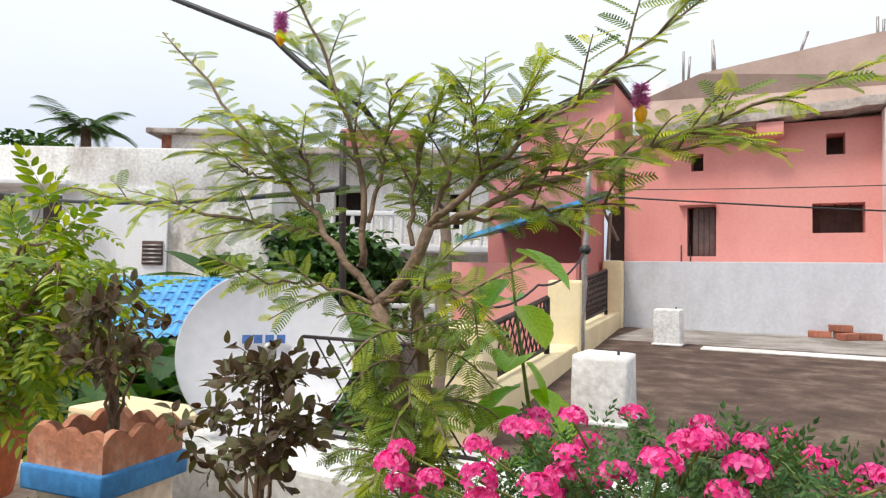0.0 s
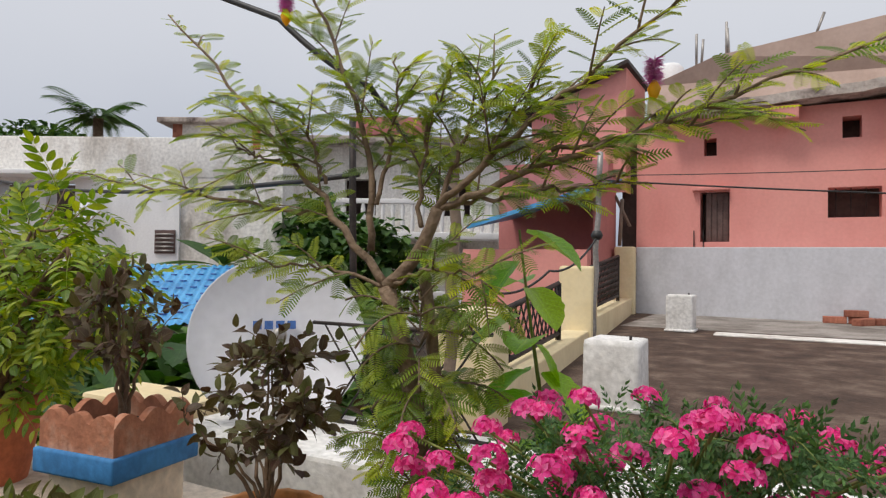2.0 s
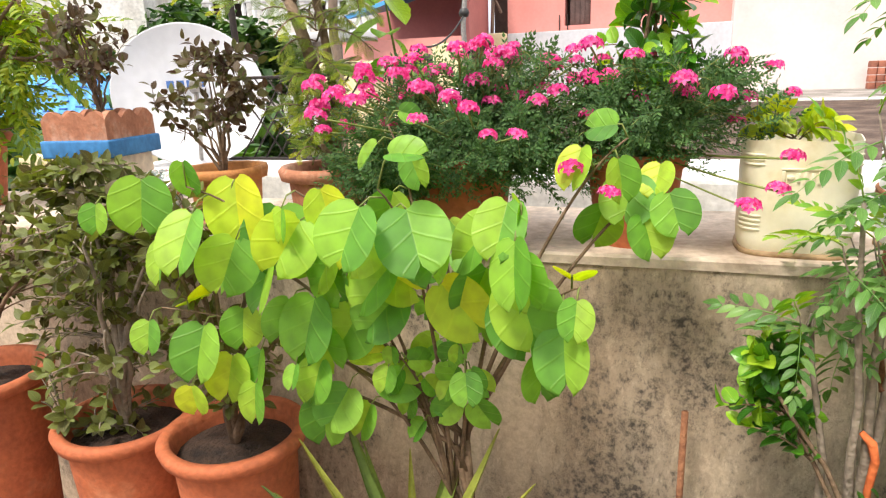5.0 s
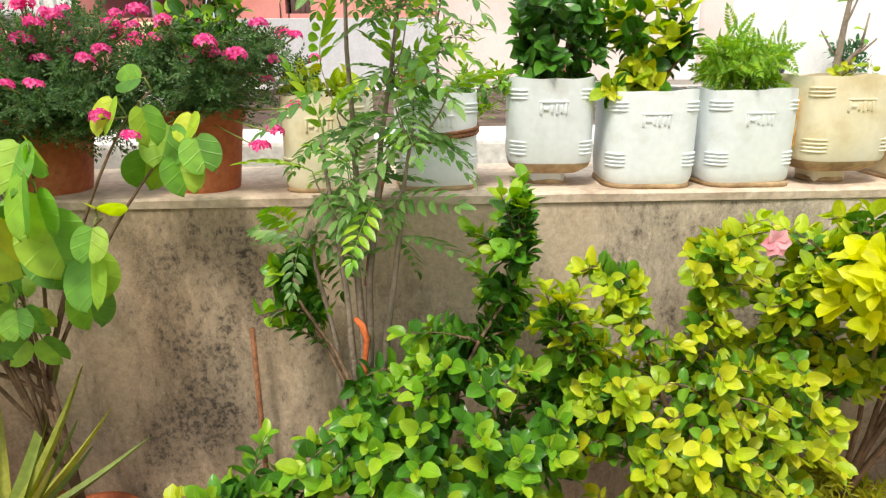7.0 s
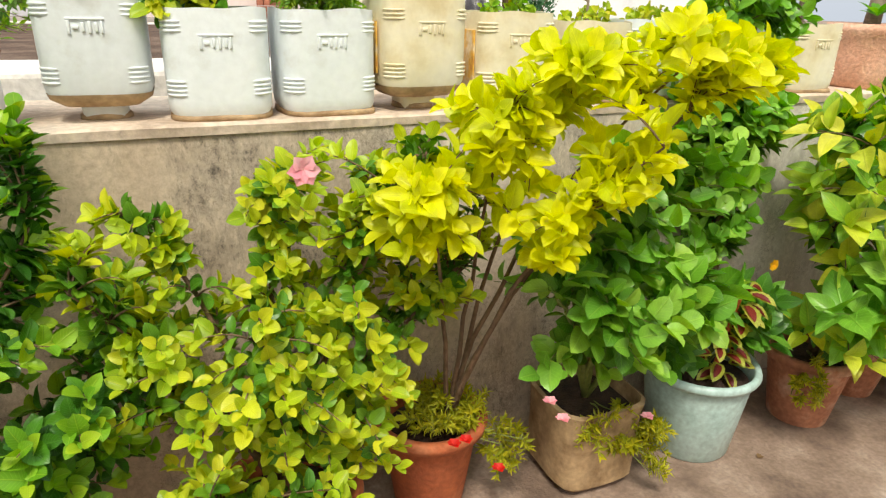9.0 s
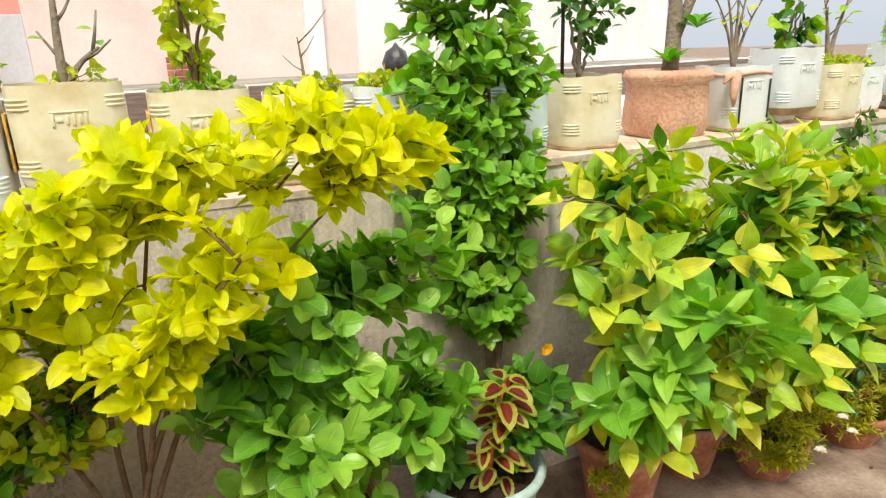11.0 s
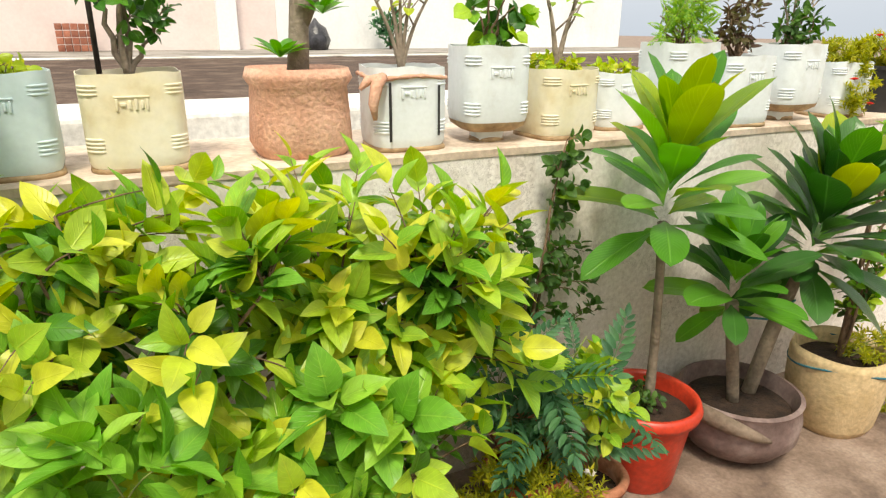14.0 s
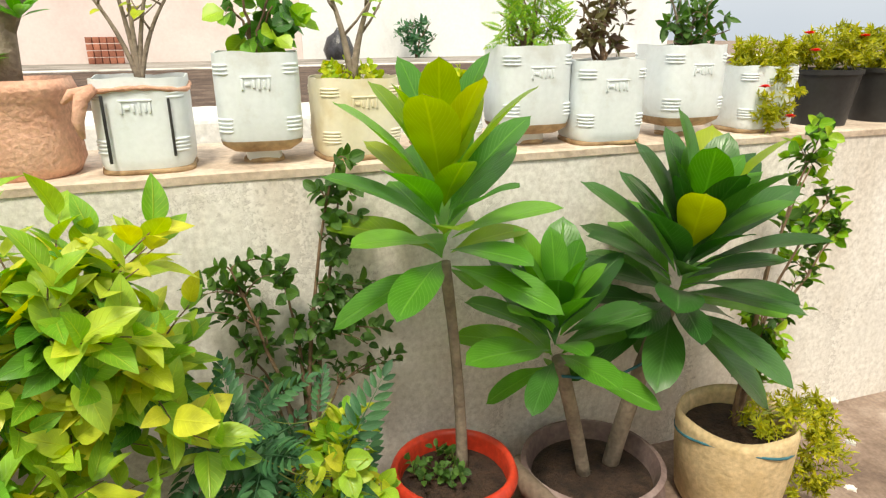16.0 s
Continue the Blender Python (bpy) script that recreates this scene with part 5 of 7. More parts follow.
def limb(a, b, c, r0, r1, first=0.35, young=0.55, twigs=6, reach=(0.08, 0.18)):
    pts = bez(a, b, c, 18)
    pts = [p + Vector([rng.uniform(-0.006, 0.006) for _ in range(3)]) * (0 < i < 17) for i, p in enumerate(pts)]
    st.tube(pts, [0.75 * (r0 + (r1 - r0) * i / 17) for i in range(18)], 7)
    comb_leaves(pts, first, young)
    for k in range(twigs):
        s_ = first * 0.8 + (0.93 - first * 0.8) * (k + 0.5) / twigs
        p, ax = along(pts, s_)
        q = ax.orthogonal().normalized()
        q.rotate(Matrix.Rotation(k * 2.4 + rng.uniform(-0.5, 0.5), 3, ax))
        e = p + (ax * 0.8 + q * 0.8 + Vector((0, 0, 0.15))).normalized() * rng.uniform(*reach) * (1.15 - 0.6 * s_)
        tw = bez(p, p.lerp(e, 0.5) + Vector((0, 0, 0.012)), e, 8)
        st.tube(tw, [0.0022 - 0.0002 * i for i in range(8)], 4)
        comb_leaves(tw, 0.1, young + 0.1)
    return pts


fork, right_fork = Vector((-0.06, -0.01, 0.56)), Vector((0.03, 0.0, 0.69))
st.tube(bez((0, 0, 0.1), (0.03, 0, 0.32), fork, 10), [0.019 - 0.0005 * i for i in range(10)], 9)
st.tube(bez((0.02, 0.02, 0.1), (0.04, 0.03, 0.3), (-0.01, 0.03, 0.58), 8), [0.011] * 8, 7)
st.tube(bez(fork, (0.0, 0, 0.6), right_fork, 6), [0.0125, 0.012, 0.011, 0.011, 0.010, 0.010], 8)
limb(fork, (-0.22, 0.0, 0.74), (-0.63, 0.0, 1.12), 0.011, 0.0022, 0.30, 0.6, 8)
limb((-0.1, 0, 0.62), (-0.07, 0, 0.88), (-0.34, 0.0, 1.23), 0.009, 0.002, 0.25, 0.6, 9)
limb((-0.19, 0, 0.69), (-0.42, 0.0, 0.70), (-0.93, -0.01, 0.80), 0.007, 0.002, 0.2, 0.45, 8)
limb(right_fork, (0.16, 0.0, 0.80), (0.45, 0.0, 0.995), 0.009, 0.002, 0.25, 0.55, 10)
limb(right_fork, (0.25, 0.0, 0.76), (0.65, 0.0, 0.88), 0.009, 0.002, 0.25, 0.6, 11)
limb((0.22, 0, 0.77), (0.36, 0.02, 0.80), (0.52, 0.0, 0.795), 0.005, 0.0018, 0.1, 0.5, 5)
limb(right_fork, (0.18, 0.03, 0.72), (0.36, 0.0, 0.715), 0.006, 0.0018, 0.2, 0.6, 7)
limb((0.0, 0, 0.66), (-0.02, 0.02, 0.82), (0.05, 0.0, 0.915), 0.006, 0.0018, 0.2, 0.55, 7)
limb(right_fork, (0.07, 0.04, 0.84), (0.14, 0.0, 0.91), 0.006, 0.0018, 0.2, 0.55, 7)
limb((-0.09, 0, 0.70), (-0.07, 0.03, 0.85), (-0.04, -0.02, 0.94), 0.006, 0.0018, 0.2, 0.55, 6)
limb((-0.2, 0, 0.74), (-0.26, 0.02, 0.84), (-0.27, 0.0, 0.895), 0.005, 0.0018, 0.15, 0.55, 5)
limb((-0.28, 0, 0.78), (-0.4, 0.0, 0.80), (-0.47, 0.0, 0.855), 0.004, 0.0016, 0.1, 0.5, 4)
limb((0.1, 0, 0.75), (0.15, 0.06, 0.86), (0.19, 0.06, 0.90), 0.005, 0.0018, 0.1, 0.55, 6)
limb(fork, (-0.2, -0.06, 0.62), (-0.33, -0.08, 0.58), 0.005, 0.0016, 0.2, 0.75, 5)
limb(fork, (0.1, -0.06, 0.62), (0.17, -0.08, 0.56), 0.005, 0.0016, 0.2, 0.8, 5)
limb((0.0, 0, 0.64), (0.02, 0.1, 0.76), (-0.12, 0.12, 0.82), 0.005, 0.0016, 0.2, 0.7, 6)
# drooping shoots round the trunk
for k in range(44):
    a = k * 2.4
    z = 0.20 + 0.36 * (k % 15) / 14
    r = rng.uniform(0.07, 0.15)
    o = Vector((0.0, 0, z - 0.02))
    e = Vector((math.cos(a) * r, math.sin(a) * r * 0.8, z + rng.uniform(-0.09, 0.03)))
    sh = bez(o, o.lerp(e, 0.6) + Vector((0, 0, 0.05)), e, 8)
    st.tube(sh, 0.002, 4)
    comb_leaves(sh, 0.2, 0.95, (0.04, 0.062), 0.009)
part("branch", st, M["bark"], t)
part("crown", lv, L["tree"], t)["kind"] = "stuff"
part("young_leaves", yg, L["tree_young"], t, "yellow-green young leaves at the branch ends")["kind"] = "stuff"
for p in ((-0.255, -0.05, 1.055), (0.36, 0.04, 0.875)):
    g = Mesh()
    rr = random.Random(8)
    for k in range(420):
        a, e = rr.uniform(0, 6.28), rr.uniform(-0.5, 0.5)
        d = Vector((math.cos(a) * math.cos(e), math.sin(a) * math.cos(e), math.sin(e)))
        g.blade(SIMPLE, Vector(p) + Vector((0, 0, rr.uniform(-0.012, 0.022))), d, (0.2, 0.1, 1), rr.uniform(0.013, 0.019), 0.22)
    part("flower", g, L["purple_petal"], t, "purple bristly pompom flower")
    part("flower_tip", Mesh().lathe([(0.001, -0.038), (0.007, -0.03), (0.010, -0.02), (0.004, -0.008)], 8, p), L["yellow_petal"], t, "yellow flower tip")
    st = Mesh().tube([Vector(p) + Vector((0.0, 0.0, 0.02)), Vector(p) + Vector((0.03, 0.03, 0.05))], 0.0015, 4)
    part("flower_stalk", st, M["stem_green"], t)

# broad-leaved sapling beside the tree
t = thing("potted_sapling", "slender sapling with broad bright green leaves", "potted plant", (-1.66, 0.28, H))
clay_pot(t, 0.075, 0.12, M["terracotta"])
st = Mesh()
rng = random.Random(31)
pts = bez((0, 0, 0.08), (-0.06, 0, 0.35), (-0.10, 0.0, 0.66), 14)
st.tube(pts, [0.006 - 0.0003 * i for i in range(14)], 6)
part("stem", st, M["stem_green"], t)
shared = Mesh().blade(TOOTHED, (0, 0, 0), (1, 0, 0), (0, 0, 1), 1.0).data("leaf", L["hib_young"])
for k in range(14):
    p = pts[5 + k * 8 // 13]
    a = k * 2.4 + 0.6
    o = new("leaf", shared)
    o.parent = t
    s_ = rng.uniform(0.10, 0.15)
    d = Vector((math.cos(a), 0.6 * math.sin(a) - 0.25, rng.uniform(-0.9, 0.1))).normalized()
    m = d.to_track_quat("X", "Z").to_matrix().to_4x4()
    o.matrix_basis = Matrix.Translation(p) @ m @ Matrix.Diagonal((s_, s_, s_, 1))

# low rusty shrub filling the corner
t = thing("potted_shrub", "low rusty-leaved shrub in a clay pot at the corner", "potted plant", (-2.30, -0.22, 0.0))
clay_pot(t, 0.15, 0.62, M["terracotta"], 0.02)
foliage(t, (0, 0, 0.57), [((-0.05, 0, 0.78), (0.2, 0.16, 0.24), 60), ((0.0, 0.0, 1.05), (0.22, 0.16, 0.12), 60), ((-0.12, 0.12, 1.17), (0.24, 0.1, 0.08), 60)], LANCE, L["reddish"], 41, (0.03, 0.05), 9, 0.1, 9, 0.011, M["stem_grey"], width=1.4)
t = thing("potted_shrub", "rusty-leaved shrub in a tall clay pot beside the wall", "potted plant", (-1.98, -0.22, 0.0))
clay_pot(t, 0.15, 0.63, M["terracotta"], 0.022)
foliage(t, (0, 0, 0.58), [((0.0, 0, 0.88), (0.2, 0.14, 0.2), 45), ((-0.08, 0.02, 1.1), (0.22, 0.14, 0.1), 45)], LANCE, L["reddish"], 42, (0.03, 0.05), 8, 0.1, 8, 0.010, M["stem"], width=1.4)
t = thing("potted_shrub", "rusty-leaved shrub spilling over the coping", "potted plant", (-2.75, -0.25, 0.0))
clay_pot(t, 0.16, 0.7, M["terracotta"], 0.02)
foliage(t, (0, 0, 0.66), [((0.05, 0.1, 1.02), (0.3, 0.2, 0.16), 80)], LANCE, L["reddish"], 43, (0.03, 0.05), 9, 0.1, 9, 0.010, M["stem"], width=1.4)

# drooping-leaved tree at the corner
t = thing("potted_tree", "drooping green-leaved sapling in an orange clay pot on the corner", "potted tree", (-3.25, 0.2, H))
clay_pot(t, 0.13, 0.24, M["terracotta"], 0.015)
foliage(t, (0, 0, 0.2), [((0.0, 0.1, 0.62), (0.36, 0.2, 0.22), 40), ((0.34, 0.0, 0.54), (0.24, 0.14, 0.16), 26), ((0.1, 0.0, 0.36), (0.3, 0.16, 0.14), 18)], CURRY, L["neem"], 51, (0.12, 0.17), 4, 0.16, 6, 0.016, M["stem"], droop=0.8)

# camel-foot bush
t = thing("camel_foot_bush", "camel-foot shrub with large two-lobed light green leaves", "shrub", (-1.42, -0.14, 0.0))
clay_pot(t, 0.12, 0.24, M["terracotta"])
rng = random.Random(61)
st, stalk = Mesh(), Mesh()
shared = [Mesh().blade(BILOBED, (0, 0, 0), (1, 0, 0), (0, 0, 1), 1.0).data("leaf", m_) for m_ in (L["bauhinia"], L["bauhinia"], L["bauhinia_young"])]
# shoots: tip, leaves on it, their size, share of the shoot that is bare
SHOOTS = (((-0.66, -0.22, 1.20), 7, 0.105, 0.45), ((-0.46, -0.24, 1.23), 8, 0.12, 0.5), ((-0.26, -0.2, 1.22), 7, 0.115, 0.5),
          ((-0.09, -0.22, 1.23), 8, 0.115, 0.5), ((0.15, -0.2, 1.18), 9, 0.11, 0.5), ((0.24, -0.16, 1.06), 8, 0.10, 0.5),
          ((-0.60, -0.2, 0.97), 7, 0.105, 0.45), ((-0.30, -0.16, 0.90), 7, 0.095, 0.5), ((-0.52, -0.2, 0.86), 5, 0.105, 0.5),
          ((0.02, -0.12, 0.90), 9, 0.062, 0.4), ((-0.14, -0.1, 0.88), 8, 0.055, 0.4), ((-0.30, -0.06, 1.06), 8, 0.06, 0.35),
          ((0.38, 0.05, 1.22), 5, 0.10, 0.75), ((0.30, 0.0, 1.29), 3, 0.085, 0.8), ((-0.16, 0.0, 1.32), 4, 0.08, 0.7), ((-0.05, -0.02, 1.12), 8, 0.065, 0.4))
for tip, count, size, bare_part in SHOOTS:
    tip = Vector(tip)
    fk = Vector((-0.03 + 0.02 * math.sin(9 * tip.x), -0.01, 0.56 + 0.1 * math.sin(7 * tip.x)))
    pts = bez(fk, (tip.x * 0.55, tip.y * 0.4, fk.z + (tip.z - fk.z) * 0.85), tip, 14)
    st.tube(pts, [0.0055 - 0.0003 * i for i in range(14)], 6)
    st.tube(bez((0.012 * math.sin(5 * tip.x), 0, 0.2), (0.0, 0.0, 0.4), fk, 5), 0.006, 6)
    for k in range(count):
        s_ = bare_part + (1 - bare_part) * k / (count - 1)
        p, ax = along(pts, min(0.999, s_))
        side = ax.cross(Vector((0, -0.8, 0.6))).normalized() * (1 if k % 2 else -1)
        q = p + (side * rng.uniform(0.5, 1.0) + Vector((0, -0.4, rng.uniform(-0.3, 0.6)))) * size * 0.45
        d = (side * rng.uniform(0.1, 0.9) + Vector((0, rng.uniform(-0.5, 0.1), rng.uniform(-1.1, -0.3)))).normalized()
        up = Vector((rng.uniform(-0.7, 0.7), -0.8, rng.uniform(0.3, 1.0)))
        z = size * rng.uniform(0.8, 1.15) * (1 - 0.35 * (k == count - 1))
        stalk.tube([p, p.lerp(q, 0.6) + Vector((0, 0, 0.01)), q], 0.0018, 4)
        u = (up - d * up.dot(d)).normalized()
        o = new("leaf", shared[2 if rng.random() < 0.16 and size > 0.08 else 0])
        o.parent = t
        o.matrix_basis = Matrix.Translation(q) @ Matrix((d, u.cross(d), u)).transposed().to_4x4() @ Matrix.Diagonal((z, z * rng.uniform(0.8, 1.05), z * rng.uniform(0.8, 1.8), 1))
part("stem", st, M["stem"], t)
part("leaf_stalk", stalk, M["stem_green"], t)["kind"] = "stuff"

# ---------------------------------------------------------------- verbena pots
def floret_head(g, p, r, rng):
    p = Vector(p)
    for k in range(13):
        a, e = k * 2.4 + rng.uniform(-0.3, 0.3), 0.15 + 1.3 * (1 - k / 13) ** 0.8
        d = Vector((math.cos(a) * math.sin(e), math.sin(a) * math.sin(e) - 0.15, 0.55 * math.cos(e) + rng.uniform(0, 0.35)))
        c = p + d * r
        for j in range(5):
            b = j * 1.2566 + a
            x = d.orthogonal().normalized()
            x.rotate(Matrix.Rotation(b, 3, d))
            g.blade(PETAL, c, x + d * 0.25, d, r * 0.54, 0.62)


def verbena(at, r, h, label, heads, vols, seed):
    t = thing("potted_flowers", label, "potted plant", at, "verbena pots on the parapet")
    clay_pot(t, r, h, M["terracotta"], 0.004, foot=0.76)
    foliage(t, (0, 0, h - 0.05), vols, LACE, L["verbena"], seed, (0.028, 0.045), 14, 0.12, 10, 0.005, M["stem_green"], width=1.0)
    rng = random.Random(seed)
    s_ = Mesh()
    for p in heads:
        g = Mesh()
        floret_head(g, p, rng.uniform(0.015, 0.023), rng)
        part("flower_head", g, L["pink_petal"], t, "round head of magenta florets")
        s_.tube(bez((rng.uniform(-0.05, 0.05), 0, h), (p[0] * 0.6, p[1] * 0.5, p[2] * 0.7 + 0.05), p, 6), 0.0022, 4)
    part("flower_stalk", s_, M["stem_green"], t)
    return t


rng = random.Random(71)
def heads_in(n, vol):
    out = []
    for _ in range(n):
        p = inside(rng, vol)
        out.append((p.x, p.y, p.z))
    return out


heads = [(-1.459 + 1.5, -0.291 - 0.13, 1.333 - H), (-1.38 + 1.5, -0.253 - 0.13, 1.348 - H), (-1.35 + 1.5, -0.24 - 0.13, 1.302 - H), (-1.299 + 1.5, -0.236 - 0.13, 1.302 - H), (-1.424 + 1.5, -0.217 - 0.13, 1.365 - H), (-1.487 + 1.5, -0.189 - 0.13, 1.381 - H), (-1.667 + 1.5, -0.265 - 0.13, 1.341 - H)]
heads += heads_in(44, ((0.05, -0.05, 0.365), (0.30, 0.2, 0.08))) + heads_in(16, ((-0.22, -0.12, 0.32), (0.15, 0.14, 0.08)))
verbena((-1.50, 0.13, H), 0.115, 0.19, "magenta verbena in a red clay pot on the parapet", heads, [((0.0, -0.05, 0.28), (0.31, 0.22, 0.10), 150), ((0.05, -0.05, 0.36), (0.26, 0.18, 0.06), 60), ((0.0, -0.14, 0.2), (0.30, 0.14, 0.09), 150), ((-0.2, -0.06, 0.14), (0.16, 0.14, 0.1), 80), ((0.2, -0.02, 0.18), (0.14, 0.14, 0.1), 70)], 72)
heads = [(-0.03, -0.34, 0.165), (-0.1, -0.3, 0.2), (0.24, -0.28, 0.166), (0.2, -0.25, 0.13), (0.27, -0.2, 0.21)] + heads_in(24, ((0.05, -0.05, 0.34), (0.26, 0.2, 0.10)))
t = verbena((-1.115, 0.13, H), 0.105, 0.20, "magenta verbena and a leafy cutting in a clay pot", heads, [((0.05, -0.03, 0.26), (0.25, 0.2, 0.11), 160), ((0.06, -0.05, 0.34), (0.2, 0.15, 0.06), 40)], 73)
foliage(t, (0, 0.02, 0.16), [((0.02, 0.03, 0.40), (0.10, 0.09, 0.17), 34), ((0.05, 0.03, 0.58), (0.14, 0.1, 0.1), 20)], OVATE, L["hib_dark"], 74, (0.035, 0.055), 8, 0.1, 4, 0.008, M["stem"], L["hib_young"], 0.4)

# ---------------------------------------------------------------- jars on the parapet
def jar(name_label, x, w, h, mat, neck, seed, y=0.13, turn=0, plant=None):
    t = thing("potted_plant", name_label, "potted plant", (x, y, H), "cut-open jars on the parapet")
    plastic_jar(t, w, h, mat, neck, turn + random.Random(seed).uniform(-6, 6), True, seed)
    if plant:
        plant(t, h - 0.03)
    return t


def leafy(vols, tpl, mat, seed, **k):
    def make(t, z):
        foliage(t, (0, 0, z), [((c[0], c[1], z + c[2]), r, n) for c, r, n in vols], tpl, mat, seed, **k)
    return make


jar("cream plastic jar with a few yellow-green leaves", -0.80, 0.21, 0.23, "jar_cream", False, 1, plant=leafy([((0, 0, 0.05), (0.08, 0.07, 0.04), 12)], OVATE, L["hib_yellow"], 1, size=(0.04, 0.06), per=6, reach=0.06, mains=3, stem=0.004))
t = jar("white plastic jar tied with brown rope, trailing green plant", -0.535, 0.20, 0.235, "jar_white", False, 2, plant=leafy([((0.12, 0.02, 0.02), (0.12, 0.08, 0.08), 34), ((-0.02, -0.08, 0.0), (0.06, 0.05, 0.06), 16), ((0.04, 0.05, 0.2), (0.11, 0.08, 0.14), 26)], LANCE, L["curry"], 2, size=(0.02, 0.04), per=9, reach=0.1, mains=5, stem=0.005, young=L["hib_young"]))
g = Mesh()
pts = [(0.104 * (abs(math.cos(a)) ** 4 + abs(math.sin(a)) ** 4) ** -0.25 * math.cos(a), 0.104 * (abs(math.cos(a)) ** 4 + abs(math.sin(a)) ** 4) ** -0.25 * math.sin(a), 0.125 + 0.018 * math.cos(a)) for a in np.linspace(0, 6.283, 40)]
g.tube(pts, 0.006, 6).tube([(p[0] * 1.01, p[1] * 1.01, p[2] + 0.009) for p in pts], 0.005, 6)
g.tube([(-0.1, -0.08, 0.11), (-0.13, -0.14, 0.03), (-0.15, -0.20, -0.06), (-0.16, -0.32, -0.16)], 0.006, 6)
part("rope", g, M["rope"], t, "brown coir rope tied round the jar")
DG = dict(size=(0.04, 0.06), per=9, reach=0.1, mains=6, stem=0.01)
jar("white plastic jar on its neck with a dark glossy bush", -0.245, 0.21, 0.265, "jar_white", True, 3, 0.15, plant=leafy([((0, 0, 0.13), (0.14, 0.11, 0.13), 50)], OVATE, L["hib_dark"], 3, **DG))
jar("white plastic jar with a green shrub and pinnate seedling", -0.003, 0.225, 0.235, "jar_white", False, 4, plant=leafy([((0.0, 0, 0.16), (0.12, 0.09, 0.13), 36), ((-0.05, -0.05, 0.03), (0.09, 0.05, 0.03), 10)], OVATE, L["hib_dark"], 4, young=L["hib_yellow"], **DG))
jar("white plastic jar with feathery marigold seedlings", 0.238, 0.225, 0.235, "jar_white", False, 5, plant=leafy([((0.0, 0, 0.09), (0.1, 0.08, 0.07), 40)], FERN, L["hib_young"], 5, size=(0.045, 0.07), per=6, reach=0.08, mains=9, stem=0.004, stem_mat=M["stem_green"]))


def bare(tips, seed, leaf=None, per=4, thick=0.01):
    def make(t, z):
        rr = random.Random(seed)
        st, lf = Mesh(), Mesh()
        for tp in tips:
            tp = Vector((tp[0], tp[1], z + tp[2]))
            pts = bez((0, 0, z), (tp.x * 0.2, tp.y * 0.2, z + (tp.z - z) * 0.6), tp, 10)
            st.tube(pts, [thick * (1 - 0.08 * i) for i in range(10)], 6)
            for k in range(3):
                b = pts[4 + k * 2]
                e = b + Vector((rr.uniform(-0.07, 0.07), rr.uniform(-0.04, 0.04), rr.uniform(0.03, 0.1)))
                st.tube([b, b.lerp(e, 0.5) + Vector((0, 0, -0.005)), e], [thick * 0.4, thick * 0.3, thick * 0.2], 4)
                if leaf:
                    for _ in range(per):
                        lf.blade(OVATE, e.lerp(b, rr.random() * 0.5), (rr.uniform(-1, 1), rr.uniform(-1, 1), rr.uniform(-0.2, 0.6)), (0, -0.3, 1), rr.uniform(0.03, 0.05))
        part("stem", st, M["stem_grey"], t)
        if lf.count:
            part("leaves", lf, leaf, t)["kind"] = "stuff"
    return make


def both(*fs):
    def make(t, z):
        for f_ in fs:
            f_(t, z)
    return make


low = lambda s_, m="hib_young", n=14: leafy([((0, 0, 0.03), (0.09, 0.08, 0.03), n)], OVATE, L[m], s_, size=(0.02, 0.035), per=6, reach=0.05, mains=4, stem=0.003)
t = jar("yellowed plastic jar on its neck with a bare curved stem", 0.475, 0.225, 0.265, "jar_cream", True, 6, plant=both(bare([(0.02, 0, 0.3), (0.08, 0.02, 0.1)], 6, L["hib_young"], 1, 0.011), low(6, "hib_yellow", 6)))
part("paper_label", Mesh().box((-0.118, -0.06, 0.09), (-0.113, 0.06, 0.21), 0.001), M["label_red"], t, "faded red and yellow paper label")
t = jar("yellowed plastic jar with a printed label and leafy canes", 0.745, 0.225, 0.235, "jar_cream", False, 7, 0.15, plant=both(leafy([((0.0, 0, 0.2), (0.06, 0.06, 0.16), 26)], OVATE, L["hib_yellow"], 7, size=(0.035, 0.05), per=7, reach=0.08, mains=4, stem=0.007), low(17)))
part("paper_label", Mesh().box((-0.118, -0.06, 0.06), (-0.113, 0.06, 0.19), 0.001), M["label_red"], t, "faded red and yellow paper label")
jar("dusty cream plastic jar with a thin dark stick", 1.0, 0.21, 0.215, "jar_cream", False, 8, plant=both(low(8, "hib_yellow", 20), bare([(-0.01, 0, 0.16)], 8, None, 0, 0.006)))
jar("white plastic jar with small yellow-green leaves", 1.20, 0.20, 0.22, "jar_white", False, 9, plant=low(9, "hib_yellow", 26))
jar("pale blue plastic jar with yellowish succulent sprigs", 1.585, 0.20, 0.22, "jar_blue", False, 10, plant=low(10, "hib_yellow", 26))
t = jar("yellowed round plastic tub with a leafy sapling", 1.84, 0.215, 0.215, "jar_cream", False, 11, plant=leafy([((0.03, 0, 0.2), (0.11, 0.09, 0.13), 26)], OVATE, L["hib_dark"], 11, size=(0.035, 0.05), per=6, reach=0.08, mains=4, stem=0.009, stem_mat=M["stem_grey"]))
part("black_stick", Mesh().tube([(-0.06, 0, 0.12), (-0.06, 0, 0.62)], 0.006, 6), M["iron"], t)

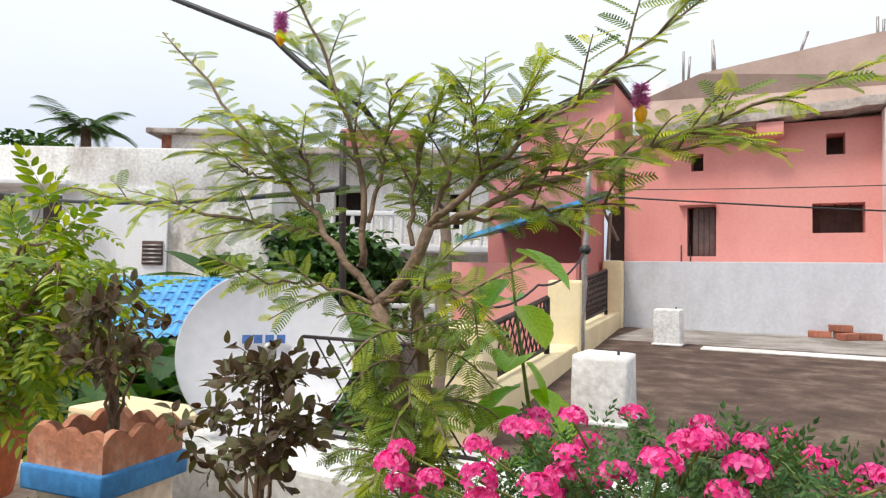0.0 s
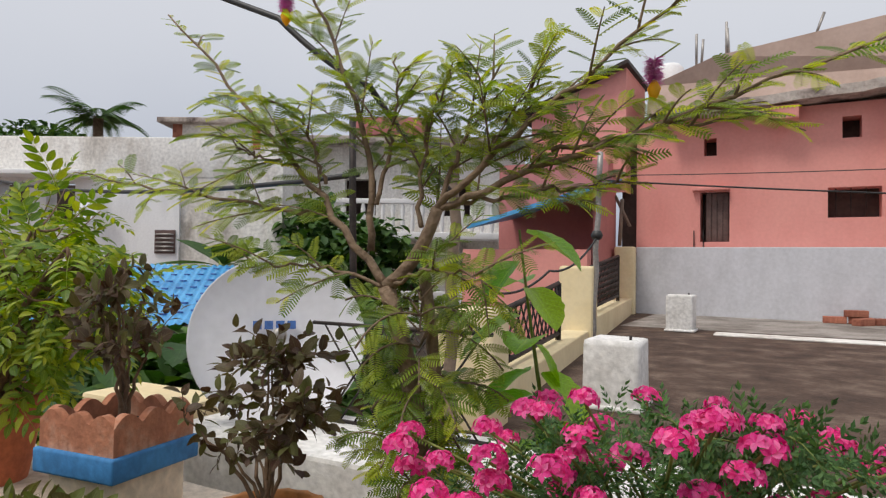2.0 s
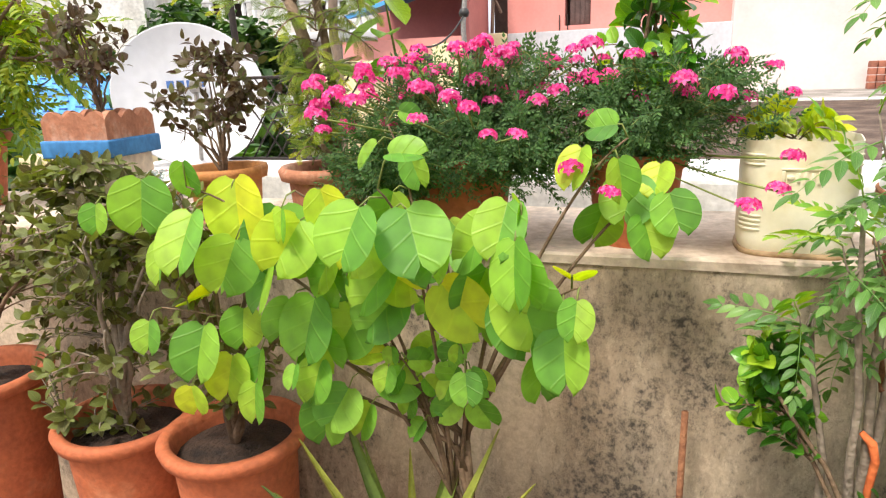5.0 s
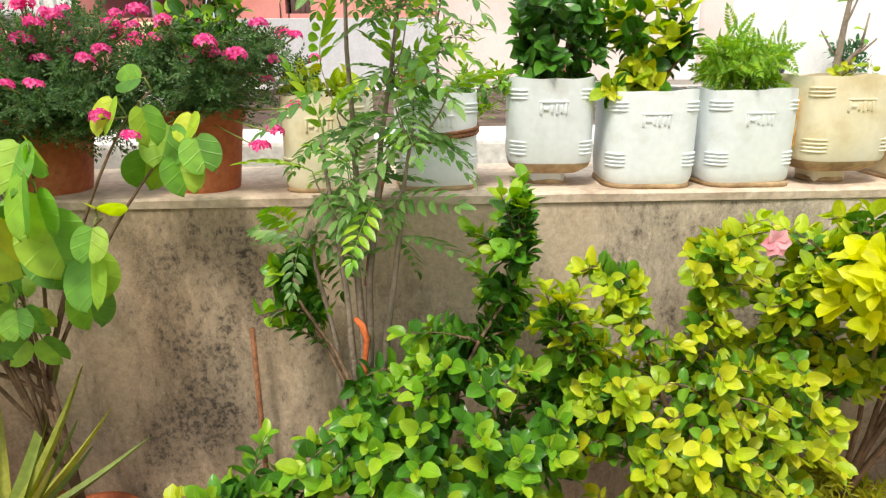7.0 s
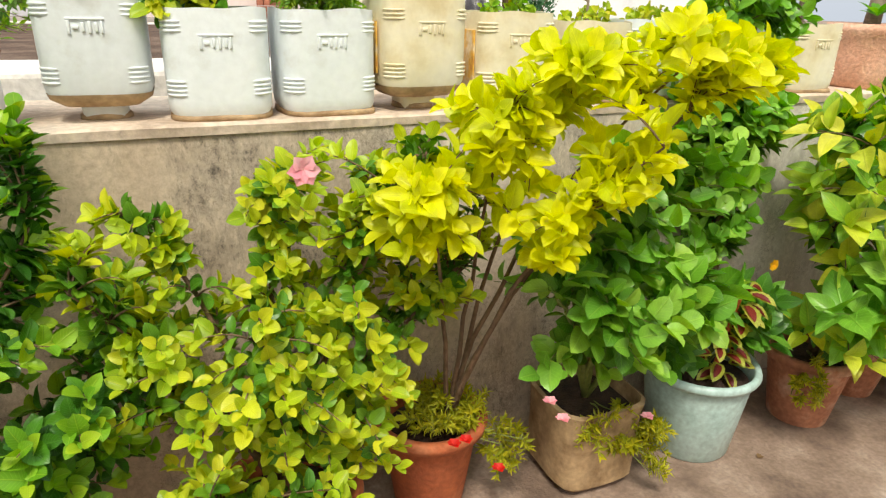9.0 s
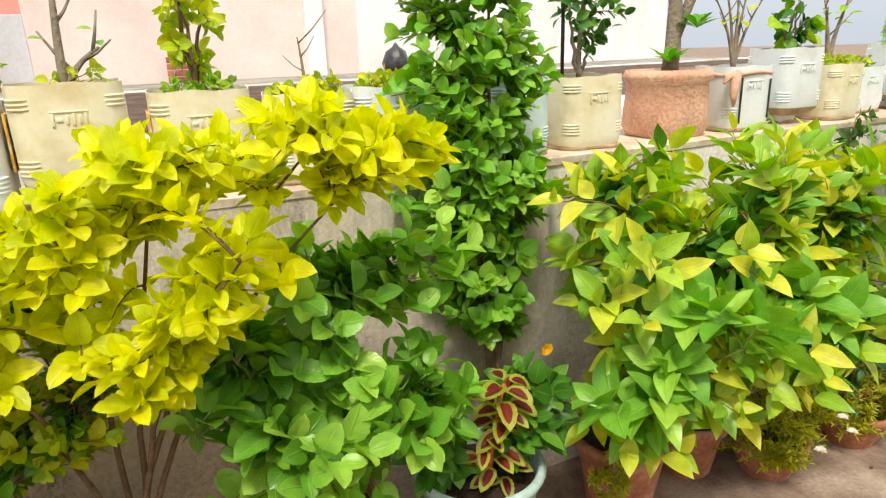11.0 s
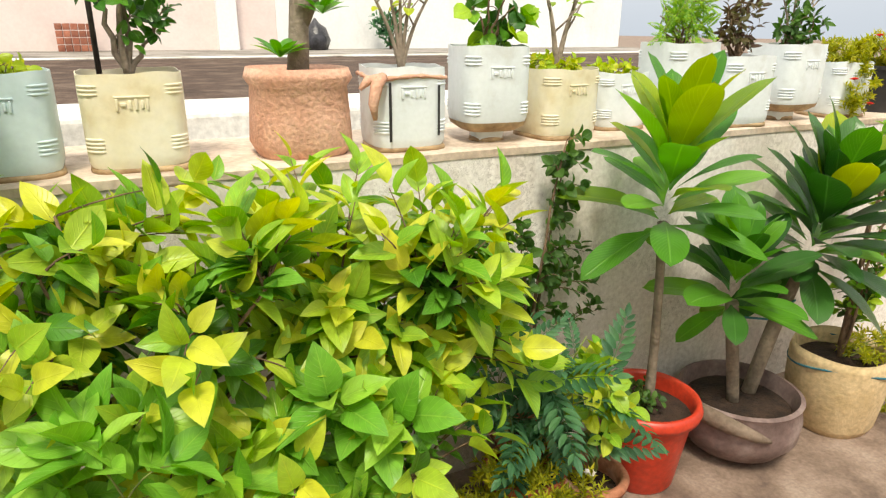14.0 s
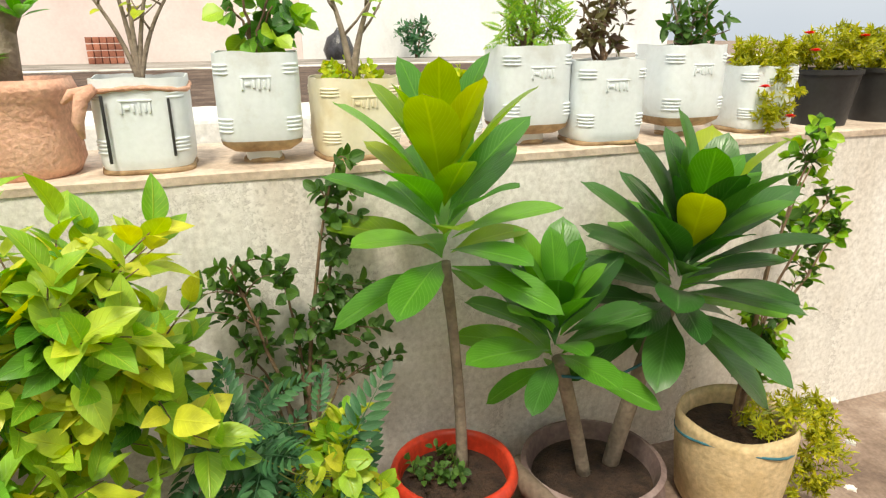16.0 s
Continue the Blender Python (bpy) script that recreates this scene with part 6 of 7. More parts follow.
t = thing("potted_plant", "desert-rose in a tub wrapped with salmon sackcloth", "potted plant", (2.225, 0.15, H))
part("sack", Mesh().lathe([(0.02, 0), (0.11, 0.0), (0.125, 0.03), (0.12, 0.1), (0.115, 0.17), (0.128, 0.19), (0.12, 0.215), (0.105, 0.2), (0.1, 0.17)], 40, squash=3, wob=0.02, seed=4), M["cloth_orange"], t)
soil_disc(t, 0.107, 0.18, 3)
part("trunk", Mesh().tube([(0, 0, 0.17), (0.01, 0, 0.28), (0.02, 0.01, 0.42), (-0.03, 0.01, 0.6)], [0.03, 0.026, 0.022, 0.018], 9).tube([(0.01, 0, 0.3), (0.09, 0, 0.46), (0.1, 0, 0.6)], [0.02, 0.016, 0.012], 8), M["stem_grey"], t)
g = Mesh()
rr = random.Random(14)
for c in ((-0.05, -0.05, 0.24), (0.06, -0.05, 0.34), (0.11, 0, 0.55)):
    for k in range(12):
        a = k * 2.4
        g.blade(OBOV, c, (math.cos(a), math.sin(a), rr.uniform(0.4, 1.3)), (0, 0, 1), rr.uniform(0.06, 0.085), 1.05)
part("leaves", g, L["plum"], t)
t = jar("torn white plastic jar tied with orange rag, bare twiggy plant", 2.50, 0.205, 0.215, "jar_white", False, 13, plant=bare([(-0.12, 0, 0.26), (0.0, 0, 0.3), (0.13, 0, 0.26), (-0.05, 0.03, 0.32), (0.07, 0.02, 0.3)], 13, L["hib_yellow"], 1, 0.007))
loop = [(0.104 * (abs(math.cos(q)) ** 4.2 + abs(math.sin(q)) ** 4.2) ** (-1 / 4.2) * math.cos(q), 0.104 * (abs(math.cos(q)) ** 4.2 + abs(math.sin(q)) ** 4.2) ** (-1 / 4.2) * math.sin(q), 0.19 + 0.004 * math.sin(3 * q)) for q in np.linspace(-2.3, 3.98, 44)]
g = Mesh().tube(loop, [0.0055 + 0.0015 * math.sin(2.3 * k) for k in range(44)], 7)
g.tube([(-0.085, -0.095, 0.195), (-0.11, -0.112, 0.175), (-0.122, -0.118, 0.13), (-0.118, -0.118, 0.09)], [0.012, 0.016, 0.013, 0.005], 8)
g.tube([(-0.085, -0.095, 0.195), (-0.13, -0.10, 0.185), (-0.15, -0.10, 0.165)], [0.010, 0.012, 0.005], 8)
part("rag", g, M["cloth_orange"], t, "salmon rag knotted round the jar")
part("tear", Mesh().box((-0.076, -0.108, 0.03), (-0.069, -0.104, 0.18), 0.002), M["black_plastic"], t, "dark split in the wall")
part("tear", Mesh().box((0.060, -0.108, 0.04), (0.066, -0.104, 0.17), 0.002), M["black_plastic"], t, "dark split in the wall")
jar("white plastic jar on its neck with broad seedling leaves", 2.765, 0.20, 0.265, "jar_white", True, 14, plant=leafy([((0.02, 0, 0.12), (0.1, 0.08, 0.1), 12)], ROUND, L["hib_dark"], 14, size=(0.05, 0.07), per=5, reach=0.08, mains=5, stem=0.006, young=L["hib_young"]))
jar("yellowed plastic jar with a dark branching stem", 3.0, 0.21, 0.20, "jar_cream", False, 15, plant=both(bare([(-0.06, 0, 0.26), (0.08, 0, 0.26)], 15, L["hib_young"], 2, 0.011), low(15, "hib_yellow", 26)))
jar("white plastic jar with small green sprigs", 3.27, 0.19, 0.18, "jar_white", False, 16, 0.2, plant=low(16, "hib_yellow", 20))
jar("white plastic jar on its neck with feathery shoots", 3.50, 0.21, 0.27, "jar_white", True, 17, 0.15, plant=leafy([((0.0, 0, 0.1), (0.1, 0.08, 0.1), 26)], FERN, L["hib_young"], 17, size=(0.04, 0.06), per=6, reach=0.09, mains=8, stem=0.006))
jar("white plastic jar with a purplish twiggy shrub", 3.71, 0.205, 0.23, "jar_white", False, 18, 0.1, plant=leafy([((0.0, 0, 0.14), (0.11, 0.08, 0.1), 30)], LANCE, L["tulsi"], 18, size=(0.03, 0.045), per=7, reach=0.08, mains=6, stem=0.007))
jar("white plastic jar on its neck with upright brown shoots", 3.995, 0.215, 0.265, "jar_white", True, 19, plant=both(bare([(-0.08, 0, 0.2), (0.0, 0, 0.24), (0.12, 0, 0.2), (0.18, 0, 0.22)], 19, L["rose"], 2, 0.006), leafy([((0.05, 0, 0.08), (0.12, 0.08, 0.07), 26)], LANCE, L["rose"], 20, size=(0.04, 0.06), per=6, reach=0.1, mains=8, stem=0.005)))


def portulaca(t, z, vols, seed, flowers=(), petal="red_petal"):
    foliage(t, (0, 0, z), vols, NEEDLE, L["portulaca"], seed, (0.018, 0.032), 22, 0.12, 12, 0.004, M["stem_green"], width=0.8, spread=80)
    for p in flowers:
        g = Mesh()
        for k in range(9):
            a = k * 2.4
            g.blade(PETAL, p, (math.cos(a), math.sin(a), 0.4 + 0.08 * k), (0, 0, 1), 0.018, 1)
        part("flower", g, L[petal], t, "small ruffled flower")


t = jar("white plastic jar with flowering portulaca", 4.285, 0.20, 0.20, "jar_white", False, 21)
portulaca(t, 0.16, [((0.02, -0.02, 0.22), (0.13, 0.11, 0.07), 70), ((-0.02, -0.12, 0.1), (0.09, 0.04, 0.1), 30)], 21, [(0.1, -0.12, 0.24), (-0.08, -0.13, 0.14), (0.14, -0.05, 0.29), (0.02, -0.14, 0.05)])
for x, sd in ((4.59, 22), (4.86, 23)):
    t = thing("potted_plant", "portulaca in a black nursery pot on the parapet", "potted plant", (x, 0.15, H), "black pots on the parapet")
    part("pot", Mesh().lathe([(0.01, 0), (0.085, 0), (0.11, 0.165), (0.115, 0.165), (0.115, 0.18), (0.104, 0.18), (0.1, 0.14)], 30), M["black_plastic"], t, auto=40)
    soil_disc(t, 0.1, 0.155)
    portulaca(t, 0.16, [((0, -0.01, 0.24), (0.15, 0.12, 0.07), 90)], sd, [(0.03, -0.1, 0.28)])
t = jar("white plastic jar with trailing portulaca", 5.12, 0.21, 0.2, "jar_cream", False, 24)
portulaca(t, 0.16, [((0, -0.02, 0.22), (0.14, 0.11, 0.08), 80)], 24)
t = thing("rubbish_bag", "black plastic rubbish bag with pale paper against the wall", "bag", (4.15, 7.3, R + 0.004))
part("bag", Mesh().lathe([(0.02, 0), (0.16, 0.0), (0.2, 0.12), (0.14, 0.28), (0.05, 0.34), (0.01, 0.4)], 24, wob=0.06, seed=2), M["black_bag"], t)
t = thing("brick_screen", "small terracotta lattice block against the wall", "lattice block", (1.35, 7.45, R + 0.004))
for i in range(4):
    for k in range(5):
        part("brick", Mesh().box((-0.2 + 0.08 * k, -0.05, 0.08 * i), (-0.2 + 0.08 * k + 0.07, 0.05, 0.08 * i + 0.07), 0.004), M["brick"], t)
t = thing("small_bush", "small green bush against the white wall", "bush", (5.2, 7.3, R + 0.004))
foliage(t, (0, 0, 0), [((0, 0, 0.28), (0.3, 0.2, 0.25), 40)], LANCE, L["fern"], 26, (0.08, 0.12), 8, 0.2, 6, 0.012)
t = thing("shuttered_window", "grey-brown shuttered window in the pale wall", "window", (2.0, 7.64, 2.3))
part("shutter", Mesh().box((-0.45, -0.02, 0), (0.45, 0.006, 0.8), 0.006), M["shutter"], t)

# ---------------------------------------------------------------- planting along the foot of the parapet
t = thing("aloe_plant", "spiky grey-green aloe in a clay pot on the floor", "potted plant", (-1.52, -0.28, 0))
clay_pot(t, 0.13, 0.36, M["terracotta"])
rr = random.Random(81)
shared = Mesh().blade(SWORD, (0, 0, 0), (1, 0, 0), (0, 0, 1), 1.0, 1.0).data("leaf", L["aloe"])
for k in range(20):
    a = k * 2.4
    el = rr.uniform(0.5, 1.9) if k < 14 else rr.uniform(0.2, 0.5)
    d = Vector((math.cos(a), math.sin(a) * 0.7, el)).normalized()
    up = Vector((-d.x, -d.y, 1.2))
    u = (up - d * up.dot(d)).normalized()
    s_ = rr.uniform(0.28, 0.44)
    o = new("leaf", shared)
    o.parent = t
    o.matrix_basis = Matrix.Translation((0.02 * math.cos(a), 0.02 * math.sin(a), 0.32)) @ Matrix((d, u.cross(d), u)).transposed().to_4x4() @ Matrix.Diagonal((s_, s_ * 1.0, s_, 1))

t = thing("jade_plant", "low yellow-green leafy plant in a clay pot", "potted plant", (-1.02, -0.36, 0))
clay_pot(t, 0.12, 0.26, M["terracotta"])
foliage(t, (0, 0, 0.22), [((0, 0, 0.36), (0.2, 0.12, 0.09), 40)], ROUND, L["hib_dark"], 82, (0.03, 0.05), 8, 0.08, 7, 0.007, M["stem_green"], L["hib_yellow"], 0.5)
t = thing("iron_rod", "rusty iron rod standing by the wall", "rod", (-0.99, -0.05, 0))
part("rod", Mesh().tube([(0, 0, 0), (0, 0, 0.72)], 0.007, 6), M["rope"], t)

t = thing("curry_tree", "curry-leaf sapling with drooping pinnate leaves tied with rag", "sapling", (-0.71, -0.2, 0))
clay_pot(t, 0.13, 0.25, M["terracotta"])
foliage(t, (0, 0, 0.2), [((-0.02, 0, 1.08), (0.15, 0.1, 0.14), 9), ((0.06, 0, 1.33), (0.15, 0.1, 0.16), 12), ((0.05, 0, 1.55), (0.16, 0.1, 0.12), 8)], CURRY, L["curry"], 83, (0.11, 0.16), 4, 0.16, 5, 0.012, M["stem_grey"], droop=0.85, main_tips=[(0.0, 0, 1.5), (0.1, 0.02, 1.45), (-0.06, -0.03, 1.2), (0.12, -0.02, 1.2), (-0.1, 0.02, 1.0)], young=L["hib_young"], young_part=0.2)
part("rag", Mesh().tube([(-0.012, -0.006, 0.805), (0.004, -0.014, 0.79), (0.012, -0.014, 0.76), (0.006, -0.018, 0.70), (0.014, -0.02, 0.64)], [0.005, 0.008, 0.007, 0.006, 0.003], 7), M["orange_rag"], t, "orange rag strip tied round the canes")

HB = dict(per=12, reach=0.11, stem=0.010)
t = thing("hibiscus_bush", "dense dark green hibiscus bush against the parapet", "shrub", (-0.62, -0.32, 0))
clay_pot(t, 0.15, 0.26, M["terracotta"])
foliage(t, (0, 0, 0.2), [((-0.08, -0.03, 0.42), (0.42, 0.2, 0.22), 120), ((0.14, 0, 0.56), (0.3, 0.2, 0.2), 100), ((0.22, 0.12, 0.94), (0.075, 0.07, 0.22), 36), ((0.06, 0.05, 0.72), (0.12, 0.1, 0.12), 18), ((-0.26, 0.18, 0.80), (0.09, 0.06, 0.05), 10), ((-0.22, 0.16, 0.9), (0.05, 0.05, 0.05), 7), ((0.36, 0.1, 0.72), (0.14, 0.1, 0.1), 26)], TOOTHED, L["hib_dark"], 84, (0.034, 0.058), mains=9, young=L["hib_young"], young_part=0.32, **HB)
t = thing("hibiscus_bush", "yellow-green hibiscus bush in a clay pot", "shrub", (0.02, -0.3, 0))
clay_pot(t, 0.15, 0.28, M["terracotta"])
foliage(t, (0, 0, 0.24), [((-0.02, -0.05, 0.60), (0.30, 0.2, 0.2), 150), ((-0.25, 0.0, 0.84), (0.12, 0.1, 0.11), 40), ((0.12, 0.05, 0.88), (0.18, 0.14, 0.14), 90), ((0.0, -0.1, 0.42), (0.28, 0.18, 0.1), 70), ((0.34, 0.08, 0.74), (0.18, 0.12, 0.18), 90), ((0.36, 0.08, 0.94), (0.16, 0.1, 0.08), 36)], TOOTHED, L["hib_mid"], 85, (0.03, 0.05), mains=10, young=L["hib_yellow"], young_part=0.5, **HB)
g = Mesh()
for k in range(6):
    a = k * 1.05
    g.blade(PETAL, (0.055, -0.10, 1.018), (math.cos(a), -0.5, math.sin(a)), (0, -1, 0.2), 0.03, 0.9)
part("flower", g, L["rose_petal"], t, "small pale pink flower")

t = thing("potted_flowers", "red portulaca in an orange clay pot on the floor", "potted plant", (0.42, -0.15, 0))
clay_pot(t, 0.135, 0.28, M["terracotta"], 0.02)
portulaca(t, 0.24, [((0.02, -0.03, 0.31), (0.13, 0.1, 0.05), 80), ((0.16, -0.12, 0.2), (0.08, 0.08, 0.08), 25)], 86, [(0.0, -0.22, 0.34), (-0.02, -0.2, 0.32), (0.08, -0.24, 0.25)])

# golden hibiscus arching over the path
t = thing("golden_hibiscus", "bright golden-leaved hibiscus arching over its neighbours", "shrub", (0.36, -0.42, 0))
foliage(t, (0.1, 0.24, 0.24), [((-0.06, 0.0, 0.92), (0.10, 0.09, 0.10), 22), ((0.07, 0.02, 1.04), (0.12, 0.09, 0.10), 28), ((0.22, 0.0, 1.15), (0.15, 0.10, 0.07), 34), ((0.33, -0.08, 1.0), (0.09, 0.08, 0.1), 18), ((0.18, -0.06, 0.9), (0.11, 0.08, 0.09), 18), ((0.46, -0.03, 1.2), (0.15, 0.09, 0.06), 28), ((0.62, -0.05, 1.17), (0.09, 0.08, 0.07), 16)], TOOTHED, L["bright"], 87, (0.042, 0.074), per=11, reach=0.12, mains=8, stem=0.008, width=0.9,
        main_tips=[(-0.05, 0.0, 0.95), (0.1, 0.02, 1.08), (0.25, 0.0, 1.16), (0.34, -0.15, 1.05), (0.5, -0.03, 1.2), (0.62, -0.05, 1.18)])

t = thing("potted_hibiscus", "broad-leaved hibiscus and portulaca in a brown square tub", "potted plant", (0.88, -0.2, 0))
part("tub", Mesh().lathe([(0.02, 0), (0.10, 0), (0.125, 0.03), (0.13, 0.24), (0.135, 0.27), (0.125, 0.275), (0.118, 0.2)], 36, squash=5, wob=0.01), M["jar_dirt"], t, auto=35)
soil_disc(t, 0.118, 0.23, 5)
foliage(t, (0, 0, 0.24), [((-0.24, -0.1, 0.7), (0.13, 0.12, 0.14), 12), ((-0.05, -0.16, 0.58), (0.28, 0.16, 0.18), 48), ((0.0, -0.1, 0.82), (0.26, 0.14, 0.16), 40), ((0.16, -0.1, 0.9), (0.18, 0.1, 0.12), 18), ((0.2, -0.1, 0.6), (0.14, 0.12, 0.14), 18)], TOOTHED, L["hib_mid"], 88, (0.055, 0.095), width=1.1, per=8, reach=0.24, mains=8, stem=0.009, stem_mat=M["stem_green"], young=L["fresh"], young_part=0.55)
portulaca(t, 0.23, [((0.0, -0.14, 0.22), (0.14, 0.06, 0.08), 40), ((0.14, -0.15, 0.12), (0.08, 0.08, 0.1), 30)], 89, [(-0.3, -0.26, 0.462), (-0.29, -0.3, 0.44), (0.02, -0.23, 0.318)], "rose_petal")

t = thing("climber_column", "tall narrow column of glossy green leaves against the parapet", "shrub", (1.40, -0.09, 0))
clay_pot(t, 0.10, 0.2, M["terracotta"])
foliage(t, (0, 0, 0.16), [((-0.04, 0, 0.74), (0.18, 0.1, 0.18), 60), ((-0.06, 0, 1.0), (0.23, 0.12, 0.2), 110), ((-0.06, 0, 1.28), (0.23, 0.12, 0.2), 100), ((-0.07, 0.02, 1.52), (0.20, 0.09, 0.15), 46)], OVATE, L["hib_mid"], 90, (0.04, 0.066), per=10, reach=0.17, stem=0.01, width=1.1, young=L["fresh"], young_part=0.45,
        main_tips=[(0, 0, 1.6), (-0.12, 0, 1.5), (0.06, 0, 1.4), (-0.05, 0, 1.2), (0.05, -0.03, 0.9)])
part("rag", Mesh().tube([(0.0, -0.02, 0.67), (0.02, 0.03, 0.66), (0.03, 0.035, 0.60), (0.025, 0.03, 0.56)], [0.012, 0.018, 0.015, 0.006], 7), M["orange_rag"], t, "orange rag tied round the stem")

t = thing("potted_coleus", "maroon and lime coleus in a pale aqua plastic tub", "potted plant", (1.28, -0.22, 0))
part("tub", Mesh().lathe([(0.01, 0), (0.12, 0), (0.126, 0.008), (0.160, 0.265), (0.156, 0.275), (0.150, 0.2)], 40), M["aqua"], t, auto=40)
part("rim", Mesh().lathe([(0.160, 0.265), (0.174, 0.267), (0.178, 0.277), (0.173, 0.290), (0.162, 0.293), (0.155, 0.285), (0.152, 0.25)], 40), M["aqua"], t)
part("handle", Mesh().box((0.174, -0.02, 0.262), (0.196, 0.02, 0.278), 0.004), M["aqua"], t)
soil_disc(t, 0.152, 0.24)
rr = random.Random(91)
st = Mesh().tube([(0, -0.05, 0.22), (0.0, -0.07, 0.38), (0.03, -0.08, 0.55)], [0.008, 0.007, 0.004], 6)
part("stem", st, M["orange_rag"], t)
outer = Mesh().blade(TOOTHED, (0, 0, 0), (1, 0, 0), (0, 0, 1), 1.0, 0.8).data("leaf", L["coleus_edge"])
inner = Mesh().blade(TOOTHED, (0.12, 0, 0.012), (1, 0, 0), (0, 0, 1), 0.72, 0.6).data("blotch", L["coleus_red"])
for k in range(34):
    s_ = 1 - k / 34
    p = Vector((0.03 * s_ * s_ + 0.05 * math.sin(k * 2.1) * (1 - s_), -0.06 - 0.03 * s_, 0.25 + 0.32 * s_))
    a = k * 1.5708 + (k // 2) * 0.4
    d = Vector((math.cos(a), math.sin(a) - 0.2, rr.uniform(-0.5, 0.35))).normalized()
    up = Vector((0, -0.4, 1))
    u = (up - d * up.dot(d)).normalized()
    z = rr.uniform(0.075, 0.11) * (0.7 + 0.3 * s_)
    m = Matrix.Translation(p) @ Matrix((d, u.cross(d), u)).transposed().to_4x4() @ Matrix.Diagonal((z, z, z, 1))
    o = new("leaf", outer)
    o.parent = t
    o.matrix_basis = m
    q = new("blotch", inner)
    q.parent = o
foliage(t, (0.06, 0.03, 0.23), [((0.12, -0.03, 0.42), (0.13, 0.1, 0.12), 26), ((-0.12, 0.0, 0.38), (0.08, 0.08, 0.1), 14)], LANCE, L["big"], 92, (0.06, 0.09), per=7, reach=0.12, mains=6, stem=0.006, stem_mat=M["stem_green"], width=1.5)
g = Mesh()
for k in range(7):
    a = k * 0.9
    g.blade(PETAL, (0.19, -0.03, 0.585), (math.cos(a), -0.5, math.sin(a)), (0, -1, 0.2), 0.02, 1)
part("flower", g, L["yellow_petal"], t, "small yellow flower")

t = thing("broad_leaf_bush", "large green bush with lime-yellow pointed tips in a clay pot", "shrub", (1.74, -0.25, 0))
clay_pot(t, 0.135, 0.26, M["terra_old"], 0.016)
foliage(t, (0, 0, 0.22), [((0.1, -0.1, 0.75), (0.38, 0.22, 0.22), 60), ((0.3, -0.05, 0.95), (0.4, 0.2, 0.16), 60), ((-0.1, 0.02, 0.9), (0.2, 0.14, 0.16), 22), ((0.22, -0.3, 0.55), (0.3, 0.12, 0.12), 24), ((0.5, -0.12, 0.7), (0.18, 0.16, 0.2), 26), ((0.72, -0.12, 0.86), (0.18, 0.14, 0.17), 34), ((0.72, -0.14, 0.6), (0.16, 0.14, 0.16), 24), ((0.0, -0.15, 0.42), (0.28, 0.15, 0.12), 24)], leaf_tpl("point", 9, 0.22, 0.22), L["big"], 93, (0.075, 0.125), per=8, reach=0.16, mains=12, stem=0.010, width=1.15, spread=78, face_up=0.35, young=L["big_young"], young_part=0.65)
foliage(t, (0.02, -0.02, 0.22), [((0.0, -0.30, 0.66), (0.22, 0.08, 0.10), 7), ((0.36, -0.26, 0.58), (0.2, 0.08, 0.12), 8), ((-0.12, -0.2, 0.5), (0.14, 0.1, 0.1), 6)], leaf_tpl("point", 9, 0.22, 0.22), L["fresh"], 193, (0.10, 0.15), per=9, reach=0.06, mains=7, stem=0.007, stem_mat=M["stem_green"], width=1.2, spread=82, face_up=0.3)
portulaca(t, 0.22, [((-0.12, -0.1, 0.2), (0.06, 0.06, 0.1), 26)], 94)
t = thing("clay_pot", "old clay pot half hidden under the foliage", "pot", (2.06, -0.2, 0))
clay_pot(t, 0.12, 0.2, M["terra_old"], 0.014)

for (x, y, r, fl, sd) in ((2.27, -0.34, 0.23, [(0.1, -0.16, 0.24), (-0.05, -0.2, 0.2), (0.18, -0.15, 0.16)], 95), (2.66, -0.36, 0.22, [(-0.02, -0.13, 0.22), (0.07, -0.16, 0.16), (0.15, -0.05, 0.22)], 96)):
    t = thing("potted_portulaca", "mound of yellow-green portulaca with white and pink flowers", "potted plant", (x, y, 0))
    clay_pot(t, 0.11, 0.13, M["terra_old"], 0.012)
    portulaca(t, 0.10, [((0, 0, 0.17), (r, r * 0.75, 0.13), 210)], sd, fl, "white_petal")

t = thing("rose_bush", "thin dark rose bush against the parapet", "shrub", (2.80, -0.1, 0))
clay_pot(t, 0.1, 0.2, M["terra_old"])
foliage(t, (0, 0, 0.16), [((0.03, 0.0, 0.62), (0.25, 0.06, 0.16), 40), ((-0.12, 0, 0.75), (0.14, 0.05, 0.12), 18), ((0.12, 0.02, 0.95), (0.06, 0.04, 0.16), 14)], OVATE, L["rose"], 97, (0.03, 0.048), per=8, reach=0.1, mains=7, stem=0.008, width=1.1)
t = thing("fern_leaf_plant", "bluish-green plant with long pinnate leaves", "potted plant", (2.69, -0.28, 0))
clay_pot(t, 0.1, 0.2, M["terracotta"])
foliage(t, (0, 0, 0.16), [((0.0, -0.03, 0.48), (0.20, 0.14, 0.15), 13), ((0.05, -0.05, 0.35), (0.2, 0.14, 0.1), 8)], FERN, L["fern"], 98, (0.14, 0.21), per=3, reach=0.12, mains=6, stem=0.006, stem_mat=M["stem_green"], droop=0.5)
t = thing("lime_leaf_plant", "small lime-green leafy plant in a clay pot", "potted plant", (2.86, -0.36, 0))
clay_pot(t, 0.085, 0.18, M["terra_old"])
foliage(t, (0, 0, 0.14), [((0.0, 0, 0.42), (0.10, 0.09, 0.14), 22)], OVATE, L["big_young"], 99, (0.05, 0.075), per=7, reach=0.12, mains=6, stem=0.005, stem_mat=M["stem_green"])


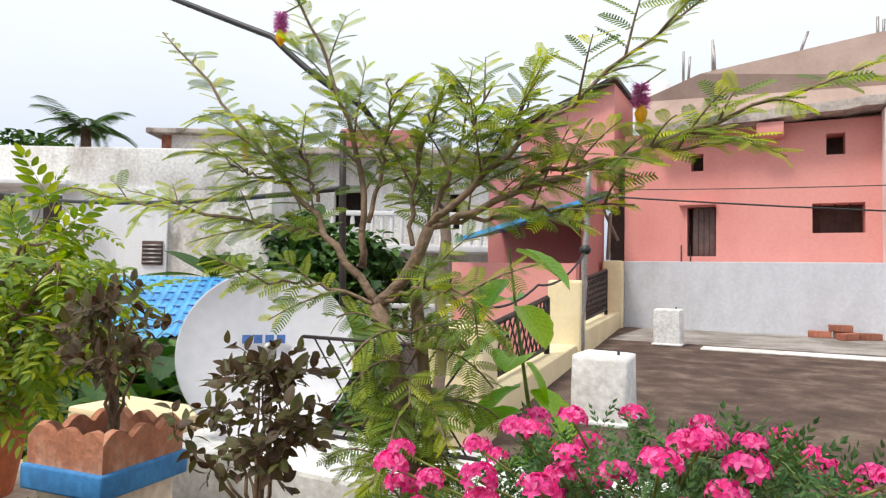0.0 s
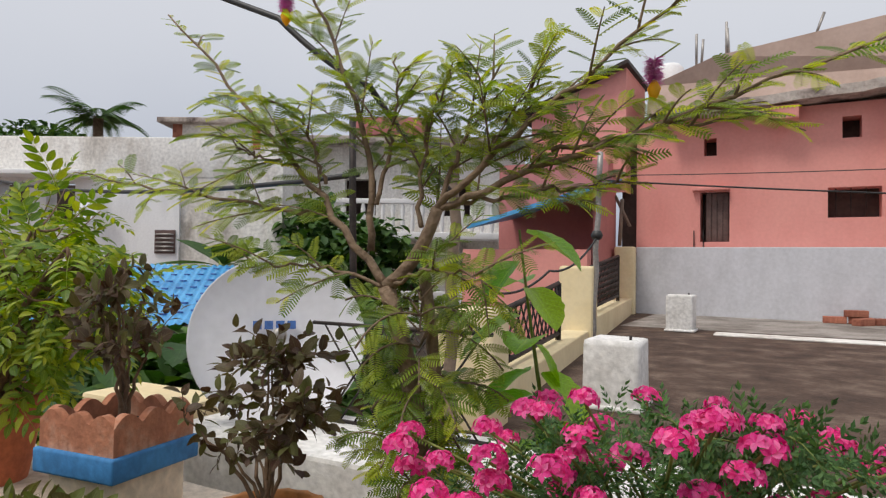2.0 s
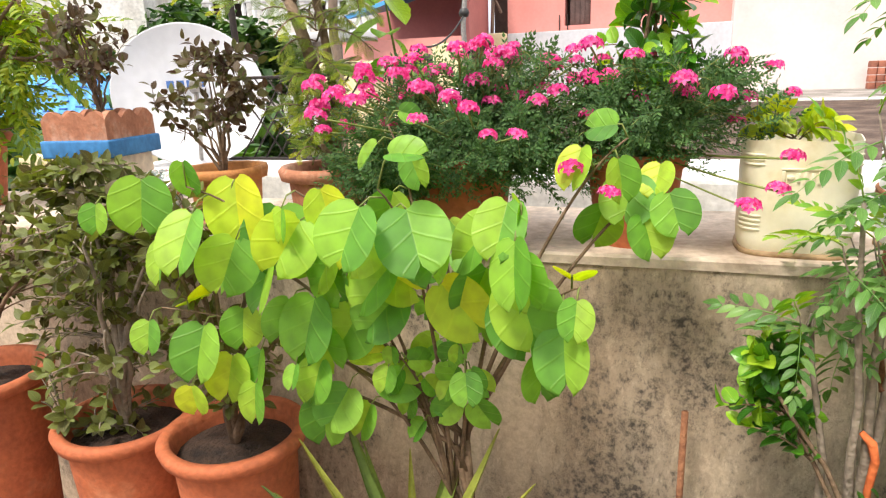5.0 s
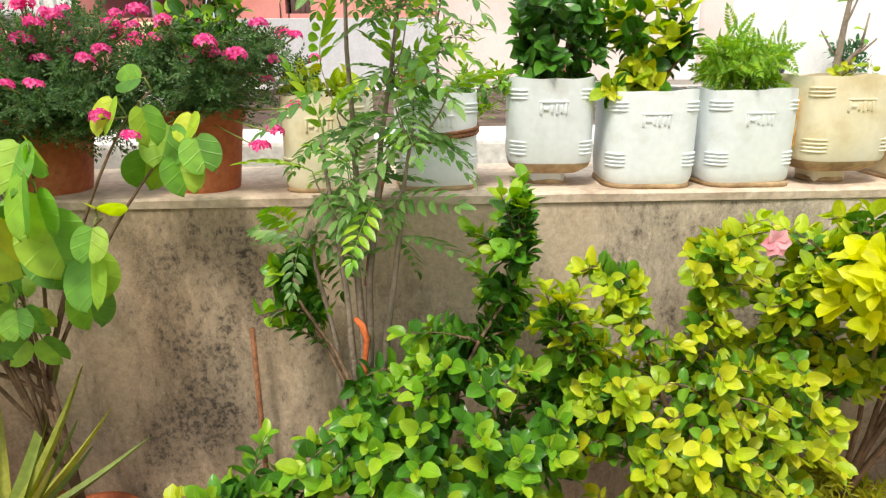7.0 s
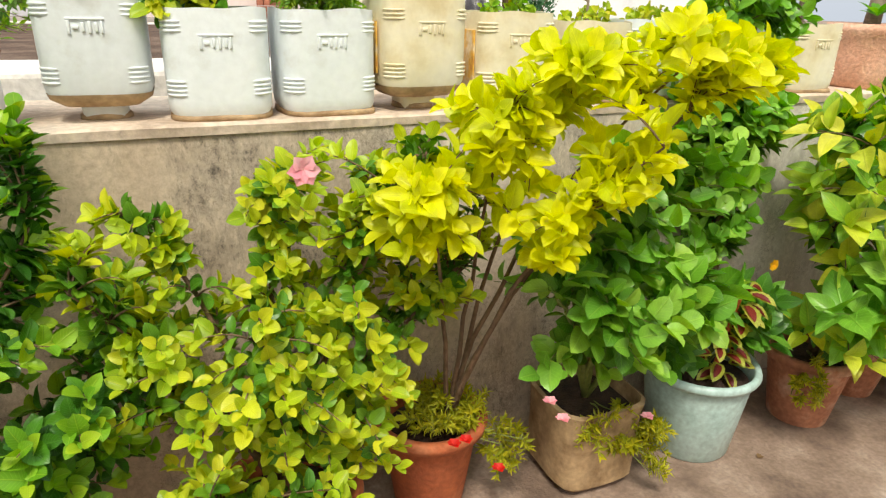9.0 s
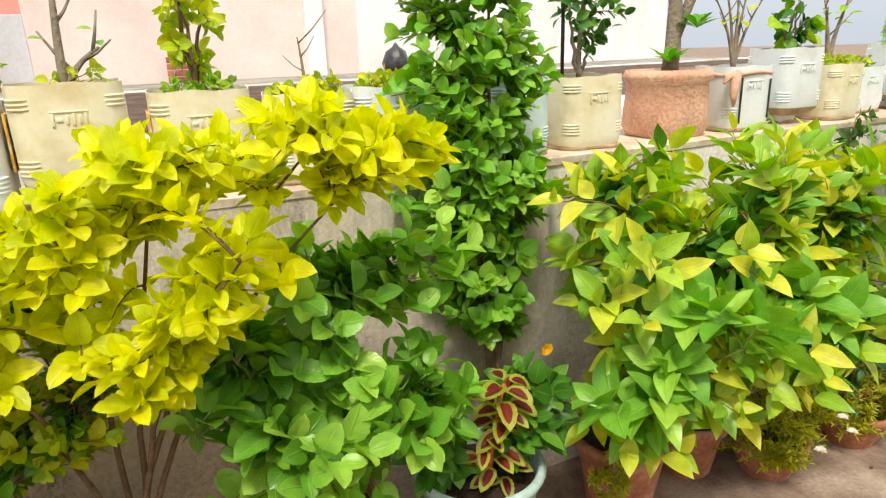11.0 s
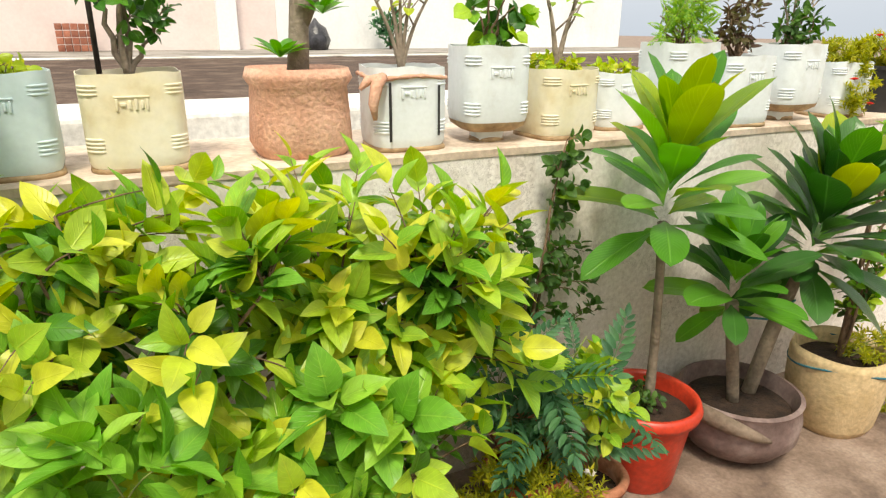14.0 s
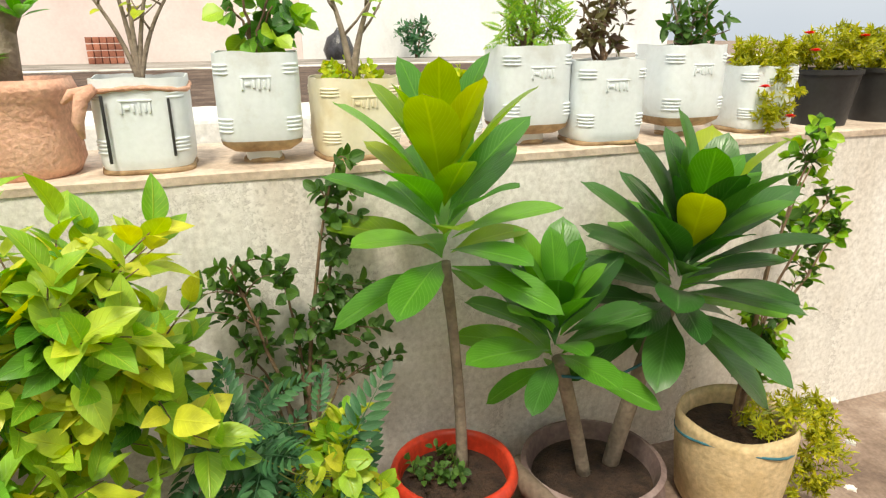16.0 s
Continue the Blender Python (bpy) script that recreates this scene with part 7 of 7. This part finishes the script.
# ---------------------------------------------------------------- frangipanis
def frangipani_head(t, c, n, size, seed, mats, lean=(0, 0, 1), droop=0.4, tall=0.14):
    rr = random.Random(seed)
    shared = [Mesh().blade(OBOV, (0, 0, 0), (1, 0, 0), (0, 0, 1), 1.0, 1.02).data("leaf", m) for m in mats]
    lean = Vector(lean).normalized()
    for k in range(n):
        s_ = k / (n - 1)
        a = k * 2.4 + rr.uniform(-0.2, 0.2)
        el = -droop + (1.42 + droop) * s_ ** 0.52
        q = lean.orthogonal().normalized()
        q.rotate(Matrix.Rotation(a, 3, lean))
        d = (q * math.cos(el) + lean * math.sin(el)).normalized()
        up = lean * 1.0 - q * 0.3 + Vector((0, -0.15, 0.3))
        u = (up - d * up.dot(d)).normalized()
        z = rr.uniform(*size) * (1 - 0.12 * max(0, s_ - 0.75) / 0.25)
        o = new("leaf", shared[min(len(shared) - 1, int(rr.random() * len(shared) * (0.55 + 0.45 * s_) * 1.0 + (0.3 if s_ > 0.7 else 0)))])
        o.parent = t
        o.matrix_basis = Matrix.Translation(Vector(c) + lean * (tall * s_) + q * 0.012) @ Matrix((d, u.cross(d), u)).transposed().to_4x4() @ Matrix.Diagonal((z, z * rr.uniform(0.9, 1.15), z, 1))


t = thing("potted_frangipani", "young frangipani tree with long glossy leaves in a red plastic pot", "potted tree", (3.14, -0.25, 0))
part("pot", Mesh().lathe([(0.01, 0), (0.10, 0), (0.108, 0.012), (0.142, 0.255), (0.138, 0.26), (0.13, 0.2)], 40), M["red_plastic"], t, auto=40)
part("rim", Mesh().lathe([(0.142, 0.25), (0.162, 0.252), (0.166, 0.268), (0.158, 0.29), (0.148, 0.292), (0.141, 0.28), (0.138, 0.24)], 40, wob=0.006), M["red_plastic"], t)
soil_disc(t, 0.139, 0.24)
part("trunk", Mesh().tube(bez((0.03, 0.02, 0.24), (0.03, 0.02, 0.5), (-0.02, 0.0, 0.84), 10), [0.017, 0.016, 0.015, 0.014, 0.014, 0.013, 0.013, 0.013, 0.014, 0.015], 9), M["stem_grey"], t)
frangipani_head(t, (-0.02, 0, 0.82), 34, (0.20, 0.31), 101, [L["plum"], L["plum_young"], L["plum"], L["plum_young"]], (-0.06, -0.1, 1), 0.5, 0.26)
foliage(t, (0, 0, 0.24), [((-0.03, 0, 0.29), (0.1, 0.09, 0.03), 18)], OVATE, L["rose"], 102, (0.02, 0.035), 6, 0.05, 4, 0.003, M["stem_green"])

t = thing("potted_frangipani", "two dark-leaved frangipanis in a wide grey-brown clay bowl", "potted tree", (3.54, -0.26, 0))
part("bowl", Mesh().lathe([(0.01, 0.0), (0.09, 0.0), (0.15, 0.03), (0.195, 0.09), (0.2, 0.15), (0.19, 0.2), (0.197, 0.215), (0.182, 0.22), (0.17, 0.19), (0.165, 0.15)], 44, wob=0.008), M["bowl"], t, auto=50)
soil_disc(t, 0.172, 0.165)
part("palm_sheath", Mesh().tube([(0.205 * math.cos(radians(q)), 0.205 * math.sin(radians(q)), 0.15 + 0.05 * math.sin(radians((q - 130) * 1.5))) for q in range(130, 251, 12)], [0.006, 0.016, 0.022, 0.026, 0.028, 0.028, 0.028, 0.026, 0.022, 0.016, 0.006], 10), M["wood_old"], t, "dry brown palm sheath round the bowl")
part("trunk", Mesh().tube(bez((-0.02, 0, 0.16), (-0.06, 0, 0.35), (-0.13, -0.02, 0.56), 8), [0.02] * 8, 8).tube(bez((0.07, 0.02, 0.16), (0.1, 0.0, 0.4), (0.2, 0.0, 0.66), 8), [0.024] * 8, 9), M["stem_grey"], t)
frangipani_head(t, (-0.14, -0.02, 0.54), 30, (0.18, 0.27), 103, [L["plum_dark"], L["plum"], L["plum"]], (-0.1, -0.15, 1), 0.6, 0.18)
frangipani_head(t, (0.2, 0, 0.62), 54, (0.22, 0.35), 104, [L["plum_dark"], L["plum_dark"], L["plum"], L["plum_young"]], (0.08, -0.15, 1), 0.75, 0.26)
part("string", Mesh().tube([(-0.13, -0.04, 0.52), (0.0, -0.05, 0.49), (0.15, -0.03, 0.52)], 0.004, 5), M["tarp"], t, "blue-green string between the stems")

t = thing("grow_bag_plant", "leafy vine and portulaca in a cream grow bag", "potted plant", (3.98, -0.30, 0))
part("bag", Mesh().lathe([(0.02, 0), (0.12, 0.0), (0.135, 0.03), (0.15, 0.16), (0.155, 0.27), (0.148, 0.3), (0.14, 0.27), (0.135, 0.22)], 40, squash=2.6, wob=0.018, seed=6), M["bag_cream"], t)
part("string", Mesh().tube([(0.16 * math.cos(a), 0.16 * math.sin(a), 0.25 + 0.02 * math.sin(2 * a)) for a in np.linspace(0, 6.283, 30)], 0.004, 5), M["tarp"], t, "blue-green string tied round the bag")
soil_disc(t, 0.14, 0.24)
foliage(t, (0, 0, 0.24), [((0.12, 0.05, 0.5), (0.14, 0.08, 0.16), 30), ((0.25, 0.08, 0.75), (0.12, 0.06, 0.16), 26), ((0.22, 0.1, 1.0), (0.08, 0.05, 0.1), 12)], OVATE, L["rose"], 105, (0.035, 0.055), per=8, reach=0.12, mains=7, stem=0.007, young=L["hib_young"], young_part=0.45)
portulaca(t, 0.24, [((0.12, -0.05, 0.3), (0.16, 0.12, 0.06), 50), ((0.2, -0.12, 0.16), (0.12, 0.08, 0.13), 50)], 106, [(0.3, -0.05, 0.3), (0.31, -0.12, 0.2), (0.24, -0.2, 0.12)], "white_petal")
rr = random.Random(111)
t = thing("fallen_leaves", "scattered dry leaves and petals on the floor", "leaf litter", (2.0, -0.6, 0.003), kind="stuff")
g = Mesh()
for k in range(70):
    g.blade(OVATE, (rr.uniform(-3, 3.2), rr.uniform(-0.3, 0.45), rr.uniform(0.001, 0.004)), (rr.uniform(-1, 1), rr.uniform(-1, 1), 0), (0, 0, 1), rr.uniform(0.012, 0.035))
part("litter", g, L["dry"], t)
